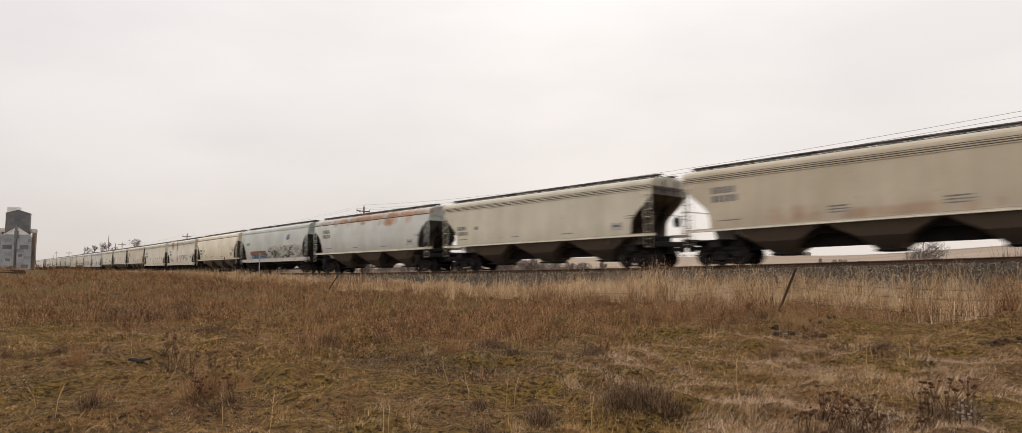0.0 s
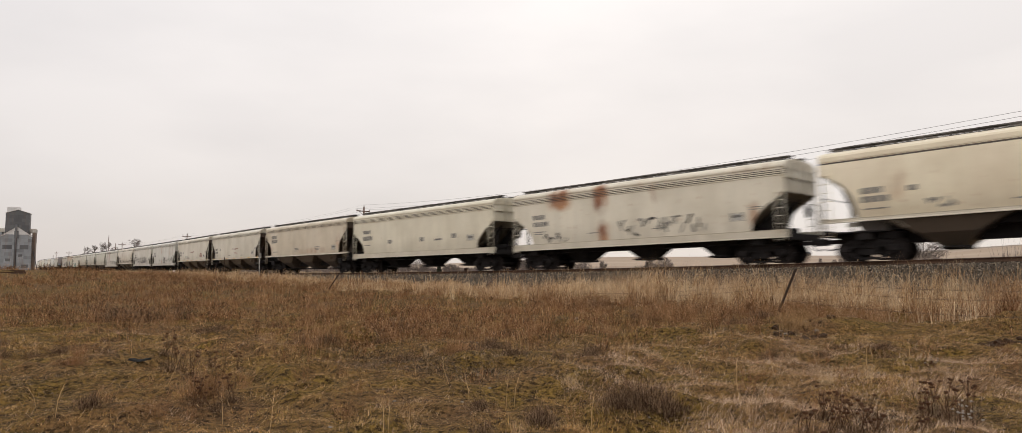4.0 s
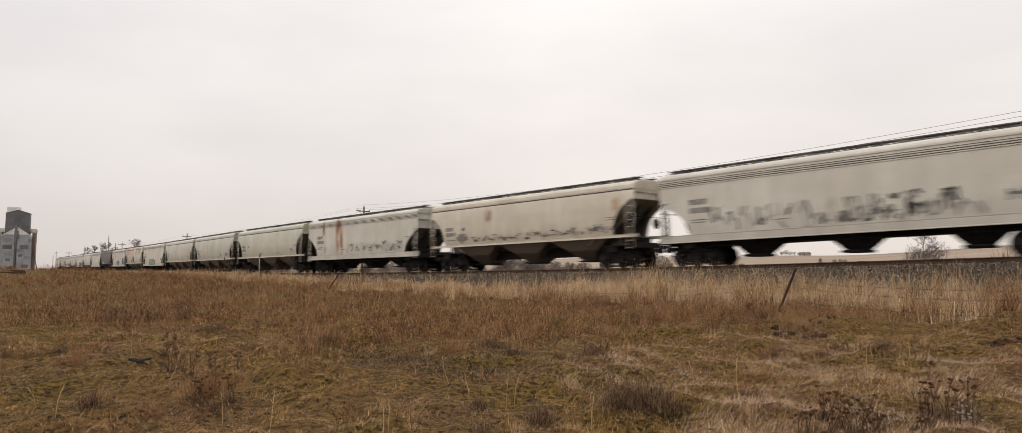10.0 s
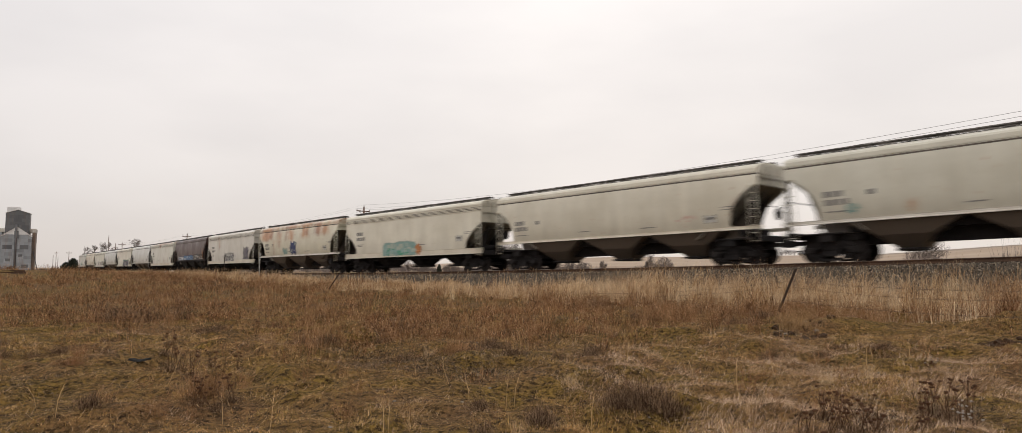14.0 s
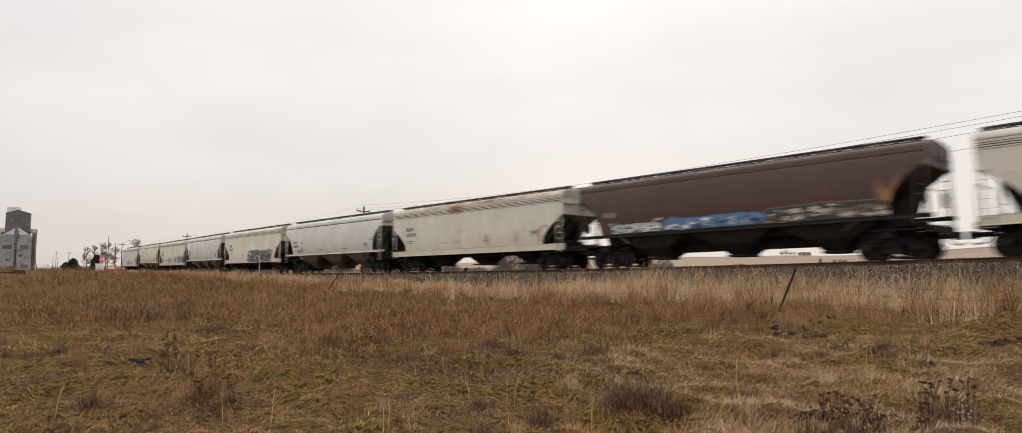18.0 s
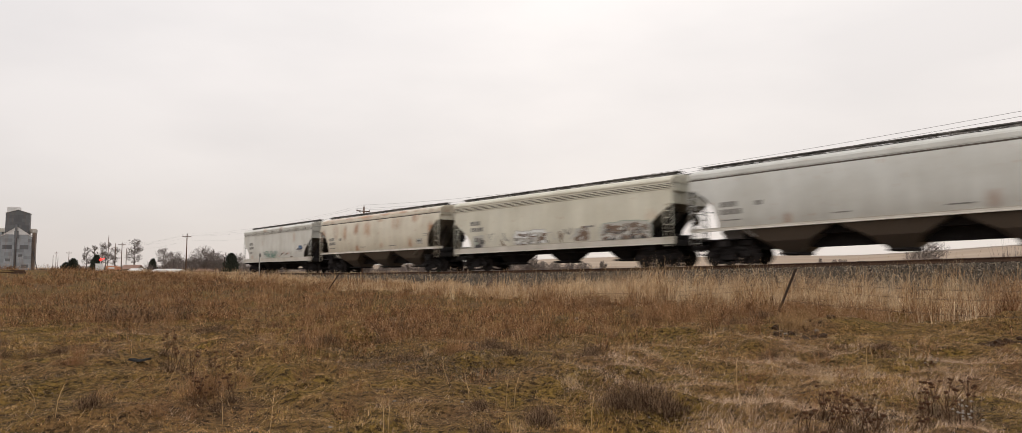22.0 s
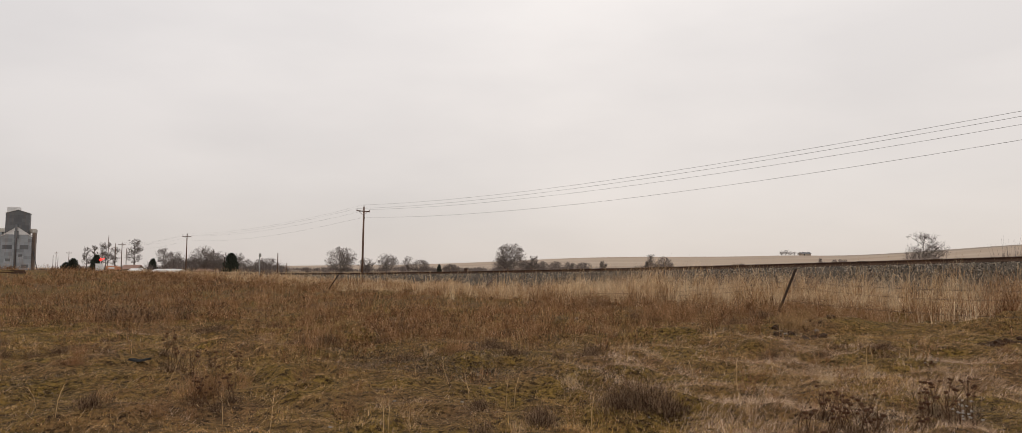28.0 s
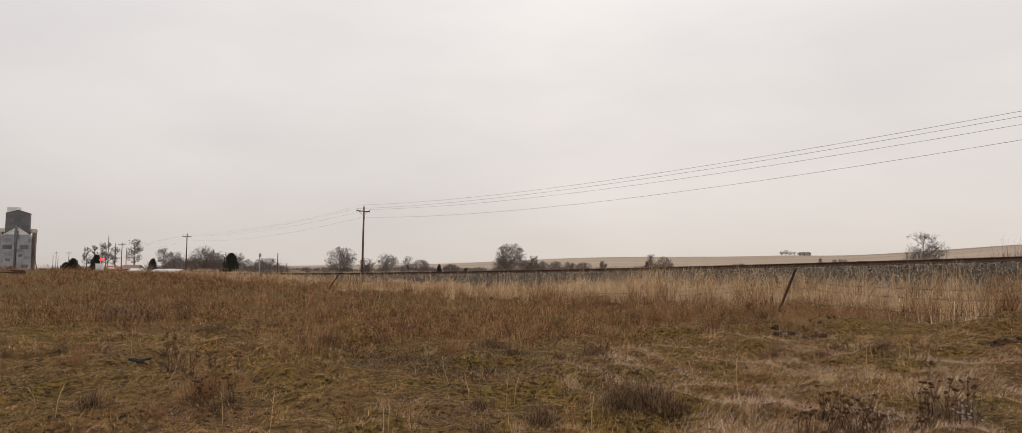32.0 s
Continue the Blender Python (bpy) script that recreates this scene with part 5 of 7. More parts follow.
M_TALL = island("tall_tan_grass", [(0.44, 0.265, 0.125), (0.66, 0.44, 0.235), (0.86, 0.66, 0.41), (0.55, 0.34, 0.165), (0.20, 0.10, 0.045), (0.78, 0.56, 0.33), (0.10, 0.05, 0.024)], 0.9, patch=[((0.34, 0.185, 0.085), 0.5, 0.5), ((0.18, 0.095, 0.045), 2.2, 0.6), ((0.88, 0.70, 0.47), 1.1, 0.5)], stepped=True)
M_DEAD = island("dead_brown_stalks", [(0.055, 0.029, 0.016), (0.12, 0.065, 0.035), (0.24, 0.14, 0.08)], 0.9)
M_SEED = worn("dark_seed_heads", (0.035, 0.016, 0.008), (0.115, 0.054, 0.026), 20.0, 90.0, 1.0)
M_SAGE = island("grey_brush_twigs", [(0.04, 0.022, 0.013), (0.085, 0.05, 0.03), (0.16, 0.098, 0.06), (0.34, 0.225, 0.135)], 0.95, stepped=True)
DEEP = 1.19       # stretch of the plan's depth


def plan(px, py, z=0.0):
    """The place on flat ground that shows at px, py across a picture 1568 wide."""
    d = (EYE[2] - z) * 1080.0 / (py - 410.3)
    return (px - 784) / 1080.0 * d, d


def slivers(base, length, width, lean, azim, rng):
    """The finest blades: one triangle each."""
    n = len(base)
    face = azim + 1.57 + rng.uniform(-0.9, 0.9, n)
    side = np.stack([np.cos(face), np.sin(face), np.zeros(n)], -1) * (width / 2)[:, None]
    tip = base + np.stack([np.cos(azim) * lean, np.sin(azim) * lean, np.sqrt(np.maximum(1 - lean ** 2, 0.02))], -1) * length[:, None]
    return np.stack([base - side, base + side, tip], 1).reshape(-1, 3), np.arange(n * 3).reshape(-1, 3)


def fan(n, d0, d1, power, rng):
    x, y = scatter(n, d0, d1, power, rng)
    return x, y * DEEP, y


M_LITTER = island("dead_leaf_litter", [(0.0465, 0.027, 0.014), (0.1395, 0.0791, 0.0372), (0.3162, 0.2093, 0.1116), (0.0837, 0.0484, 0.0242), (0.3906, 0.279, 0.1674), (0.1581, 0.0791, 0.0372), (0.2232, 0.1488, 0.0512)], 0.95, stepped=True)
M_GREYLITTER = island("grey_twig_litter", [(0.035, 0.023, 0.015), (0.085, 0.058, 0.038), (0.15, 0.105, 0.07), (0.02, 0.013, 0.009), (0.32, 0.24, 0.165)], 0.95, stepped=True)


def build_turf():
    rng = np.random.RandomState(11)
    x, y, d = fan(700000, 4.3, 21, 1.1, rng)
    lump = value_noise(x, y, 0.16, 31) * 0.4 + value_noise(x, y, 0.45, 1) * 0.35 + value_noise(x, y, 1.4, 8) * 0.25
    keep = rng.rand(len(x)) < 0.34 + 0.66 * smooth01(0.40, 0.58, lump)
    x, y, d, lump = x[keep], y[keep], d[keep], lump[keep]
    n = len(x)
    tall = value_noise(x, y, 0.7, 2) * value_noise(x, y, 2.6, 3)
    ln = rng.uniform(0.010, 0.036, n) * (0.5 + 1.8 * tall) * (0.6 + lump) * (1 + 1.6 * (rng.rand(n) < 0.03))
    base = on_ground(x, y)
    base[:, 2] += 0.04 * (lump - 0.4)
    VT = slivers(base, ln, rng.uniform(0.004, 0.011, n) * (0.55 + d / 15), 1 - 0.9 * rng.rand(n) ** 2.6, rng.uniform(0, 6.28, n), rng)
    stuff("turf", VT, M_TURF, "short mossy olive-brown winter turf on the field", "grass")
    # flakes of dead leaf and stem over the moss, in drifts
    m = 130000
    x, y, d = fan(m, 4.3, 20, 1.1, rng)
    ok = rng.rand(m) < 0.25 + 0.75 * smooth01(0.42, 0.6, 0.6 * value_noise(x, y, 0.5, 71) + 0.4 * value_noise(x, y, 1.8, 72))
    x, y, d = x[ok], y[ok], d[ok]
    m = len(x)
    b = on_ground(x, y, -0.004)
    b[:, 2] += rng.uniform(0.0, 0.03, m)
    VT = slivers(b, rng.uniform(0.010, 0.036, m), rng.uniform(0.005, 0.012, m), rng.uniform(0.75, 0.999, m), rng.uniform(0, 6.28, m), rng)
    stuff("leaf_litter", VT, M_LITTER, "small dark and pale dead leaves lying in the moss", "litter")
    # grey twiggy litter on bare patches
    parts = []
    for px, py, rx, ry, m in ((640, 554, 95, 14, 2400), (740, 564, 85, 14, 2200), (560, 540, 60, 8, 900), (60, 590, 60, 12, 500), (880, 488, 70, 8, 1200), (1210, 512, 60, 7, 900), (1330, 650, 60, 12, 700), (1460, 632, 50, 14, 900), (900, 580, 90, 10, 700)):
        qx, qy = px + rng.normal(0, 0.6, m) * rx, np.clip(py + rng.normal(0, 0.6, m) * ry, 450, 690)
        gx, gy = plan(qx, qy)
        g = on_ground(gx, gy, -0.005)
        g[:, 2] += rng.uniform(0, 0.06, m) ** 1.3
        parts.append(slivers(g, rng.uniform(0.02, 0.09, m), rng.uniform(0.004, 0.010, m) * (0.5 + gy / 16), rng.uniform(0.6, 0.999, m), rng.uniform(0, 6.28, m), rng))
    stuff("grey_litter", join_parts(parts), M_GREYLITTER, "grey-brown broken twigs and stems lying on bare patches", "litter")
    # thin stems lying over the turf in all directions
    m = 17000
    x, y, d = fan(m, 4.3, 16, 1.1, rng)
    b = on_ground(x, y)
    b[:, 2] += rng.uniform(0.0, 0.05, m)
    VT = slivers(b, rng.uniform(0.05, 0.2, m), rng.uniform(0.0022, 0.004, m) * (0.6 + d / 16), rng.uniform(0.9, 0.999, m), rng.uniform(0, 6.28, m), rng)
    stuff("fallen_stems", VT, M_STRAW, "thin dead stems lying over the turf", "grass")
    # pale straw combed flat in swaths
    c = 10500
    cx, cy, cd = fan(c, 4.4, 17, 1.2, rng)
    swath = smooth01(6.3, 6.9, cd) * smooth01(9.4, 8.0, cd) * smooth01(0.2, 0.34, cx / cd)
    right = 0.04 + 0.96 * np.maximum(smooth01(0.02, 0.3, cx / cd) * smooth01(13.0, 9.0, cd) * smooth01(0.38, 0.56, value_noise(cx, cy, 1.5, 9)), swath * smooth01(0.3, 0.5, value_noise(cx, cy, 0.9, 19)))
    ok = rng.rand(c) < right
    cx, cy, cd = cx[ok], cy[ok], cd[ok]
    k = 38
    wide = np.repeat(rng.uniform(0.05, 0.2, len(cx)), k)
    x = np.repeat(cx, k) + rng.normal(0, 1, len(cx) * k) * wide
    y = np.repeat(cy, k) + rng.normal(0, 1, len(cx) * k) * wide
    d = np.repeat(cd, k)
    az = np.repeat(rng.normal(0.3, 0.9, len(cx)), k) + rng.normal(0, 0.5, len(x))
    n = len(x)
    VT = blades(on_ground(x, y), rng.uniform(0.04, 0.14, n), rng.uniform(0.0018, 0.0034, n) * (0.6 + d / 14), np.clip(1 - 0.5 * rng.rand(n) ** 1.4, 0, 0.99), az, rng.uniform(-0.6, 0.3, n), rng)
    stuff("straw_tufts", VT, M_SWATH, "pale bent-over dead grass in loose tufts", "grass")


def build_weeds():
    rng = np.random.RandomState(12)
    cx, cy, cd = fan(25000, 7.5, 75, 0.68, rng)
    q, s = beyond(cx, cy)
    t = cx / cd
    edge = 10.9 + 4.0 * smooth01(0.14, 0.40, t) + 3.6 * smooth01(-0.28, -0.55, t) + 3.6 * (value_noise(cx, cy, 2.2, 4) - 0.5)
    dense = smooth01(-1.2, 2.4, cd - edge) * smooth01(-3.4, -5.6, q - 2.6 * smooth01(0.18, 0.42, t) + 2.4 * (value_noise(cx, cy, 1.8, 14) - 0.5)) * (0.08 + 0.16 * smooth01(15, 20, cd) + (0.92 - 0.16 * smooth01(15, 20, cd)) * smooth01(0.36, 0.58, 0.5 * value_noise(cx, cy, 1.2, 5) + 0.5 * value_noise(cx, cy, 3.6, 15)))
    dense *= 1 - 0.6 * smooth01(0.3, 0.5, t) * smooth01(14.5, 12.5, cd)
    dense = np.maximum(dense, 0.10 * (cd < 15) * smooth01(0.4, 0.7, value_noise(cx, cy, 1.1, 6)))
    for hx, hy, rx, ry in ((-10.5, 20.0, 2.2, 2.6), (-12.5, 15.5, 2.4, 1.6), (4.2, 14.6, 1.6, 0.8), (1.6, 19.5, 1.3, 1.4), (-6.2, 27.0, 2.2, 2.0), (-24.0, 33.0, 4.5, 3.0), (-7.6, 16.6, 2.0, 1.3), (-16.0, 24.0, 2.6, 2.0)):      # open hollows in the weeds
        dense = dense * (1 - 0.85 * np.exp(-((cx - hx) / rx) ** 2 - ((cy - hy) / ry) ** 2))
    keep = (rng.rand(len(cx)) < dense) & ~((t < -0.78) & (cd * DEEP > 46) & (cd * DEEP < 54))
    cx, cy, cd = cx[keep], cy[keep], cd[keep]
    m, k = len(cx), 10
    hc = rng.uniform(0.2, 0.52, m) * (0.5 + 0.9 * value_noise(cx, cy, 2.5, 7)) * (0.6 + 0.45 * smooth01(8, 17, cd))
    rc = rng.uniform(0.05, 0.2, m) * (0.7 + cd / 30)
    a, r = rng.uniform(0, 6.28, m * k), np.sqrt(rng.rand(m * k))
    i = np.repeat(np.arange(m), k)
    x, y, d = cx[i] + np.cos(a) * r * rc[i], cy[i] + np.sin(a) * r * rc[i], cd[i]
    n = m * k
    base = on_ground(x, y)
    h = hc[i] * rng.uniform(0.4, 1.15, n)
    az = a + rng.normal(0, 0.7, n)
    lean = np.clip(rng.uniform(0.03, 0.55, n) + r * rng.uniform(0, 0.5, n), 0, 0.95)
    wd = rng.uniform(0.0032, 0.0068, n) * (0.65 + d / 26)
    parts = [blades(base, h, wd, lean, az, rng.uniform(0, 0.5, n), rng)]
    for _ in range(7):      # side twigs that fork off in all directions
        f = rng.uniform(0.3, 1.05, n)
        p = base + np.stack([np.cos(az) * lean * 0.8 * f * h, np.sin(az) * lean * 0.8 * f * h, h * f * np.sqrt(1 - lean ** 2)], -1)
        parts.append(slivers(p, h * rng.uniform(0.1, 0.34, n), wd * 1.15, rng.uniform(0.3, 0.99, n), rng.uniform(0, 6.28, n), rng))
    stuff("russet_weeds", join_parts(parts), M_WEED, "dense russet-brown dead weeds covering the field", "weeds")


def build_tall():
    rng = np.random.RandomState(13)
    c = 19000
    s = rng.uniform(-100, 42, c)
    s = s[rng.rand(c) < 0.07 + 0.25 * smooth01(-60, -6, s) + 0.68 * smooth01(-8, 10, s)]
    o = -2.2 - 8.6 * rng.rand(len(s)) ** 0.9
    cx, cy, _ = track(s, o)
    thin = smooth01(-11.0 + 3.6 * smooth01(5, 22, s), -7.2 + 2.3 * smooth01(5, 22, s), o) * smooth01(-2.0, -3.2, o)
    ok = rng.rand(len(s)) < thin * smooth01(0.36 - 0.18 * smooth01(-4, 14, s), 0.58 - 0.18 * smooth01(-4, 14, s), 0.6 * value_noise(cx, cy, 1.6, 21) + 0.4 * value_noise(cx, cy, 4.0, 23)) + 0.05
    cx, cy, o, s = cx[ok], cy[ok], o[ok], s[ok]
    m, k = len(cx), 26
    i = np.repeat(np.arange(m), k)
    rc = rng.uniform(0.06, 0.22, m)
    x, y = cx[i] + rng.normal(0, 1, m * k) * rc[i], cy[i] + rng.normal(0, 1, m * k) * rc[i]
    n = m * k
    hc = rng.uniform(0.45, 1.25, m) * (0.7 + 0.6 * value_noise(cx, cy, 2.4, 22))
    h = hc[i] * rng.uniform(0.4, 1.1, n) * np.interp(784 + 1080 * cx / cy, [200, 420, 500, 640, 760, 900, 1040, 1180, 1260, 1560], [0.85, 0.7, 0.4, 0.45, 0.7, 1.15, 1.45, 1.35, 1.1, 1.2])[i]
    az = (rng.normal(0.2, 1.4, m))[i] + rng.normal(0, 0.8, n)
    lean = np.clip(np.abs(rng.normal(0.16, 0.2, m))[i] + rng.uniform(0, 0.5, n), 0, 0.92)
    q, ss = beyond(x, y)
    z = np.maximum(ground_z(x, y), np.interp(q, [-6.2, -3.6, -2.6], [-3.4, -1.75, -1.12]) + np.interp(ss, TS, t_z)) - 0.02
    VT = blades(np.stack([x, y, z], -1), h, rng.uniform(0.0028, 0.007, n) * (0.5 + y / 26), lean, az, rng.uniform(0.1, 0.8, n), rng)
    stuff("tall_grass", VT, M_TALL, "tall tan dead grass along the foot of the bank", "grass")
    # single taller stalks with feathery tops
    m = 1700
    s = rng.uniform(-50, 36, m)
    o = -3.2 - 6.0 * rng.rand(m)
    x, y, _ = track(s, o)
    b = on_ground(x, y)
    h = rng.uniform(0.7, 1.45, m) * (0.62 + 0.48 * smooth01(-10, 18, s))
    az, lean = rng.uniform(0, 6.28, m), rng.uniform(0.02, 0.35, m)
    parts = [blades(b, h, rng.uniform(0.005, 0.009, m) * (0.4 + y / 28), lean, az, np.zeros(m), rng)]
    tip = b + np.stack([np.cos(az) * lean * h, np.sin(az) * lean * h, np.sqrt(1 - lean ** 2) * h], -1)
    for _ in range(6):
        parts.append(slivers(tip - np.array([0, 0, 1.0]) * rng.uniform(0.02, 0.22, m)[:, None], rng.uniform(0.05, 0.13, m), np.full(m, 0.008), rng.uniform(0.2, 0.8, m), rng.uniform(0, 6.28, m), rng))
    stuff("grass_stalks", join_parts(parts), M_TALL, "single tall straw stalks with feathery tops", "grass")


build_turf()
build_weeds()
build_tall()


# ---- single plants in the foreground ----
def brush(seed, h, w, n=420, mat=None):
    """A low twiggy shrub: stems that fork into fine grey twigs."""
    rng = np.random.RandomState(seed)
    n = int(n * 0.7)
    parts = []
    a = rng.uniform(0, 6.28, n)
    r = np.abs(rng.normal(0, 0.55, n)) * w * 0.38
    base = np.stack([np.cos(a) * r, np.sin(a) * r, np.full(n, -0.02)], -1)
    ln = h * rng.uniform(0.35, 1.05, n) * np.maximum(0.35, 1 - 0.4 * r / (w * 0.42))
    az = a + rng.normal(0, 0.8, n)
    lean = np.clip(rng.uniform(0.1, 1.0, n) * (0.7 + r / (w * 0.42) * 0.5), 0, 0.96)
    parts.append(blades(base, ln, rng.uniform(0.002, 0.0045, n), lean, az, rng.uniform(-0.3, 0.5, n), rng))
    for _ in range(8):
        f = rng.uniform(0.3, 1.0, n)
        p = base + np.stack([np.cos(az) * lean * f * 0.85, np.sin(az) * lean * f * 0.85, np.sqrt(1 - lean ** 2) * f], -1) * ln[:, None]
        parts.append(slivers(p, h * rng.uniform(0.08, 0.26, n), rng.uniform(0.0018, 0.004, n), rng.uniform(0.1, 0.98, n), rng.uniform(0, 6.28, n), rng))
    return raw_mesh("twigs", *join_parts(parts), mat or M_SAGE)


for i, (px, py, h, w) in enumerate(((735, 622, 0.20, 0.42), (826, 620, 0.24, 0.36), (950, 626, 0.40, 0.7), (988, 627, 0.42, 0.7), (1020, 624, 0.38, 0.6), (828, 632, 0.30, 0.5), (742, 662, 0.24, 0.42), (150, 636, 0.22, 0.42), (318, 612, 0.34, 0.5), (120, 566, 0.2, 0.5), (1180, 545, 0.26, 0.6), (905, 545, 0.3, 0.9), (700, 548, 0.3, 0.9), (1420, 640, 0.24, 0.4))):
    x, y = plan(px, py)
    ob = tagged(new("low_shrub"), "low dark grey-brown twiggy shrub in the turf", "shrub", "low shrubs in the field")
    ob.matrix_world = pose(x, y, float(ground_z(x, y)), 0, 0, i * 50)
    part("twig_mass", brush(40 + i, h * 0.9, w, (220 if h > 0.35 else 120) + int(420 * w), M_WEED if i in (8, 9, 12) else None), None, ob)


spot = random.Random(47)
BRUSH = [brush(140 + i, 0.3, 0.7, 330) for i in range(5)]
for i in range(58):
    x0, x1, y0, y1, k0, k1 = ((610, 1010, 532, 556, 0.6, 1.1), (300, 620, 505, 532, 0.6, 1.0), (150, 320, 478, 498, 1.7, 2.4), (1085, 1210, 488, 508, 0.8, 1.2), (1130, 1400, 534, 552, 0.4, 0.8), (0, 190, 520, 548, 0.5, 0.9), (880, 1190, 470, 492, 0.9, 1.4), (300, 640, 500, 530, 0.6, 1.0))[i % 8]
    x, y = plan(spot.uniform(x0, x1), spot.uniform(y0, y1))
    ob = tagged(new("low_shrub"), "low dark brown twiggy shrub among the dead weeds", "shrub", "low shrubs in the field")
    ob.matrix_world = pose(x, y, float(ground_z(x, y)), 0, 0, i * 77)
    k = spot.uniform(k0, k1)
    part("twig_mass", BRUSH[i % 5], None, ob).scale = (k * spot.uniform(0.9, 1.5), k, k * 0.9)


def thistle(seed, h, heads, spread):
    """A dead branching weed with round dark seed heads."""
    rng = random.Random(seed)
    stems, tips = bmesh.new(), []
    for i in range(max(3, heads // 2)):
        d = Vector((rng.uniform(-1, 1) * spread, rng.uniform(-1, 1) * spread, 1)).normalized()
        ln = h * rng.uniform(0.75, 1.0)
        p = Vector((rng.uniform(-0.04, 0.04), rng.uniform(-0.04, 0.04), -0.03))
        pts = [p, p + d * ln * 0.5 + Vector((rng.uniform(-0.03, 0.03), rng.uniform(-0.03, 0.03), 0)), p + d * ln]
        tube(stems, pts, [0.004, 0.0035, 0.0025], 4)
        tips.append((pts[2], d))
        for _ in range(3):
            f = rng.uniform(0.35, 0.9)
            b = pts[0].lerp(pts[2], f)
            v = (d + Vector((rng.uniform(-1, 1), rng.uniform(-1, 1), rng.uniform(-0.1, 0.6))) * 0.8).normalized()
            e = b + v * h * rng.uniform(0.15, 0.4)
            tube(stems, [b, b.lerp(e, 0.5) + Vector((0, 0, -0.01)), e], [0.0028, 0.0022, 0.0016], 4)
            tips.append((e, v))
    rng.shuffle(tips)
    return stems, tips[:heads]


def seed_head(r, seed):
    rng = random.Random(seed)
    bm = bmesh.new()
    bmesh.ops.create_icosphere(bm, subdivisions=1, radius=r)
    for v in bm.verts:
        v.co *= rng.uniform(0.75, 1.2)
        v.co.z *= 0.62
    for v in bmesh.ops.poke(bm, faces=list(bm.faces))["verts"]:      # prickles
        v.co *= rng.uniform(1.15, 1.7)
    return mesh_of("seed_head", bm, M_SEED)


HEADS = [seed_head(r, s) for r, s in ((0.015, 1), (0.018, 2), (0.012, 3))]
LEAVES = [brush(170 + i, 0.2, 0.34, 170) for i in range(3)]
for i, (px, py, h, heads, spread) in enumerate(((1254, 652, 0.36, 8, 0.4), (1280, 664, 0.36, 9, 0.5), (1318, 676, 0.28, 8, 0.6), (1236, 690, 0.26, 7, 0.6), (1404, 640, 0.38, 6, 0.4), (1474, 648, 0.45, 7, 0.3), (1432, 636, 0.33, 5, 0.4), (1458, 668, 0.4, 6, 0.4), (1420, 566, 0.18, 6, 0.9),
                                                (1395, 668, 0.26, 7, 0.6), (1262, 680, 0.42, 9, 0.5), (1300, 672, 0.40, 7, 0.5), (1340, 668, 0.34, 9, 0.6), (1412, 654, 0.40, 8, 0.4), (1446, 648, 0.46, 7, 0.3), (1226, 672, 0.32, 7, 0.6), (268, 574, 0.58, 5, 0.25), (284, 566, 0.45, 4, 0.4), (302, 580, 0.46, 4, 0.3), (348, 588, 0.5, 3, 0.25), (310, 620, 0.42, 7, 0.6), (338, 624, 0.42, 7, 0.6), (362, 612, 0.36, 5, 0.5), (160, 486, 0.62, 4, 0.3), (186, 488, 0.64, 3, 0.3), (302, 488, 0.6, 3, 0.3), (492, 500, 0.5, 3, 0.3), (172, 478, 0.66, 4, 0.4), (205, 480, 0.6, 4, 0.4), (150, 470, 0.7, 3, 0.4), (232, 500, 0.5, 5, 0.5), (322, 500, 0.45, 5, 0.5), (258, 548, 0.4, 6, 0.5), (330, 556, 0.36, 6, 0.5), (372, 560, 0.34, 5, 0.5), (395, 520, 0.4, 4, 0.4))):
    x, y = plan(px, py)
    stems, tips = thistle(60 + i, h, heads, spread)
    t = tagged(new("dead_thistle"), "dead brown branching weed with round dark seed heads", "weed", "dead thistles in the field")
    t.matrix_world = pose(x, y, float(ground_z(x, y)))
    part("stalk", stems, M_DEAD, t)
    if py > 540:
        part("withered_leaves", LEAVES[i % 3], None, t, "withered dark leaves round the foot of the stalks").scale = (h * 1.9, h * 1.9, h * 1.8)
    for j, (p, v) in enumerate(tips):
        ob = part("seed_head", HEADS[j % 3], None, t)
        ob.matrix_local = Matrix.Translation(p) @ Matrix.Rotation(j * 1.7, 4, "Z") @ Matrix.Diagonal((1 + y / 45, 1 + y / 45, 1 + y / 45, 1))
# a gone-to-seed weed with pale fluff
M_FLUFF = worn("pale_seed_fluff", (0.20, 0.17, 0.14), (0.38, 0.34, 0.29), 20.0, 90.0, 0.95)
FLUFF = seed_head(0.014, 9)
FLUFF.materials[0] = M_FLUFF
for i, (px, py, h) in enumerate(((1462, 664, 0.3), (1484, 656, 0.28), (1424, 562, 0.16))):
    x, y = plan(px, py)
    stems, tips = thistle(90 + i, h, 9, 0.7)
    t = tagged(new("seeding_weed"), "dead weed with tufts of pale seed fluff", "weed", "seeding weeds")
    t.matrix_world = pose(x, y, float(ground_z(x, y)))
    part("stalk", stems, M_DEAD, t)
    for j, (p, v) in enumerate(tips):
        part("seed_fluff", FLUFF, None, t, "pale seed fluff").matrix_local = Matrix.Translation(p) @ Matrix.Rotation(j * 1.1, 4, "Z")
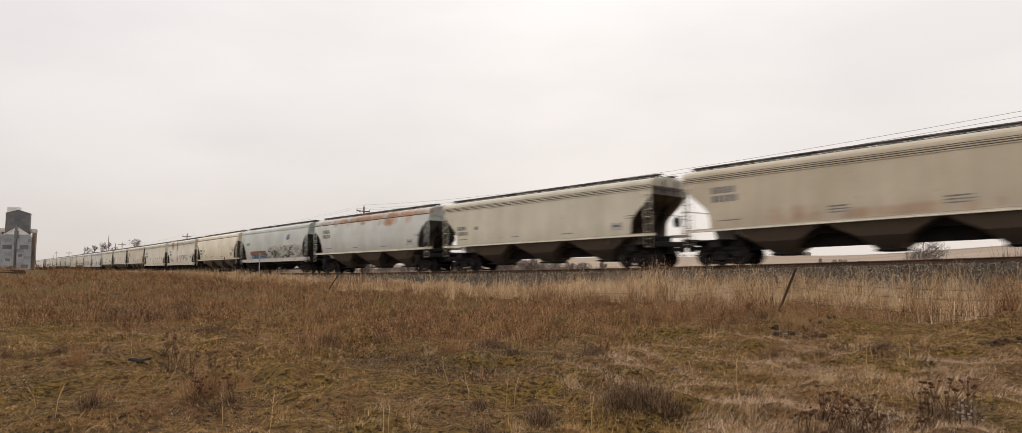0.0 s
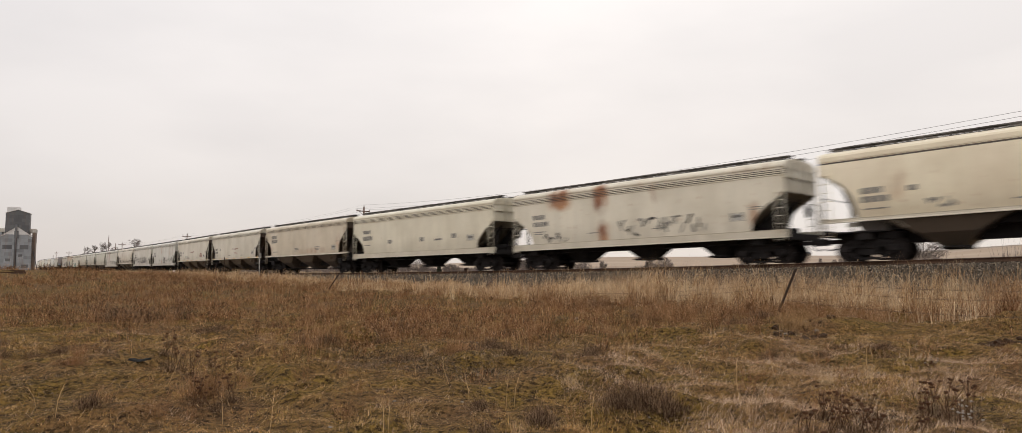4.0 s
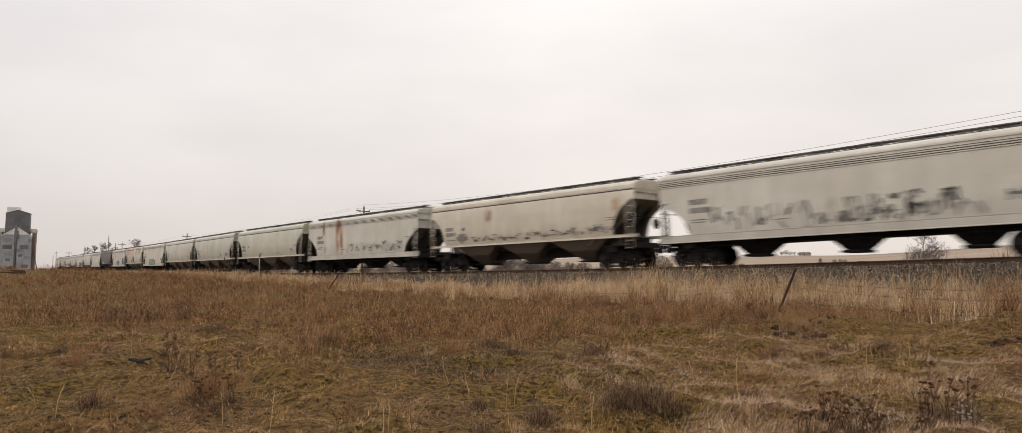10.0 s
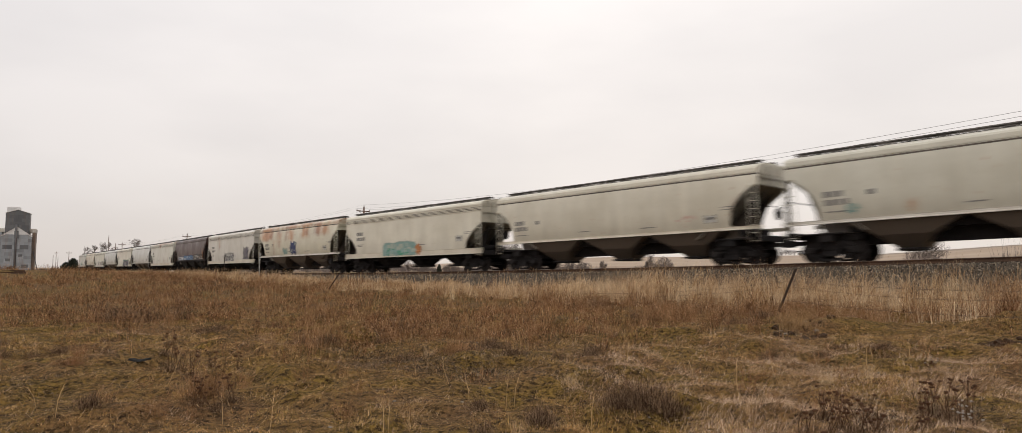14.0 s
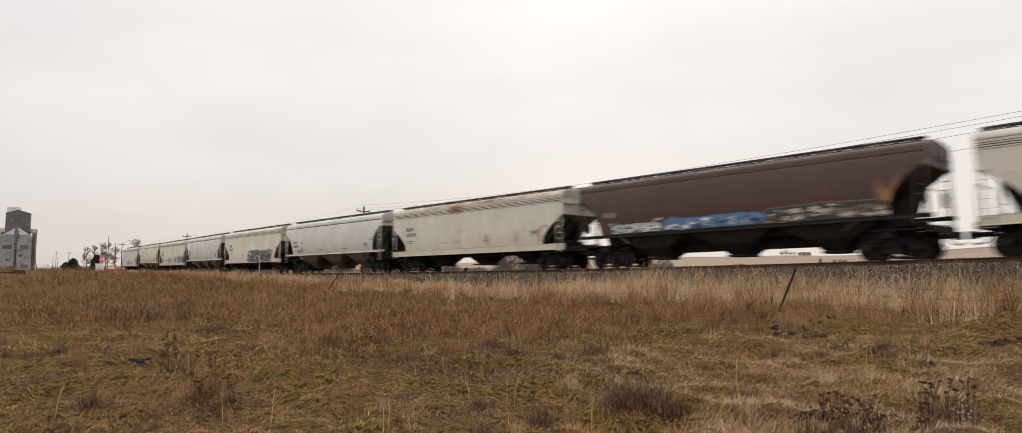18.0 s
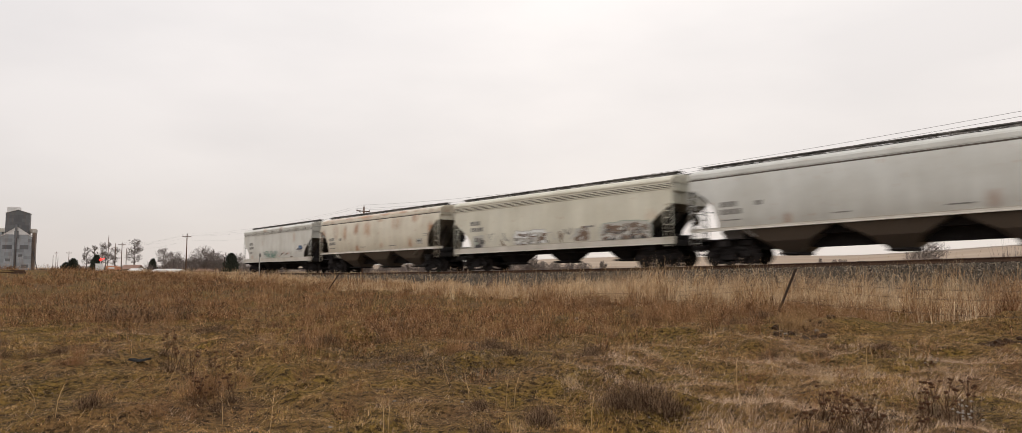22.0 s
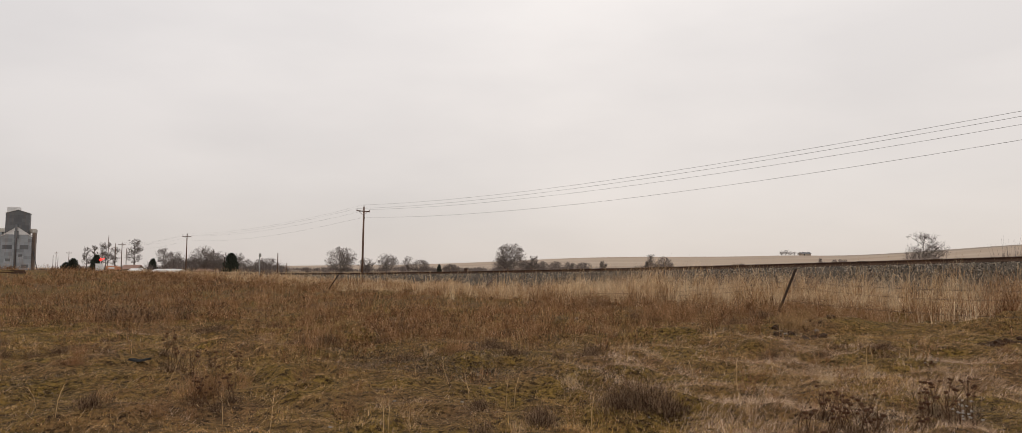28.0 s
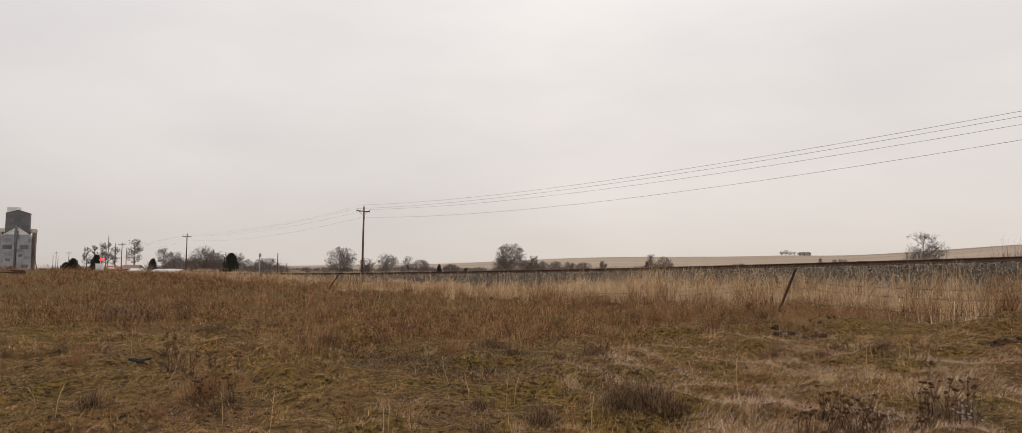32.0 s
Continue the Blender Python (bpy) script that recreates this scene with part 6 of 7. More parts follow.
# lone pale stalks
for i, (px, py, h, lean) in enumerate([(spot.uniform(0, 1560), spot.uniform(535, 690), spot.uniform(0.18, 0.42), spot.uniform(-28, 28)) for _ in range(16)] + [(262, 590, 0.5, 20), (745, 545, 0.42, 2), (1130, 625, 0.45, 4), (960, 560, 0.4, -20), (416, 690, 0.5, 10), (1330, 560, 0.3, 3), (592, 660, 0.4, -6), (690, 590, 0.35, 14), (905, 640, 0.36, -9), (505, 560, 0.45, 18), (1060, 600, 0.3, -12), (60, 560, 0.35, 8)]):
    x, y = plan(px, py)
    bm = bmesh.new()
    tube(bm, [(0, 0, -0.02), (0.02, 0, h * 0.5), (0.0, 0.01, h)], [0.0026, 0.002, 0.0012], 5)
    for j in range(7):
        a = j * 2.4
        z = h * (0.5 + 0.07 * j)
        tube(bm, [(0.01, 0, z), (0.04 * math.cos(a), 0.04 * math.sin(a), z + 0.05)], [0.0014, 0.0008], 4)
    ob = tagged(new("dry_stalk", mesh_of("dry_stalk", bm, M_STRAW)), "single pale dry weed stalk standing in the turf", "weed", "dry stalks in the field")
    ob.matrix_world = pose(x, y, float(ground_z(x, y)), 0, lean, i * 70)


# ---- bare trees and shrubs ----
def bare_tree(seed, h, w, bush, thick=1.0):
    """Trunk and limbs in one mesh, twigs of the crown in another. bush: 0 a clear trunk, 1 many stems from the ground."""
    rng = np.random.RandomState(seed)
    unit = lambda v: v / np.maximum(np.linalg.norm(v, axis=1), 1e-6)[:, None]
    wood = bmesh.new()
    count = 1 if bush < 0.4 else 3 + int(4 * bush)
    low = 0.30 * (1 - bush)                    # where the crown begins, as a share of the height
    mid, half = h * (0.56 + 0.16 * low), h * (0.46 - 0.16 * low)
    lump = rng.uniform(0, 6.28, 4)

    def inside(p):
        """How far out in the uneven egg of the crown: 1 on its skin."""
        a = np.arctan2(p[:, 1], p[:, 0])
        rad = w * 0.56 * (1 + 0.14 * np.sin(2 * a + lump[0]) + 0.12 * np.sin(3 * a + lump[1] + p[:, 2] / h * 5))
        zz = (p[:, 2] - mid) / (half * (1 + 0.07 * np.sin(3 * a + lump[2])))
        return np.sqrt((p[:, 0] ** 2 + p[:, 1] ** 2) / rad ** 2 + zz ** 2)

    starts, ways, lens = [], [], []
    for i in range(count):
        a = rng.uniform(0, 6.28)
        out = (0.05 if count == 1 else rng.uniform(0.15, 0.8)) * w * 0.5
        top = h * (0.8 if count == 1 else rng.uniform(0.5, 0.8))
        pts = [np.array([np.cos(a) * out * f ** 0.9, np.sin(a) * out * f ** 0.9, top * f - 0.15 * (f == 0)]) + rng.normal(0, 0.012 * h, 3) * np.array([1, 1, 0]) * (f > 0) for f in (0, 0.3, 0.6, 1.0)]
        r = 0.017 * h * thick / (1 if count == 1 else 1.6)
        tube(wood, pts, [r, r * 0.75, r * 0.5, r * 0.15], 6, caps=False)
        m = 32 if count == 1 else 13 if bush < 0.85 else 8
        f = rng.uniform(max(low, 0.08), 1.0, m) * 3
        k = np.minimum(f.astype(int), 2)
        P = np.array(pts)
        starts.append(P[k] * (1 - f + k)[:, None] + P[k + 1] * (f - k)[:, None])
        az = rng.uniform(0, 6.28, m)
        up = rng.uniform(0.1, 1.1, m) + 0.5 * (f > 2.4)
        ways.append(unit(np.stack([np.cos(az), np.sin(az), up], -1)))
        lens.append(np.full(m, 0.62 * w) * rng.uniform(0.5, 1.0, m))
    p, v, ln = np.concatenate(starts), np.concatenate(ways), np.concatenate(lens)
    tw = 0.019 * (0.5 + h / 8) * thick
    parts = []
    for level, (kids, shrink) in enumerate(((7, 0.6), (7 - 2 * (bush > 0.4), 0.6), (5 - (bush > 0.4), 0.65), (0, 0))):
        for _ in range(3):                       # draw in what would reach past the crown
            far = inside(p + v * ln[:, None]) > 1.0
            ln = np.where(far, ln * 0.72, ln)
        ok = (inside(p + v * ln[:, None]) < 1.06) & (p[:, 2] + v[:, 2] * ln > 0.02 * h)
        p, v, ln = p[ok], v[ok], ln[ok]
        n = len(p)
        az = np.arctan2(v[:, 1], v[:, 0])
        flat = np.hypot(v[:, 0], v[:, 1])
        wd = np.full(n, tw * (3.0, 1.7, 0.95, 0.6)[level])
        side = np.cross(v, unit(rng.normal(0, 1, (n, 3))))
        side = unit(side) * (wd / 2)[:, None]
        bow = rng.normal(0, 0.07, (n, 3)) * ln[:, None]
        if level < 3:
            c = p + v * (ln * 0.55)[:, None] + bow
            V = np.stack([p - side, p + side, c - side * 0.7, c + side * 0.7, p + v * ln[:, None]], 1).reshape(-1, 3)
            T = (np.array([(0, 1, 3), (0, 3, 2), (2, 3, 4)])[None] + (np.arange(n) * 5)[:, None, None]).reshape(-1, 3)
        else:
            V = np.stack([p - side, p + side, p + v * ln[:, None]], 1).reshape(-1, 3)
            T = np.arange(n * 3).reshape(-1, 3)
        parts.append((V, T))
        if kids:
            i = np.repeat(np.arange(n), kids)
            f = rng.uniform(0.25, 1.0, len(i))
            p = p[i] + v[i] * (ln[i] * f)[:, None]
            v = unit(v[i] * 0.8 + unit(rng.normal(0, 1, (len(i), 3))) * 0.95 + np.array([0, 0, 0.22]))
            ln = ln[i] * shrink * rng.uniform(0.5, 1.1, len(i))
    V, T = join_parts(parts)
    return mesh_of("trunk", wood, M_BARK), raw_mesh("crown", V, T, M_TWIG)


def conifer(seed, h, w):
    """A dense dark evergreen with a blunt, uneven top."""
    rng = np.random.RandomState(seed)
    wood = bmesh.new()
    tube(wood, [(0, 0, -0.2), (0, 0, h * 0.9)], [0.03 * h, 0.006 * h], 7)
    n = 5200
    f = rng.rand(n)
    a = rng.uniform(0, 6.28, n)
    egg = np.sqrt(np.maximum(0.02, 1 - ((f - 0.24) / 0.76) ** 2)) * (1 - 0.3 * f) * (0.86 + 0.12 * np.sin(3 * a + seed) + 0.12 * np.sin(f * 17 + 2 * a))
    r = w * 0.5 * egg * rng.rand(n) ** 0.5
    z = h * (0.03 + 0.92 * f)
    base = np.stack([np.cos(a) * r, np.sin(a) * r, z], -1)
    VT = blades(base, rng.uniform(0.06, 0.15, n) * h, np.full(n, 0.022 * h), rng.uniform(0.4, 0.95, n), a + rng.normal(0, 0.8, n), np.full(n, 0.1), rng)
    return mesh_of("trunk", wood, M_BARK), raw_mesh("crown", *VT, M_NEEDLE)


def place_tree(meshes, x, y, label, turn=0.0, name="bare_tree", cat="tree"):
    t = tagged(new(name), label, cat, "trees beyond the track")
    t.matrix_world = pose(x, y, float(ground_z(x, y)) - 0.05, 0, 0, turn)
    part("trunk", meshes[0], None, t)
    part("crown", meshes[1], None, t)
    return t


def at(px, d):
    """A place d metres deep, in the direction that shows at px across a picture 1568 wide."""
    return (px - 784) / 907.0 * d, d * 1.19


TREES = [  # direction, depth, height, width, bushiness, thickness
    (135, 240, 10.5, 3.7, 0, 1.35), (146, 245, 11.5, 3.5, 0, 1.35), (163, 235, 12.7, 4.9, 0, 1.35), (178, 250, 10.6, 4.1, 0.2, 1.35), (207, 230, 12.9, 5.8, 0, 1.49),
    (255, 200, 8.3, 6.2, 0.2, 1.35), (273, 205, 7.4, 5.0, 0.5, 1.22), (298, 195, 6.2, 5.2, 0.9, 1.49), (313, 185, 8.6, 6.5, 0.5, 1.22), (331, 182, 7.3, 4.8, 0.6, 1.22),
    (345, 195, 6.7, 4.7, 0.8, 1.22), (366, 185, 6.2, 4.1, 0.6, 1.22), (382, 165, 3.9, 3.3, 1, 1), (411, 150, 4.0, 6.6, 1.0, 1), (398, 155, 3.4, 3.4, 1, 1),
    (523, 96, 4.8, 5.2, 0.75, 1.0), (563, 100, 3.2, 2.9, 1, 1.3), (595, 105, 4.1, 3.7, 0.5, 0.95), (626, 110, 3.8, 2.3, 0.2, 1.0), (645, 112, 3.0, 4.2, 1, 1.0),
    (692, 125, 2.3, 3.3, 1, 1.3), (784, 92, 5.2, 5.0, 0.6, 1.15), (770, 95, 3.2, 3.6, 1, 1.1), (818, 98, 4.3, 1.9, 0.4, 1.17), (806, 99, 2.8, 3.1, 1, 1.3),
    (830, 110, 2.7, 3.2, 1, 1.3), (850, 120, 2.8, 3.2, 1, 1.3), (872, 122, 2.7, 3.0, 1, 1.3), (895, 125, 2.6, 3.6, 1, 1.3), (925, 120, 2.9, 2.0, 0.4, 1.17),
    (998, 62, 2.9, 1.4, 0, 1.04), (1018, 62, 2.6, 2.4, 0.8, 0.91), (1005, 64, 1.9, 3.6, 1.0, 1.04), (985, 70, 1.8, 2.4, 1.0, 1.04), (1132, 130, 2.4, 3.4, 0.7, 0.9),
    (1416, 60, 5.2, 3.9, 0.3, 0.75), (1412, 61, 4.2, 3.2, 0.9, 0.8), (1398, 63, 2.4, 2.4, 1.0, 1), (1432, 62, 2.6, 2.2, 1.0, 0.9), (1466, 62, 2.6, 2.4, 0.4, 0.9),
    (1290, 210, 4.4, 5, 0.6, 1.35), (1258, 300, 6, 4, 0.2, 1.35),
]
for i, (px, d, h, wd, bush, thick) in enumerate(TREES):
    x, y = at(px, d)
    big = h > 4
    place_tree(bare_tree(200 + i, h, wd, bush, thick), x, y, "leafless grey-brown tree with fine bare twigs" if big else "leafless grey-brown shrub beside the railway",
               i * 40.0, "bare_tree" if big else "bare_shrub", "tree" if big else "shrub")
for i, (px, d, h, w) in enumerate(((356, 175, 5.7, 5.2), (114, 230, 5.0, 5.6), (103, 232, 3.5, 4.6), (150, 228, 6.3, 5.3), (236, 198, 4.4, 3.3), (674, 122, 2.1, 1.1))):
    x, y = at(px, d)
    place_tree(conifer(300 + i, h, w), x, y, "dark green conifer among bare trees", i * 30.0, "conifer")
# thin upright saplings just beyond the rails
for i, (px, d, h) in enumerate(((1530, 33, 3.0), (1541, 32, 3.5), (1552, 34, 3.4), (1562, 31, 3.6), (1574, 31, 3.2))):
    rng = np.random.RandomState(330 + i)
    x, y = at(px, d)
    n = 14
    VT = blades(np.stack([rng.normal(0, 0.16, n), rng.normal(0, 0.16, n), np.full(n, -0.05)], -1), h * rng.uniform(0.6, 1.0, n), np.full(n, 0.034), rng.uniform(0.03, 0.22, n), rng.uniform(0, 6.28, n), np.full(n, 0.2), rng)
    t = tagged(new("bare_sapling"), "thin upright leafless sapling stems by the rails", "sapling", "saplings by the rails")
    t.matrix_world = pose(x, y, float(ground_z(x, y)))
    part("stem_clump", raw_mesh("stem_clump", *VT, M_TWIG), None, t)


# low scrub behind the tree rows
def far_scrub():
    rng = np.random.RandomState(350)
    parts = []
    for px, d, h, w in [(rng.uniform(228, 440), rng.uniform(185, 240), rng.uniform(2.2, 4.6), 8) for _ in range(46)] + [(rng.uniform(100, 215), rng.uniform(235, 270), rng.uniform(2.2, 4.2), 8) for _ in range(24)] + [(rng.uniform(430, 760), rng.uniform(150, 330), rng.uniform(1.6, 3.4), 7) for _ in range(60)] + [(rng.uniform(256, 350), rng.uniform(188, 215), rng.uniform(5.0, 8.0), 6) for _ in range(34)] + [(rng.uniform(392, 436), rng.uniform(148, 165), rng.uniform(3.0, 4.6), 5) for _ in range(12)] + [(rng.uniform(740, 1000), rng.uniform(110, 150), rng.uniform(1.2, 2.6), 4) for _ in range(34)]:
        x, y = at(px, d)
        n = 240
        a = rng.uniform(0, 6.28, n)
        r = np.abs(rng.normal(0, 0.5, n)) * w * 0.5
        b = np.stack([x + np.cos(a) * r, y + np.sin(a) * r, ground_z(x + np.cos(a) * r, y + np.sin(a) * r) + rng.uniform(0, 0.3, n) * h], -1)
        parts.append(blades(b, h * rng.uniform(0.15, 0.6, n), np.full(n, 0.025 + 0.0003 * d), rng.uniform(0.3, 0.97, n), rng.uniform(0, 6.28, n), rng.uniform(0, 0.5, n), rng))
    stuff("far_scrub", join_parts(parts), M_TWIG, "low grey-brown leafless scrub beyond the railway", "scrub")


far_scrub()


# ---- separate weed clumps and leaf rosettes that stand out in the foreground ----
def weed_clump(seed, h, w, n, mat):
    rng = np.random.RandomState(seed)
    a, r = rng.uniform(0, 6.28, n), np.sqrt(rng.rand(n))
    base = np.stack([np.cos(a) * r * w * 0.3, np.sin(a) * r * w * 0.3, np.full(n, -0.02)], -1)
    ln = h * rng.uniform(0.4, 1.1, n)
    lean = np.clip(0.05 + r * rng.uniform(0.1, 0.7, n), 0, 0.9)
    parts = [blades(base, ln, rng.uniform(0.003, 0.006, n), lean, a, rng.uniform(0, 0.5, n), rng)]
    for _ in range(6):
        f = rng.uniform(0.2, 1.0, n)
        p = base + np.stack([np.cos(a) * lean * f * 0.85, np.sin(a) * lean * f * 0.85, np.sqrt(1 - lean ** 2) * f], -1) * ln[:, None]
        parts.append(slivers(p, h * rng.uniform(0.1, 0.35, n), rng.uniform(0.003, 0.006, n), rng.uniform(0.3, 0.95, n), rng.uniform(0, 6.28, n), rng))
    return raw_mesh("stem_mass", *join_parts(parts), mat)


CLUMPS = [weed_clump(500 + i, 1.0, 1.1, 60 + 12 * i, M_WEED) for i in range(4)] + [weed_clump(520 + i, 1.0, 1.2, 90, M_TALL) for i in range(3)] + [weed_clump(540 + i, 1.0, 1.6, 70, M_STRAW) for i in range(2)]


def set_clump(kind, px, py, h, turn, label, group):
    x, y = plan(px, py)
    ob = tagged(new("weed_clump"), label, "weed", group)
    ob.matrix_world = pose(x, y, float(ground_z(x, y)), 0, 0, turn)
    p = part("stem_mass", CLUMPS[kind], None, ob)
    p.scale = (h, h, h)


place = random.Random(91)
for i in range(34):     # russet clumps over the nearer turf
    px, py = place.uniform(0, 1560), place.uniform(522, 640)
    if 1060 < px < 1500 and py < 560:
        continue
    set_clump(i % 4, px, py, place.uniform(0.14, 0.32), i * 67, "russet clump of dead branching weeds in the turf", "russet weed clumps")
for i in range(26):     # tall russet plants at the edge of the weeds
    px, py = place.uniform(360, 1180), place.uniform(490, 528)
    set_clump(i % 4, px, py, place.uniform(0.34, 0.55), i * 51, "tall russet dead weed standing at the edge of the turf", "tall russet weeds")
for i in range(16):     # pale clumps
    px, py = place.uniform(560, 1540), place.uniform(520, 660)
    set_clump(4 + i % 3, px, py, place.uniform(0.12, 0.24), i * 81, "pale tuft of dead grass standing in the turf", "pale grass tufts")
for i in range(20):     # flat straw near the heap by the fence
    set_clump(7 + i % 2, place.uniform(1180, 1290), place.uniform(492, 512), place.uniform(0.3, 0.5), i * 40, "flattened straw over the dirt heap by the fence", "straw on the heap")
for i, (px, py, h) in enumerate(((300, 618, 0.38), (330, 606, 0.34), (352, 590, 0.3), (440, 560, 0.45), (470, 545, 0.5), (520, 530, 0.5), (130, 560, 0.3), (1095, 500, 0.5), (1130, 505, 0.45), (1160, 498, 0.5), (820, 520, 0.45), (660, 525, 0.45))):
    set_clump(i % 4, px, py, h, i * 33, "reddish dead branching weed standing in the turf", "reddish dead weeds")


for i in range(18):     # tall dark russet weeds before the tan grass
    set_clump(i % 4, place.uniform(1478, 1570), place.uniform(478, 500), place.uniform(0.8, 1.25), i * 59, "tall dark russet weed before the tan grass", "tall russet weeds")
for i in range(64):
    set_clump(i % 4, place.uniform(1190, 1560), place.uniform(480, 499), place.uniform(0.3, 0.62), i * 43, "russet weed at the foot of the tan grass", "tall russet weeds")


for i in range(58):     # the dense russet stand before the tan grass
    px, py = (place.uniform(990, 1185), place.uniform(466, 494)) if i < 40 else (place.uniform(840, 1000), place.uniform(458, 482))
    set_clump(i % 4, px, py, place.uniform(0.4, 0.72), i * 37, "dense reddish-brown dead weed before the tan grass", "tall russet weeds")


# dirt clods on the heaps
M_CLOD = worn("dark_earth_clod", (0.022, 0.012, 0.007), (0.085, 0.048, 0.026), 18, 70, 1.0, bumps=1.0)
for i in range(46):
    px, py = (place.uniform(1180, 1275), place.uniform(500, 520)) if i < 32 else (place.uniform(1500, 1560), place.uniform(518, 532))
    x, y = plan(px, py)
    bm = bmesh.new()
    bmesh.ops.create_icosphere(bm, subdivisions=2, radius=place.uniform(0.035, 0.095))
    for v in bm.verts:
        v.co *= 1 + 0.9 * noise.noise(v.co * 19 + Vector((i, 3, 0)))
        v.co.z *= 0.75
    ob = tagged(new("earth_clod", mesh_of("earth_clod", bm, M_CLOD)), "dark clod of turned earth on a low heap", "clod", "earth clods")
    ob.matrix_world = pose(x, y, float(ground_z(x, y)) + 0.03, 0, 0, i * 47)


# ---- the fence ----
M_POST = worn("rusty_fence_post", (0.022, 0.014, 0.011), (0.06, 0.036, 0.026), 6.0, 40.0, 0.85)
M_STRAND = worn("rusty_fence_wire", (0.07, 0.05, 0.04), (0.13, 0.095, 0.075), 4.0, 30.0, 0.8)


def fence_post(px, d, lean, length, turn=0.0, wood=False):
    x, y = at(px, d)
    p = tagged(new("fence_post"), "leaning rusty steel fence post in tall dry grass" if not wood else "leaning thin wooden fence stake", "fence post", "fence posts")
    p.matrix_world = pose(x, y, float(ground_z(x, y)), 0, lean, turn)
    bm = bmesh.new()
    if wood:
        tube(bm, [(0, 0, -0.2), (0.02, 0, length * 0.5), (0, 0, length)], [0.035, 0.03, 0.022], 7)
        part("stake", bm, M_POLE, p)
    else:
        box(bm, -0.032, 0.032, -0.005, 0.005, -0.2, length, 0.0)
        box(bm, -0.006, 0.006, 0.005, 0.045, -0.2, length, 0.0)
        part("post", bm, M_POST, p)
        for k in range(int(length / 0.075)):
            bm = bmesh.new()
            z = 0.1 + k * 0.075
            box(bm, -0.012, 0.012, -0.014, -0.005, z, z + 0.02)
            part("stud", bm, M_POST, p)
    return p.matrix_world.copy()


POST_A = fence_post(1189, 16.0, 23.5, 1.36)
fence_post(505, 33.0, 34, 0.98)
POST_C = fence_post(729, 30.0, 50, 1.65, wood=True)
POST_D = fence_post(1690, 11.6, 3, 1.35)
for z, sag in ((1.0, 0.10), (0.84, 0.16), (0.45, 0.12)):
    for a, b, drop in ((POST_A, POST_D, sag), (POST_C, POST_A, 0.45)):
        if z < 0.5 and a is POST_C:
            continue
        p, q = a @ Vector((0, -0.02, z)), b @ Vector((0, -0.02, z))
        bm = bmesh.new()
        n = 16
        tube(bm, [p.lerp(q, k / n) - Vector((0, 0, 4 * drop * (k / n) * (1 - k / n))) for k in range(n + 1)], 0.0045, 4)
        for k in range(1, 60):
            c = p.lerp(q, k / 60) - Vector((0, 0, 4 * drop * (k / 60) * (1 - k / 60)))
            tube(bm, [c + Vector((0, 0, -0.018)), c + Vector((0.006, 0, 0.018))], 0.0022, 3)
        tagged(new("fence_wire", mesh_of("fence_wire", bm, M_STRAND)), "slack rusty barbed wire strand of the fence", "wire", "fence wires")

# ---- the grain elevator ----
def sheet(name, c1, c2, rib=3.2, rust=0.0):
    """Corrugated sheet iron with patchy panels."""
    m, nt, b = material(name, 0.55, 0.25)
    oc = node(nt, "ShaderNodeTexCoord").outputs["Object"]
    panel = node(nt, "ShaderNodeTexBrick", {"Vector": node(nt, "ShaderNodeMapping", {"Vector": oc, "Rotation": (radians(90), 0, 0)}).outputs[0], "Color1": (0, 0, 0, 1), "Color2": (1, 1, 1, 1), "Mortar": (0.3, 0.3, 0.3, 1), "Scale": 0.45, "Mortar Size": 0.008, "Brick Width": 1.3, "Row Height": 0.55})
    patch = noise_tex(nt, 0.35, 4, vec=oc)
    f = math_node(nt, "ADD", math_node(nt, "MULTIPLY", panel.outputs["Color"], 0.5), math_node(nt, "MULTIPLY", patch, 0.6))
    col = mix(nt, span(nt, f, 0.15, 0.85), rgb(c1), rgb(c2))
    streak = noise_tex(nt, 1.2, 5, vec=oc, stretch=(1, 1, 0.1))
    col = mix(nt, math_node(nt, "MULTIPLY", span(nt, streak, 0.52, 0.7), rust), col, (0.22, 0.12, 0.07, 1))
    nt.links.new(col, b.inputs["Base Color"])
    wave = node(nt, "ShaderNodeTexWave", {"Vector": oc, "Scale": rib})
    bump(nt, b, wave.outputs[1], 0.3, 0.02)
    return m


M_SHEET = sheet("galvanised_sheet", (0.14, 0.15, 0.165), (0.30, 0.315, 0.33), rust=0.35)
M_SHEET_DARK = sheet("dark_weathered_sheet", (0.075, 0.077, 0.083), (0.13, 0.132, 0.138), rust=0.2)
M_SHEET_PALE = sheet("pale_sheet_iron", (0.50, 0.50, 0.50), (0.62, 0.61, 0.60), rust=0.15)
M_SHEET_BROWN = sheet("brown_weathered_sheet", (0.12, 0.092, 0.078), (0.21, 0.165, 0.14), rust=0.5)
M_ROOF = sheet("pale_roof_iron", (0.36, 0.34, 0.31), (0.47, 0.45, 0.41), rust=0.3)
M_DARK = worn("dark_opening", (0.02, 0.02, 0.02), (0.05, 0.05, 0.05), 2, 10)


def gable(bm, x0, x1, y0, y1, z0, eave, peak):
    prism(bm, [(x0, z0), (x1, z0), (x1, eave), ((x0 + x1) / 2, peak), (x0, eave)], y0, y1)


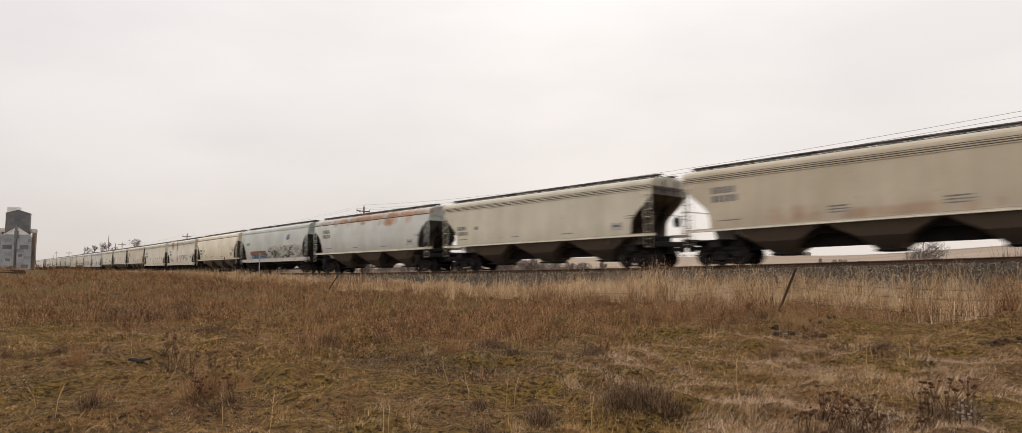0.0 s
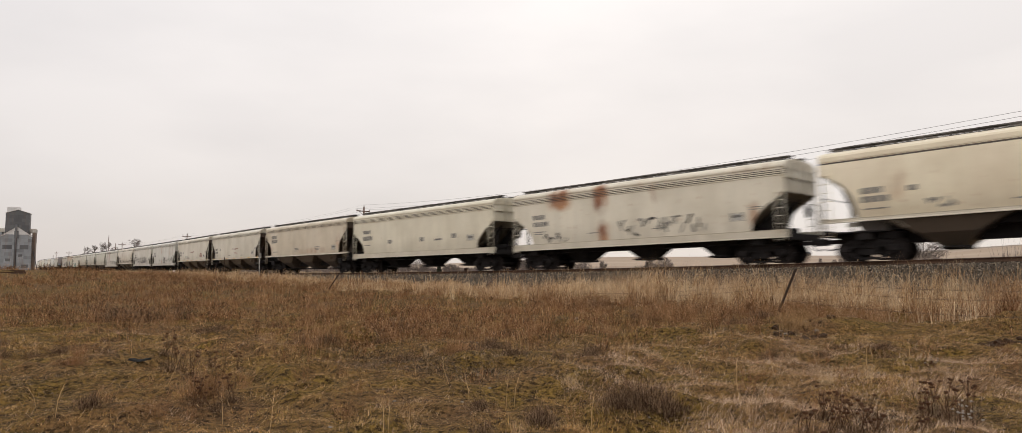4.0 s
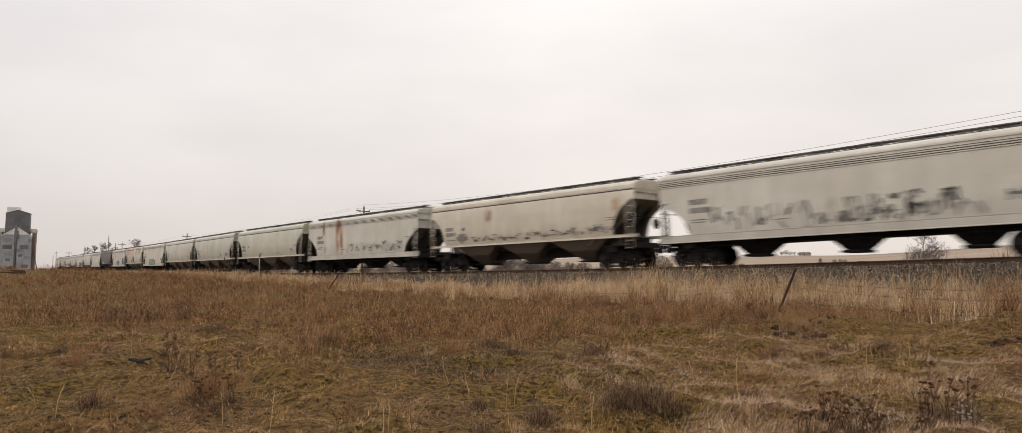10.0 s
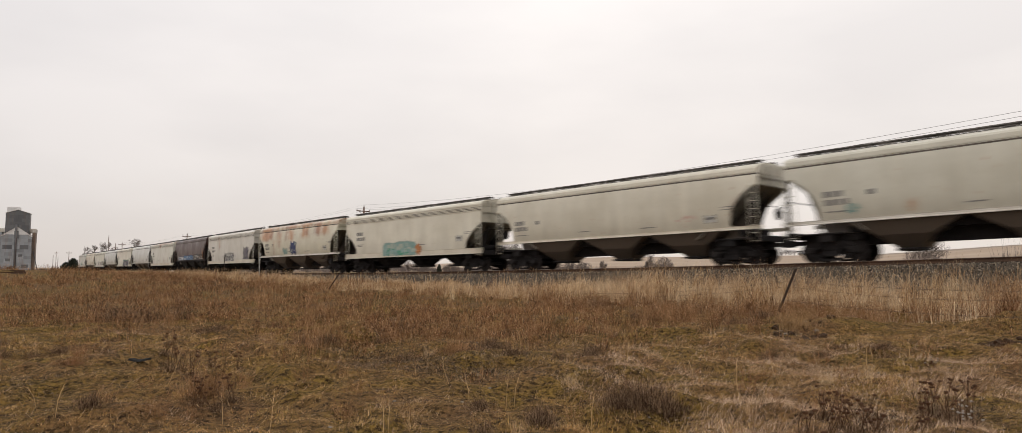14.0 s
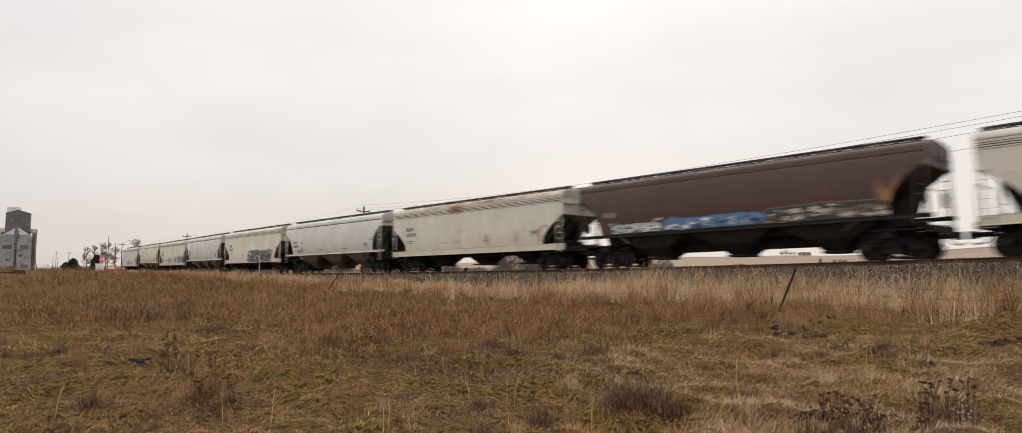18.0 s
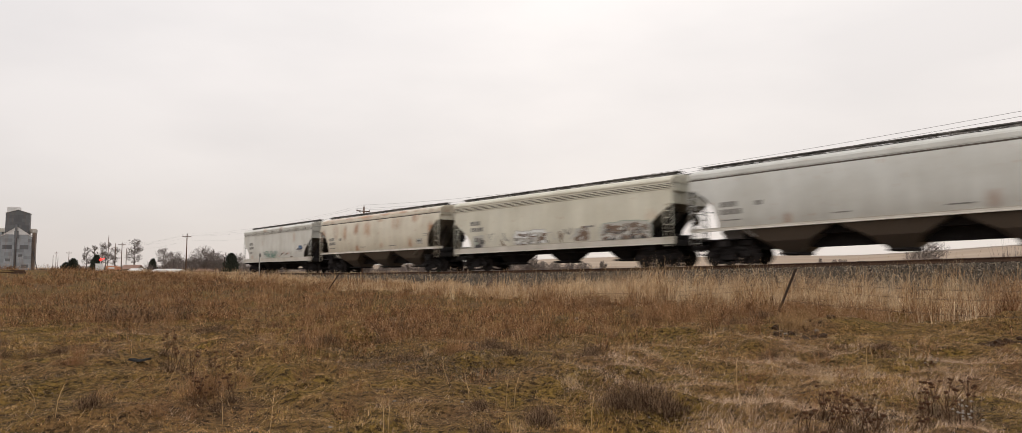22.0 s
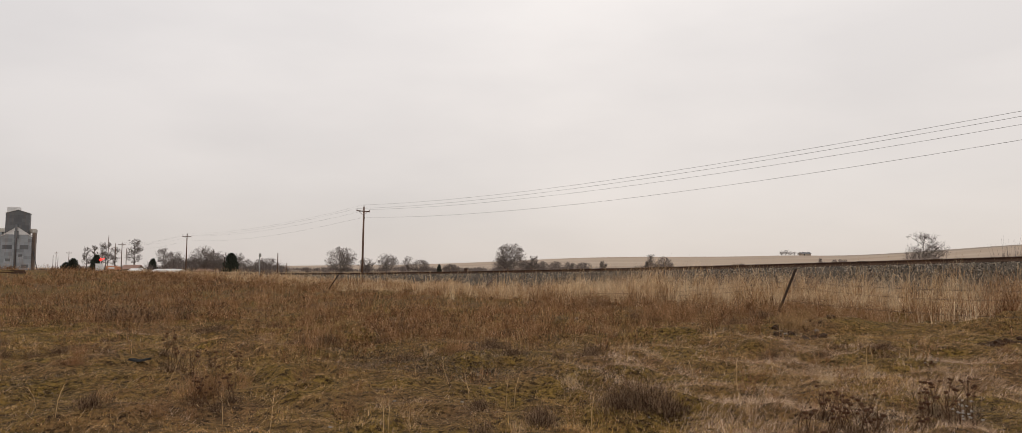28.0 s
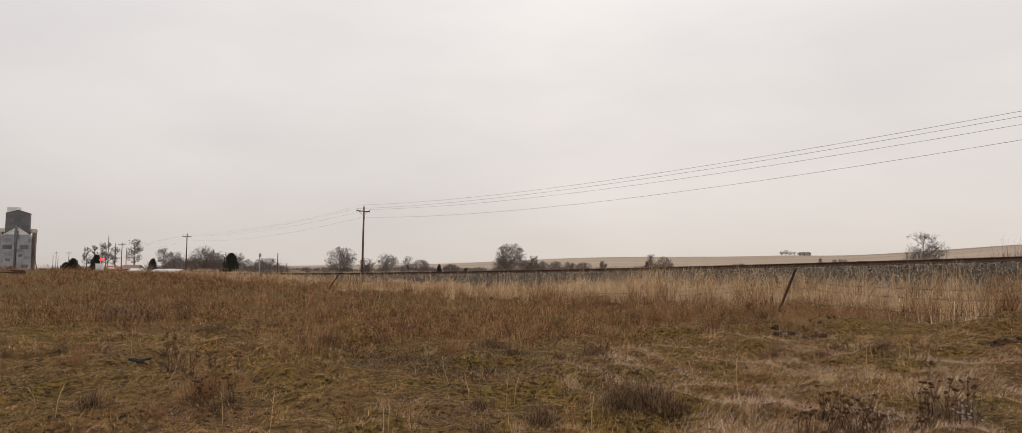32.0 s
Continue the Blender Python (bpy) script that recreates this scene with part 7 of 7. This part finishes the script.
def roof_slope(bm, x0, x1, y0, y1, eave, peak, over=0.35, th=0.12):
    xm = (x0 + x1) / 2
    for sx in (-1, 1):
        xe = xm + sx * ((x1 - x0) / 2 + over)
        ze = eave - over * (peak - eave) / ((x1 - x0) / 2)
        prism(bm, [(xm, peak + 0.02), (xe, ze + 0.02), (xe, ze + th + 0.02), (xm, peak + th + 0.02)], y0 - over, y1 + over)


def grain_elevator():
    x, y = at(27, 214.0)
    e = tagged(new("grain_elevator"), "old grey sheet-iron grain elevator with a dark headhouse", "grain elevator")
    e.matrix_world = pose(x, y, float(ground_z(x, y)) - 0.9, 0, 0, 31.0) @ Matrix.Diagonal((0.8, 0.8, 1.0, 1.0))
    bm = bmesh.new()
    gable(bm, -5.6, 5.6, -5.0, 6.5, 0, 13.2, 16.4)
    part("bin_house", bm, M_SHEET, e, "galvanised sheet-iron bin house")
    bm = bmesh.new()
    roof_slope(bm, -5.6, 5.6, -5.0, 6.5, 13.2, 16.4)
    part("bin_roof", bm, M_ROOF, e, "pale sheet-iron gable roof")
    bm = bmesh.new()
    prism(bm, [(-5.6, 12.9), (0, 15.9), (5.6, 12.9), (5.6, 13.25), (0, 16.45), (-5.6, 13.25)], -5.12, -5.004)
    prism(bm, [(-4.2, 13.7), (4.2, 13.7), (0, 16.0)], -5.08, -5.003)
    part("gable_panel", bm, M_SHEET_PALE, e, "white-painted gable boards")
    for sx in (-1, 1):
        bm = bmesh.new()
        x0, x1 = sorted((sx * 5.6, sx * 6.9))
        box(bm, x0, x1, -2.5, 6.4, 0, 14.6)
        part("annex", bm, M_SHEET_BROWN if sx > 0 else M_SHEET, e)
        bm = bmesh.new()
        x0, x1 = sorted((sx * 4.2, sx * 7.1))
        box(bm, x0, x1, -2.7, 6.6, 14.6, 15.9)
        part("annex_roof", bm, M_ROOF, e, "pale sheet-iron shed roof")
    bm = bmesh.new()
    gable(bm, -4.5, 4.5, -3.4, 5.0, 13.5, 21.4, 22.6)
    part("headhouse", bm, M_SHEET_DARK, e, "dark weathered sheet-iron headhouse")
    bm = bmesh.new()
    roof_slope(bm, -4.5, 4.5, -3.4, 5.0, 21.4, 22.6, 0.2)
    part("headhouse_roof", bm, M_ROOF, e)
    bm = bmesh.new()
    box(bm, -4.3, 0.6, -0.5, 4.4, 21.8, 23.7)
    part("cupola", bm, M_SHEET_PALE, e, "small pale cupola on the headhouse")
    bm = bmesh.new()
    tube(bm, [(-0.3, -5.25, 0.4), (-0.3, -5.25, 16.0), (-0.3, -3.9, 17.2)], 0.42, 8)
    part("grain_spout", bm, M_SHEET_DARK, e, "vertical rusty grain spout")
    bm = bmesh.new()
    box(bm, -0.9, 0.7, -5.6, -5.0, 12.3, 15.0)
    part("spout_box", bm, M_SHEET_DARK, e)
    for wx, wz, w, h in ((-3.3, 9.2, 3.4, 1.5), (2.9, 9.2, 3.2, 1.5), (-2.9, 4.6, 1.8, 1.0), (1.6, 6.2, 1.4, 0.9), (3.4, 2.4, 2.6, 1.2)):
        bm = bmesh.new()
        box(bm, wx - w / 2, wx + w / 2, -5.05, -4.98, wz - h / 2, wz + h / 2)
        part("patch_sheet", bm, M_SHEET_DARK, e)
    bm = bmesh.new()
    tube(bm, [(6.2, -2.6, 8.0), (7.6, -3.4, 3.0), (8.2, -3.6, 0.1)], 0.16, 6)
    part("load_spout", bm, M_SHEET_DARK, e)


grain_elevator()

# ---- signal, cabinet and sheds by the far crossing ----
M_WHITE = worn("dirty_white_paint", (0.50, 0.50, 0.49), (0.66, 0.655, 0.64), 1.5, 15)
M_ORANGE = worn("faded_orange_paint", (0.42, 0.17, 0.09), (0.55, 0.27, 0.17), 1.5, 15)
M_BRICK = worn("faded_red_roof", (0.20, 0.12, 0.09), (0.30, 0.19, 0.15), 0.8, 8)
M_WALL = worn("drab_wall_boards", (0.22, 0.18, 0.14), (0.32, 0.27, 0.22), 0.8, 8)
M_RED = bpy.data.materials.new("red_signal_lamp")
M_RED.use_nodes = True
M_RED.node_tree.nodes["Principled BSDF"].inputs["Base Color"].default_value = (0.8, 0.02, 0.01, 1)
M_RED.node_tree.nodes["Principled BSDF"].inputs["Emission Color"].default_value = (1.0, 0.012, 0.008, 1)
M_RED.node_tree.nodes["Principled BSDF"].inputs["Emission Strength"].default_value = 9.0


def signal():
    x, y = at(156, 205)
    s = tagged(new("railway_signal"), "railway signal mast showing a steady red lamp", "signal")
    s.matrix_world = pose(x, y, float(ground_z(x, y)), 0, 0, 40)
    bm = bmesh.new()
    tube(bm, [(0, 0, -0.1), (0, 0, 4.9)], 0.09, 8)
    part("mast", bm, M_WHITE, s)
    bm = bmesh.new()
    tube(bm, [(0, -0.3, 4.25), (0, -0.12, 4.25)], 0.5, 18)
    part("target_board", bm, M_DARK, s, "round black signal backboard")
    bm = bmesh.new()
    tube(bm, [(0, -0.42, 4.25), (0, -0.31, 4.25)], 0.34, 14)
    part("red_lamp", bm, M_RED, s, "glowing red lamp")
    bm = bmesh.new()
    tube(bm, [(0.85, -0.42, 4.4), (0.85, -0.31, 4.4)], 0.15, 12)
    part("red_lamp", bm, M_RED, s, "glowing red lamp")
    bm = bmesh.new()
    tube(bm, [(0, -0.2, 4.4), (0.85, -0.2, 4.4)], 0.05, 6)
    part("bracket", bm, M_WHITE, s)


signal()


def cabinet(px, d, w, h, mat, label, name="signal_cabinet"):
    x, y = at(px, d)
    c = tagged(new(name), label, "cabinet")
    c.matrix_world = pose(x, y, float(ground_z(x, y)), 0, 0, 20)
    bm = bmesh.new()
    box(bm, -w / 2, w / 2, -0.6, 0.6, 0.15, h, 0.03)
    part("housing", bm, mat, c)
    bm = bmesh.new()
    box(bm, -w / 2 - 0.1, w / 2 + 0.1, -0.7, 0.7, h, h + 0.12, 0.02)
    part("lid", bm, mat, c)
    bm = bmesh.new()
    box(bm, -w / 2 + 0.1, w / 2 - 0.1, -0.64, -0.604, 0.3, h - 0.15)
    part("door", bm, mat, c)
    bm = bmesh.new()
    box(bm, -w / 2 - 0.1, w / 2 + 0.1, -0.75, 0.75, -0.2, 0.15)
    part("plinth", bm, M_WALL, c)


cabinet(154.5, 204, 2.3, 2.7, M_WHITE, "white signal cabinet beside the track")


def machine(px, d):
    x, y = at(px, d)
    c = tagged(new("orange_trailer"), "faded orange and white trailer parked by the crossing", "trailer")
    c.matrix_world = pose(x, y, float(ground_z(x, y)), 0, 0, 10)
    bm = bmesh.new()
    box(bm, -1.8, 1.6, -0.9, 0.9, 0.5, 2.0, 0.15)
    part("body", bm, M_ORANGE, c)
    bm = bmesh.new()
    box(bm, -0.9, 1.0, -0.94, 0.94, 0.9, 1.6, 0.05)
    part("side_panel", bm, M_WHITE, c)
    bm = bmesh.new()
    box(bm, 1.7, 2.5, -0.7, 0.7, 0.6, 1.8, 0.1)
    part("cab", bm, M_ORANGE, c)
    for wx in (-1.1, 0.9, 2.3):
        for sy in (-0.95, 0.95):
            bm = bmesh.new()
            tube(bm, [(wx, sy - 0.12, 0.42), (wx, sy + 0.12, 0.42)], 0.42, 12)
            part("wheel", bm, M_DARK, c)


machine(174, 203)


def shed(px, d, w, depth, wall_h, roof_h, roof_mat, label, turn=0):
    x, y = at(px, d)
    s = tagged(new("shed"), label, "shed", "low sheds beyond the track")
    s.matrix_world = pose(x, y, float(ground_z(x, y)) - 0.1, 0, 0, turn)
    bm = bmesh.new()
    gable_x(bm, w, depth, wall_h, roof_h)
    part("wall", bm, M_WALL, s)
    bm = bmesh.new()
    for sy in (-1, 1):
        prism_y(bm, [(0, roof_h), (sy * (depth / 2 + 0.3), wall_h - 0.1), (sy * (depth / 2 + 0.3), wall_h + 0.05), (0, roof_h + 0.15)], -w / 2 - 0.3, w / 2 + 0.3)
    part("roof", bm, roof_mat, s)
    bm = bmesh.new()
    box(bm, -w * 0.2, -w * 0.2 + 1.6, -depth / 2 - 0.05, -depth / 2 + 0.02, 0, wall_h * 0.85)
    part("door", bm, M_DARK, s)


def gable_x(bm, w, depth, wall_h, roof_h):
    prism_y(bm, [(-depth / 2, 0), (depth / 2, 0), (depth / 2, wall_h), (0, roof_h), (-depth / 2, wall_h)], -w / 2, w / 2)


shed(215, 200, 4.7, 4, 0.5, 1.15, M_WHITE, "low white-roofed shed beyond the track")
shed(261, 175, 7.4, 5, 0.35, 1.0, M_WHITE, "long low shed with a pale metal roof")
shed(321, 185, 5.4, 5, 0.4, 1.05, M_BRICK, "low shed with a faded reddish roof")
shed(205, 225, 6, 5, 1.0, 2.4, M_BRICK, "drab low building with a faded red roof")
for px, d, h in ((83, 330, 8.4), (87.5, 320, 10.0), (90.5, 330, 7.6), (178, 240, 11.4), (427, 150, 5.1), (441, 150, 2.6), (167, 236, 14.2), (195, 235, 9.0)):
    x, y = at(px, d)
    p = tagged(new("thin_pole"), "distant thin dark wooden pole", "pole", "distant poles")
    p.matrix_world = pose(x, y, float(ground_z(x, y)))
    bm = bmesh.new()
    tube(bm, [(0, 0, -0.2), (0, 0, h)], [0.15, 0.1], 7)
    part("pole", bm, M_POLE, p)
    if px == 87.5:
        bm = bmesh.new()
        box(bm, -1.1, 1.1, -0.06, 0.06, h - 0.8, h - 0.62)
        part("crossarm", bm, M_POLE, p)
utility_pole(*at(107, 300), 9.5, 0.0)


def trackside_box(px, s, h):
    x, y, z = track(s, 2.6, 0.0)
    b = tagged(new("trackside_post"), "short rusty trackside marker post", "marker post", "trackside posts")
    b.matrix_world = pose(float(x), float(y), float(z) - 0.7)
    bm = bmesh.new()
    box(bm, -0.12, 0.12, -0.12, 0.12, 0, h, 0.02)
    part("post", bm, M_RAIL, b)
    bm = bmesh.new()
    box(bm, -0.15, 0.15, -0.14, 0.14, h, h + 0.16, 0.03)
    part("cap", bm, M_RAIL, b)


trackside_box(710, -4.6, 0.78)
trackside_box(1360, 22.6, 0.6)


def milepost(px, top, plate):
    """A thin post on the near shoulder of the track, in the direction px."""
    ss = np.linspace(-95, 30, 1200)
    x, y, z = track(ss, -2.7, 0.0)
    i = int(np.argmin(np.abs(784 + 1080 * x / y - px)))
    x, y, z = float(x[i]), float(y[i]), float(z[i]) - 0.75
    h = top * y - z + EYE[2]
    p = tagged(new("track_sign"), "thin pale steel signpost with a small plate beside the track" if plate else "thin dark steel marker rod beside the track", "sign post", "track signs")
    p.matrix_world = pose(x, y, z, 0, 0, 55)
    bm = bmesh.new()
    tube(bm, [(0, 0, -0.3), (0, 0, h)], 0.05 if plate else 0.035, 8)
    part("post", bm, M_GALV if plate else M_POST, p)
    if plate:
        bm = bmesh.new()
        box(bm, -0.13, 0.13, -0.08, -0.055, h - 0.3, h + 0.03, 0.01)
        part("sign_plate", bm, M_GALV, p, "small weathered sign plate seen from behind")


M_GALV = worn("weathered_galvanised_steel", (0.20, 0.195, 0.18), (0.34, 0.33, 0.31), 6, 30, 0.6)
milepost(399, 0.0195, True)
milepost(345, 0.0155, False)

# ---- far farmstead on the hill ----
for i, (px, d, h, w) in enumerate(((1199, 1085, 9, 9), (1205, 1085, 10.5, 11), (1211, 1090, 8, 9), (1218, 1085, 7, 7), (1230, 1085, 7, 12), (1239, 1085, 6.5, 11), (1226, 1095, 6, 10), (1257, 500, 6.5, 3.5), (1279, 480, 5.5, 5), (1288, 480, 6, 4))):
    x, y = at(px, d)
    place_tree(bare_tree(400 + i, h, w, 1.0 if i < 7 else 0.3, 1.0), x, y, "far leafless tree round a farmstead", i * 50.0)
shed(1234, 1080, 18, 10, 3.4, 5.6, M_SHEET_DARK, "distant grey farm building on the hill")

# ---- debris in the foreground ----
M_RUBBER = worn("black_rubber", (0.009, 0.0085, 0.008), (0.026, 0.024, 0.023), 8, 60, 0.95)
x, y = plan(221, 558)
bm = bmesh.new()
loft(bm, [(-0.07, 0.0), (-0.05, 0.03), (0.02, 0.045), (0.07, 0.02), (0.06, 0.0)], -0.17, 0.17, 6, closed=True)
for v in bm.verts:
    v.co.z += 0.04 * abs(math.sin(v.co.x * 9)) - 0.005
    v.co.y += 0.05 * math.sin(v.co.x * 6)
ob = tagged(new("tyre_scrap", mesh_of("tyre_scrap", bm, M_RUBBER)), "curled scrap of black tyre rubber in the turf", "debris")
ob.matrix_world = pose(x, y, float(ground_z(x, y)) + 0.005, 0, 0, -15) @ Matrix.Diagonal((0.8, 0.8, 0.75, 1.0))
M_PEBBLE = worn("pale_field_stone", (0.13, 0.105, 0.08), (0.27, 0.235, 0.195), 12, 60, 0.9)
rng = random.Random(77)
for i in range(46):
    px, py = rng.uniform(20, 1540), 480 + 180 * rng.random() ** 0.8
    if i < 12:
        px, py = 1190 + rng.uniform(0, 75), 500 + rng.uniform(0, 20)
    elif i < 20:
        px, py = 790 + rng.uniform(0, 110), 476 + rng.uniform(0, 12)
    x, y = plan(px, py)
    bm = bmesh.new()
    bmesh.ops.create_icosphere(bm, subdivisions=2, radius=rng.uniform(0.01, 0.026) * (1.0 if i >= 20 else 2.4))
    for v in bm.verts:
        v.co *= 1 + 0.28 * noise.noise(v.co * 40 + Vector((i, 0, 0)))
        v.co.z *= 0.6
    ob = tagged(new("field_stone", mesh_of("field_stone", bm, M_PEBBLE)), "small pale stone lying in the turf", "stone", "loose field stones")
    ob.matrix_world = pose(x, y, float(ground_z(x, y)) + 0.004, 0, 0, rng.uniform(0, 360))

# ---- a disused rail on the bank ----
for k, yy in enumerate((51.0, 52.6)):
    r = tagged(new("old_rail"), "disused rusty rail half buried in weeds on the bank", "rail", "disused rails")
    x = -0.735 * yy
    r.matrix_world = pose(x, yy, float(ground_z(x, yy)) - 0.1, 0, 0, -4)
    bm = bmesh.new()
    loft(bm, [(o, u + 0.172) for o, u in RAIL_FORM], -3.4, 2.6, 4, closed=True)
    part("rail", bm, M_RAIL, r)


# ---- motion ----
def wagon_pose(k, t):
    """Wagon k, counted from the last one, rests with both bogies on the rails."""
    s = SPEED * (t - 24.0) + CAR_PITCH * (k + 0.5) + REAR + SLACK.get(k, 0.0)
    a, b = Vector([float(c) for c in track(s - 6.95)]), Vector([float(c) for c in track(s + 6.95)])
    d = b - a
    m = (a + b) / 2
    return pose(m.x, m.y, m.z, 0, -math.degrees(math.asin(d.z / d.length)), math.degrees(math.atan2(d.y, d.x)))


REAR = 0.57
SLACK = {0: 0.1, 1: 0.35, 2: 0.5, 4: 0.2, 6: 0.1, 7: -0.1, 12: -0.1, 13: 0.1, 15: 0.1, 16: 0.25, 17: -0.12, 18: 0.2, 19: 0.3, 20: 0.3, 21: -0.2, 24: -0.1, 25: -0.15, 27: 0.22}      # play in the couplers, by wagon


def motions():
    first = {}
    for k, w in enumerate(WAGONS):
        walk(w, [(t, wagon_pose(k, t)) for t in range(33)])
        for bogie in [c for c in w.children if c.name.startswith("bogie")]:
            for axle in [c for c in bogie.children if c.name.startswith("wheelset")]:
                side = 1 if axle.location.x > 0 else -1
                if side not in first:
                    turn = math.degrees(SPEED / FPS / 0.457)
                    walk(axle, [(f / FPS, pose(side * 0.889, 0, 0.457) @ Matrix.Rotation(radians(turn * f), 4, "Y")) for f in range(32 * FPS + 1)])
                    first[side] = axle
                else:
                    axle.rotation_mode = "QUATERNION"
                    axle.animation_data_create()
                    axle.animation_data.action = first[side].animation_data.action
                    axle.animation_data.action_slot = first[side].animation_data.action_slot


motions()
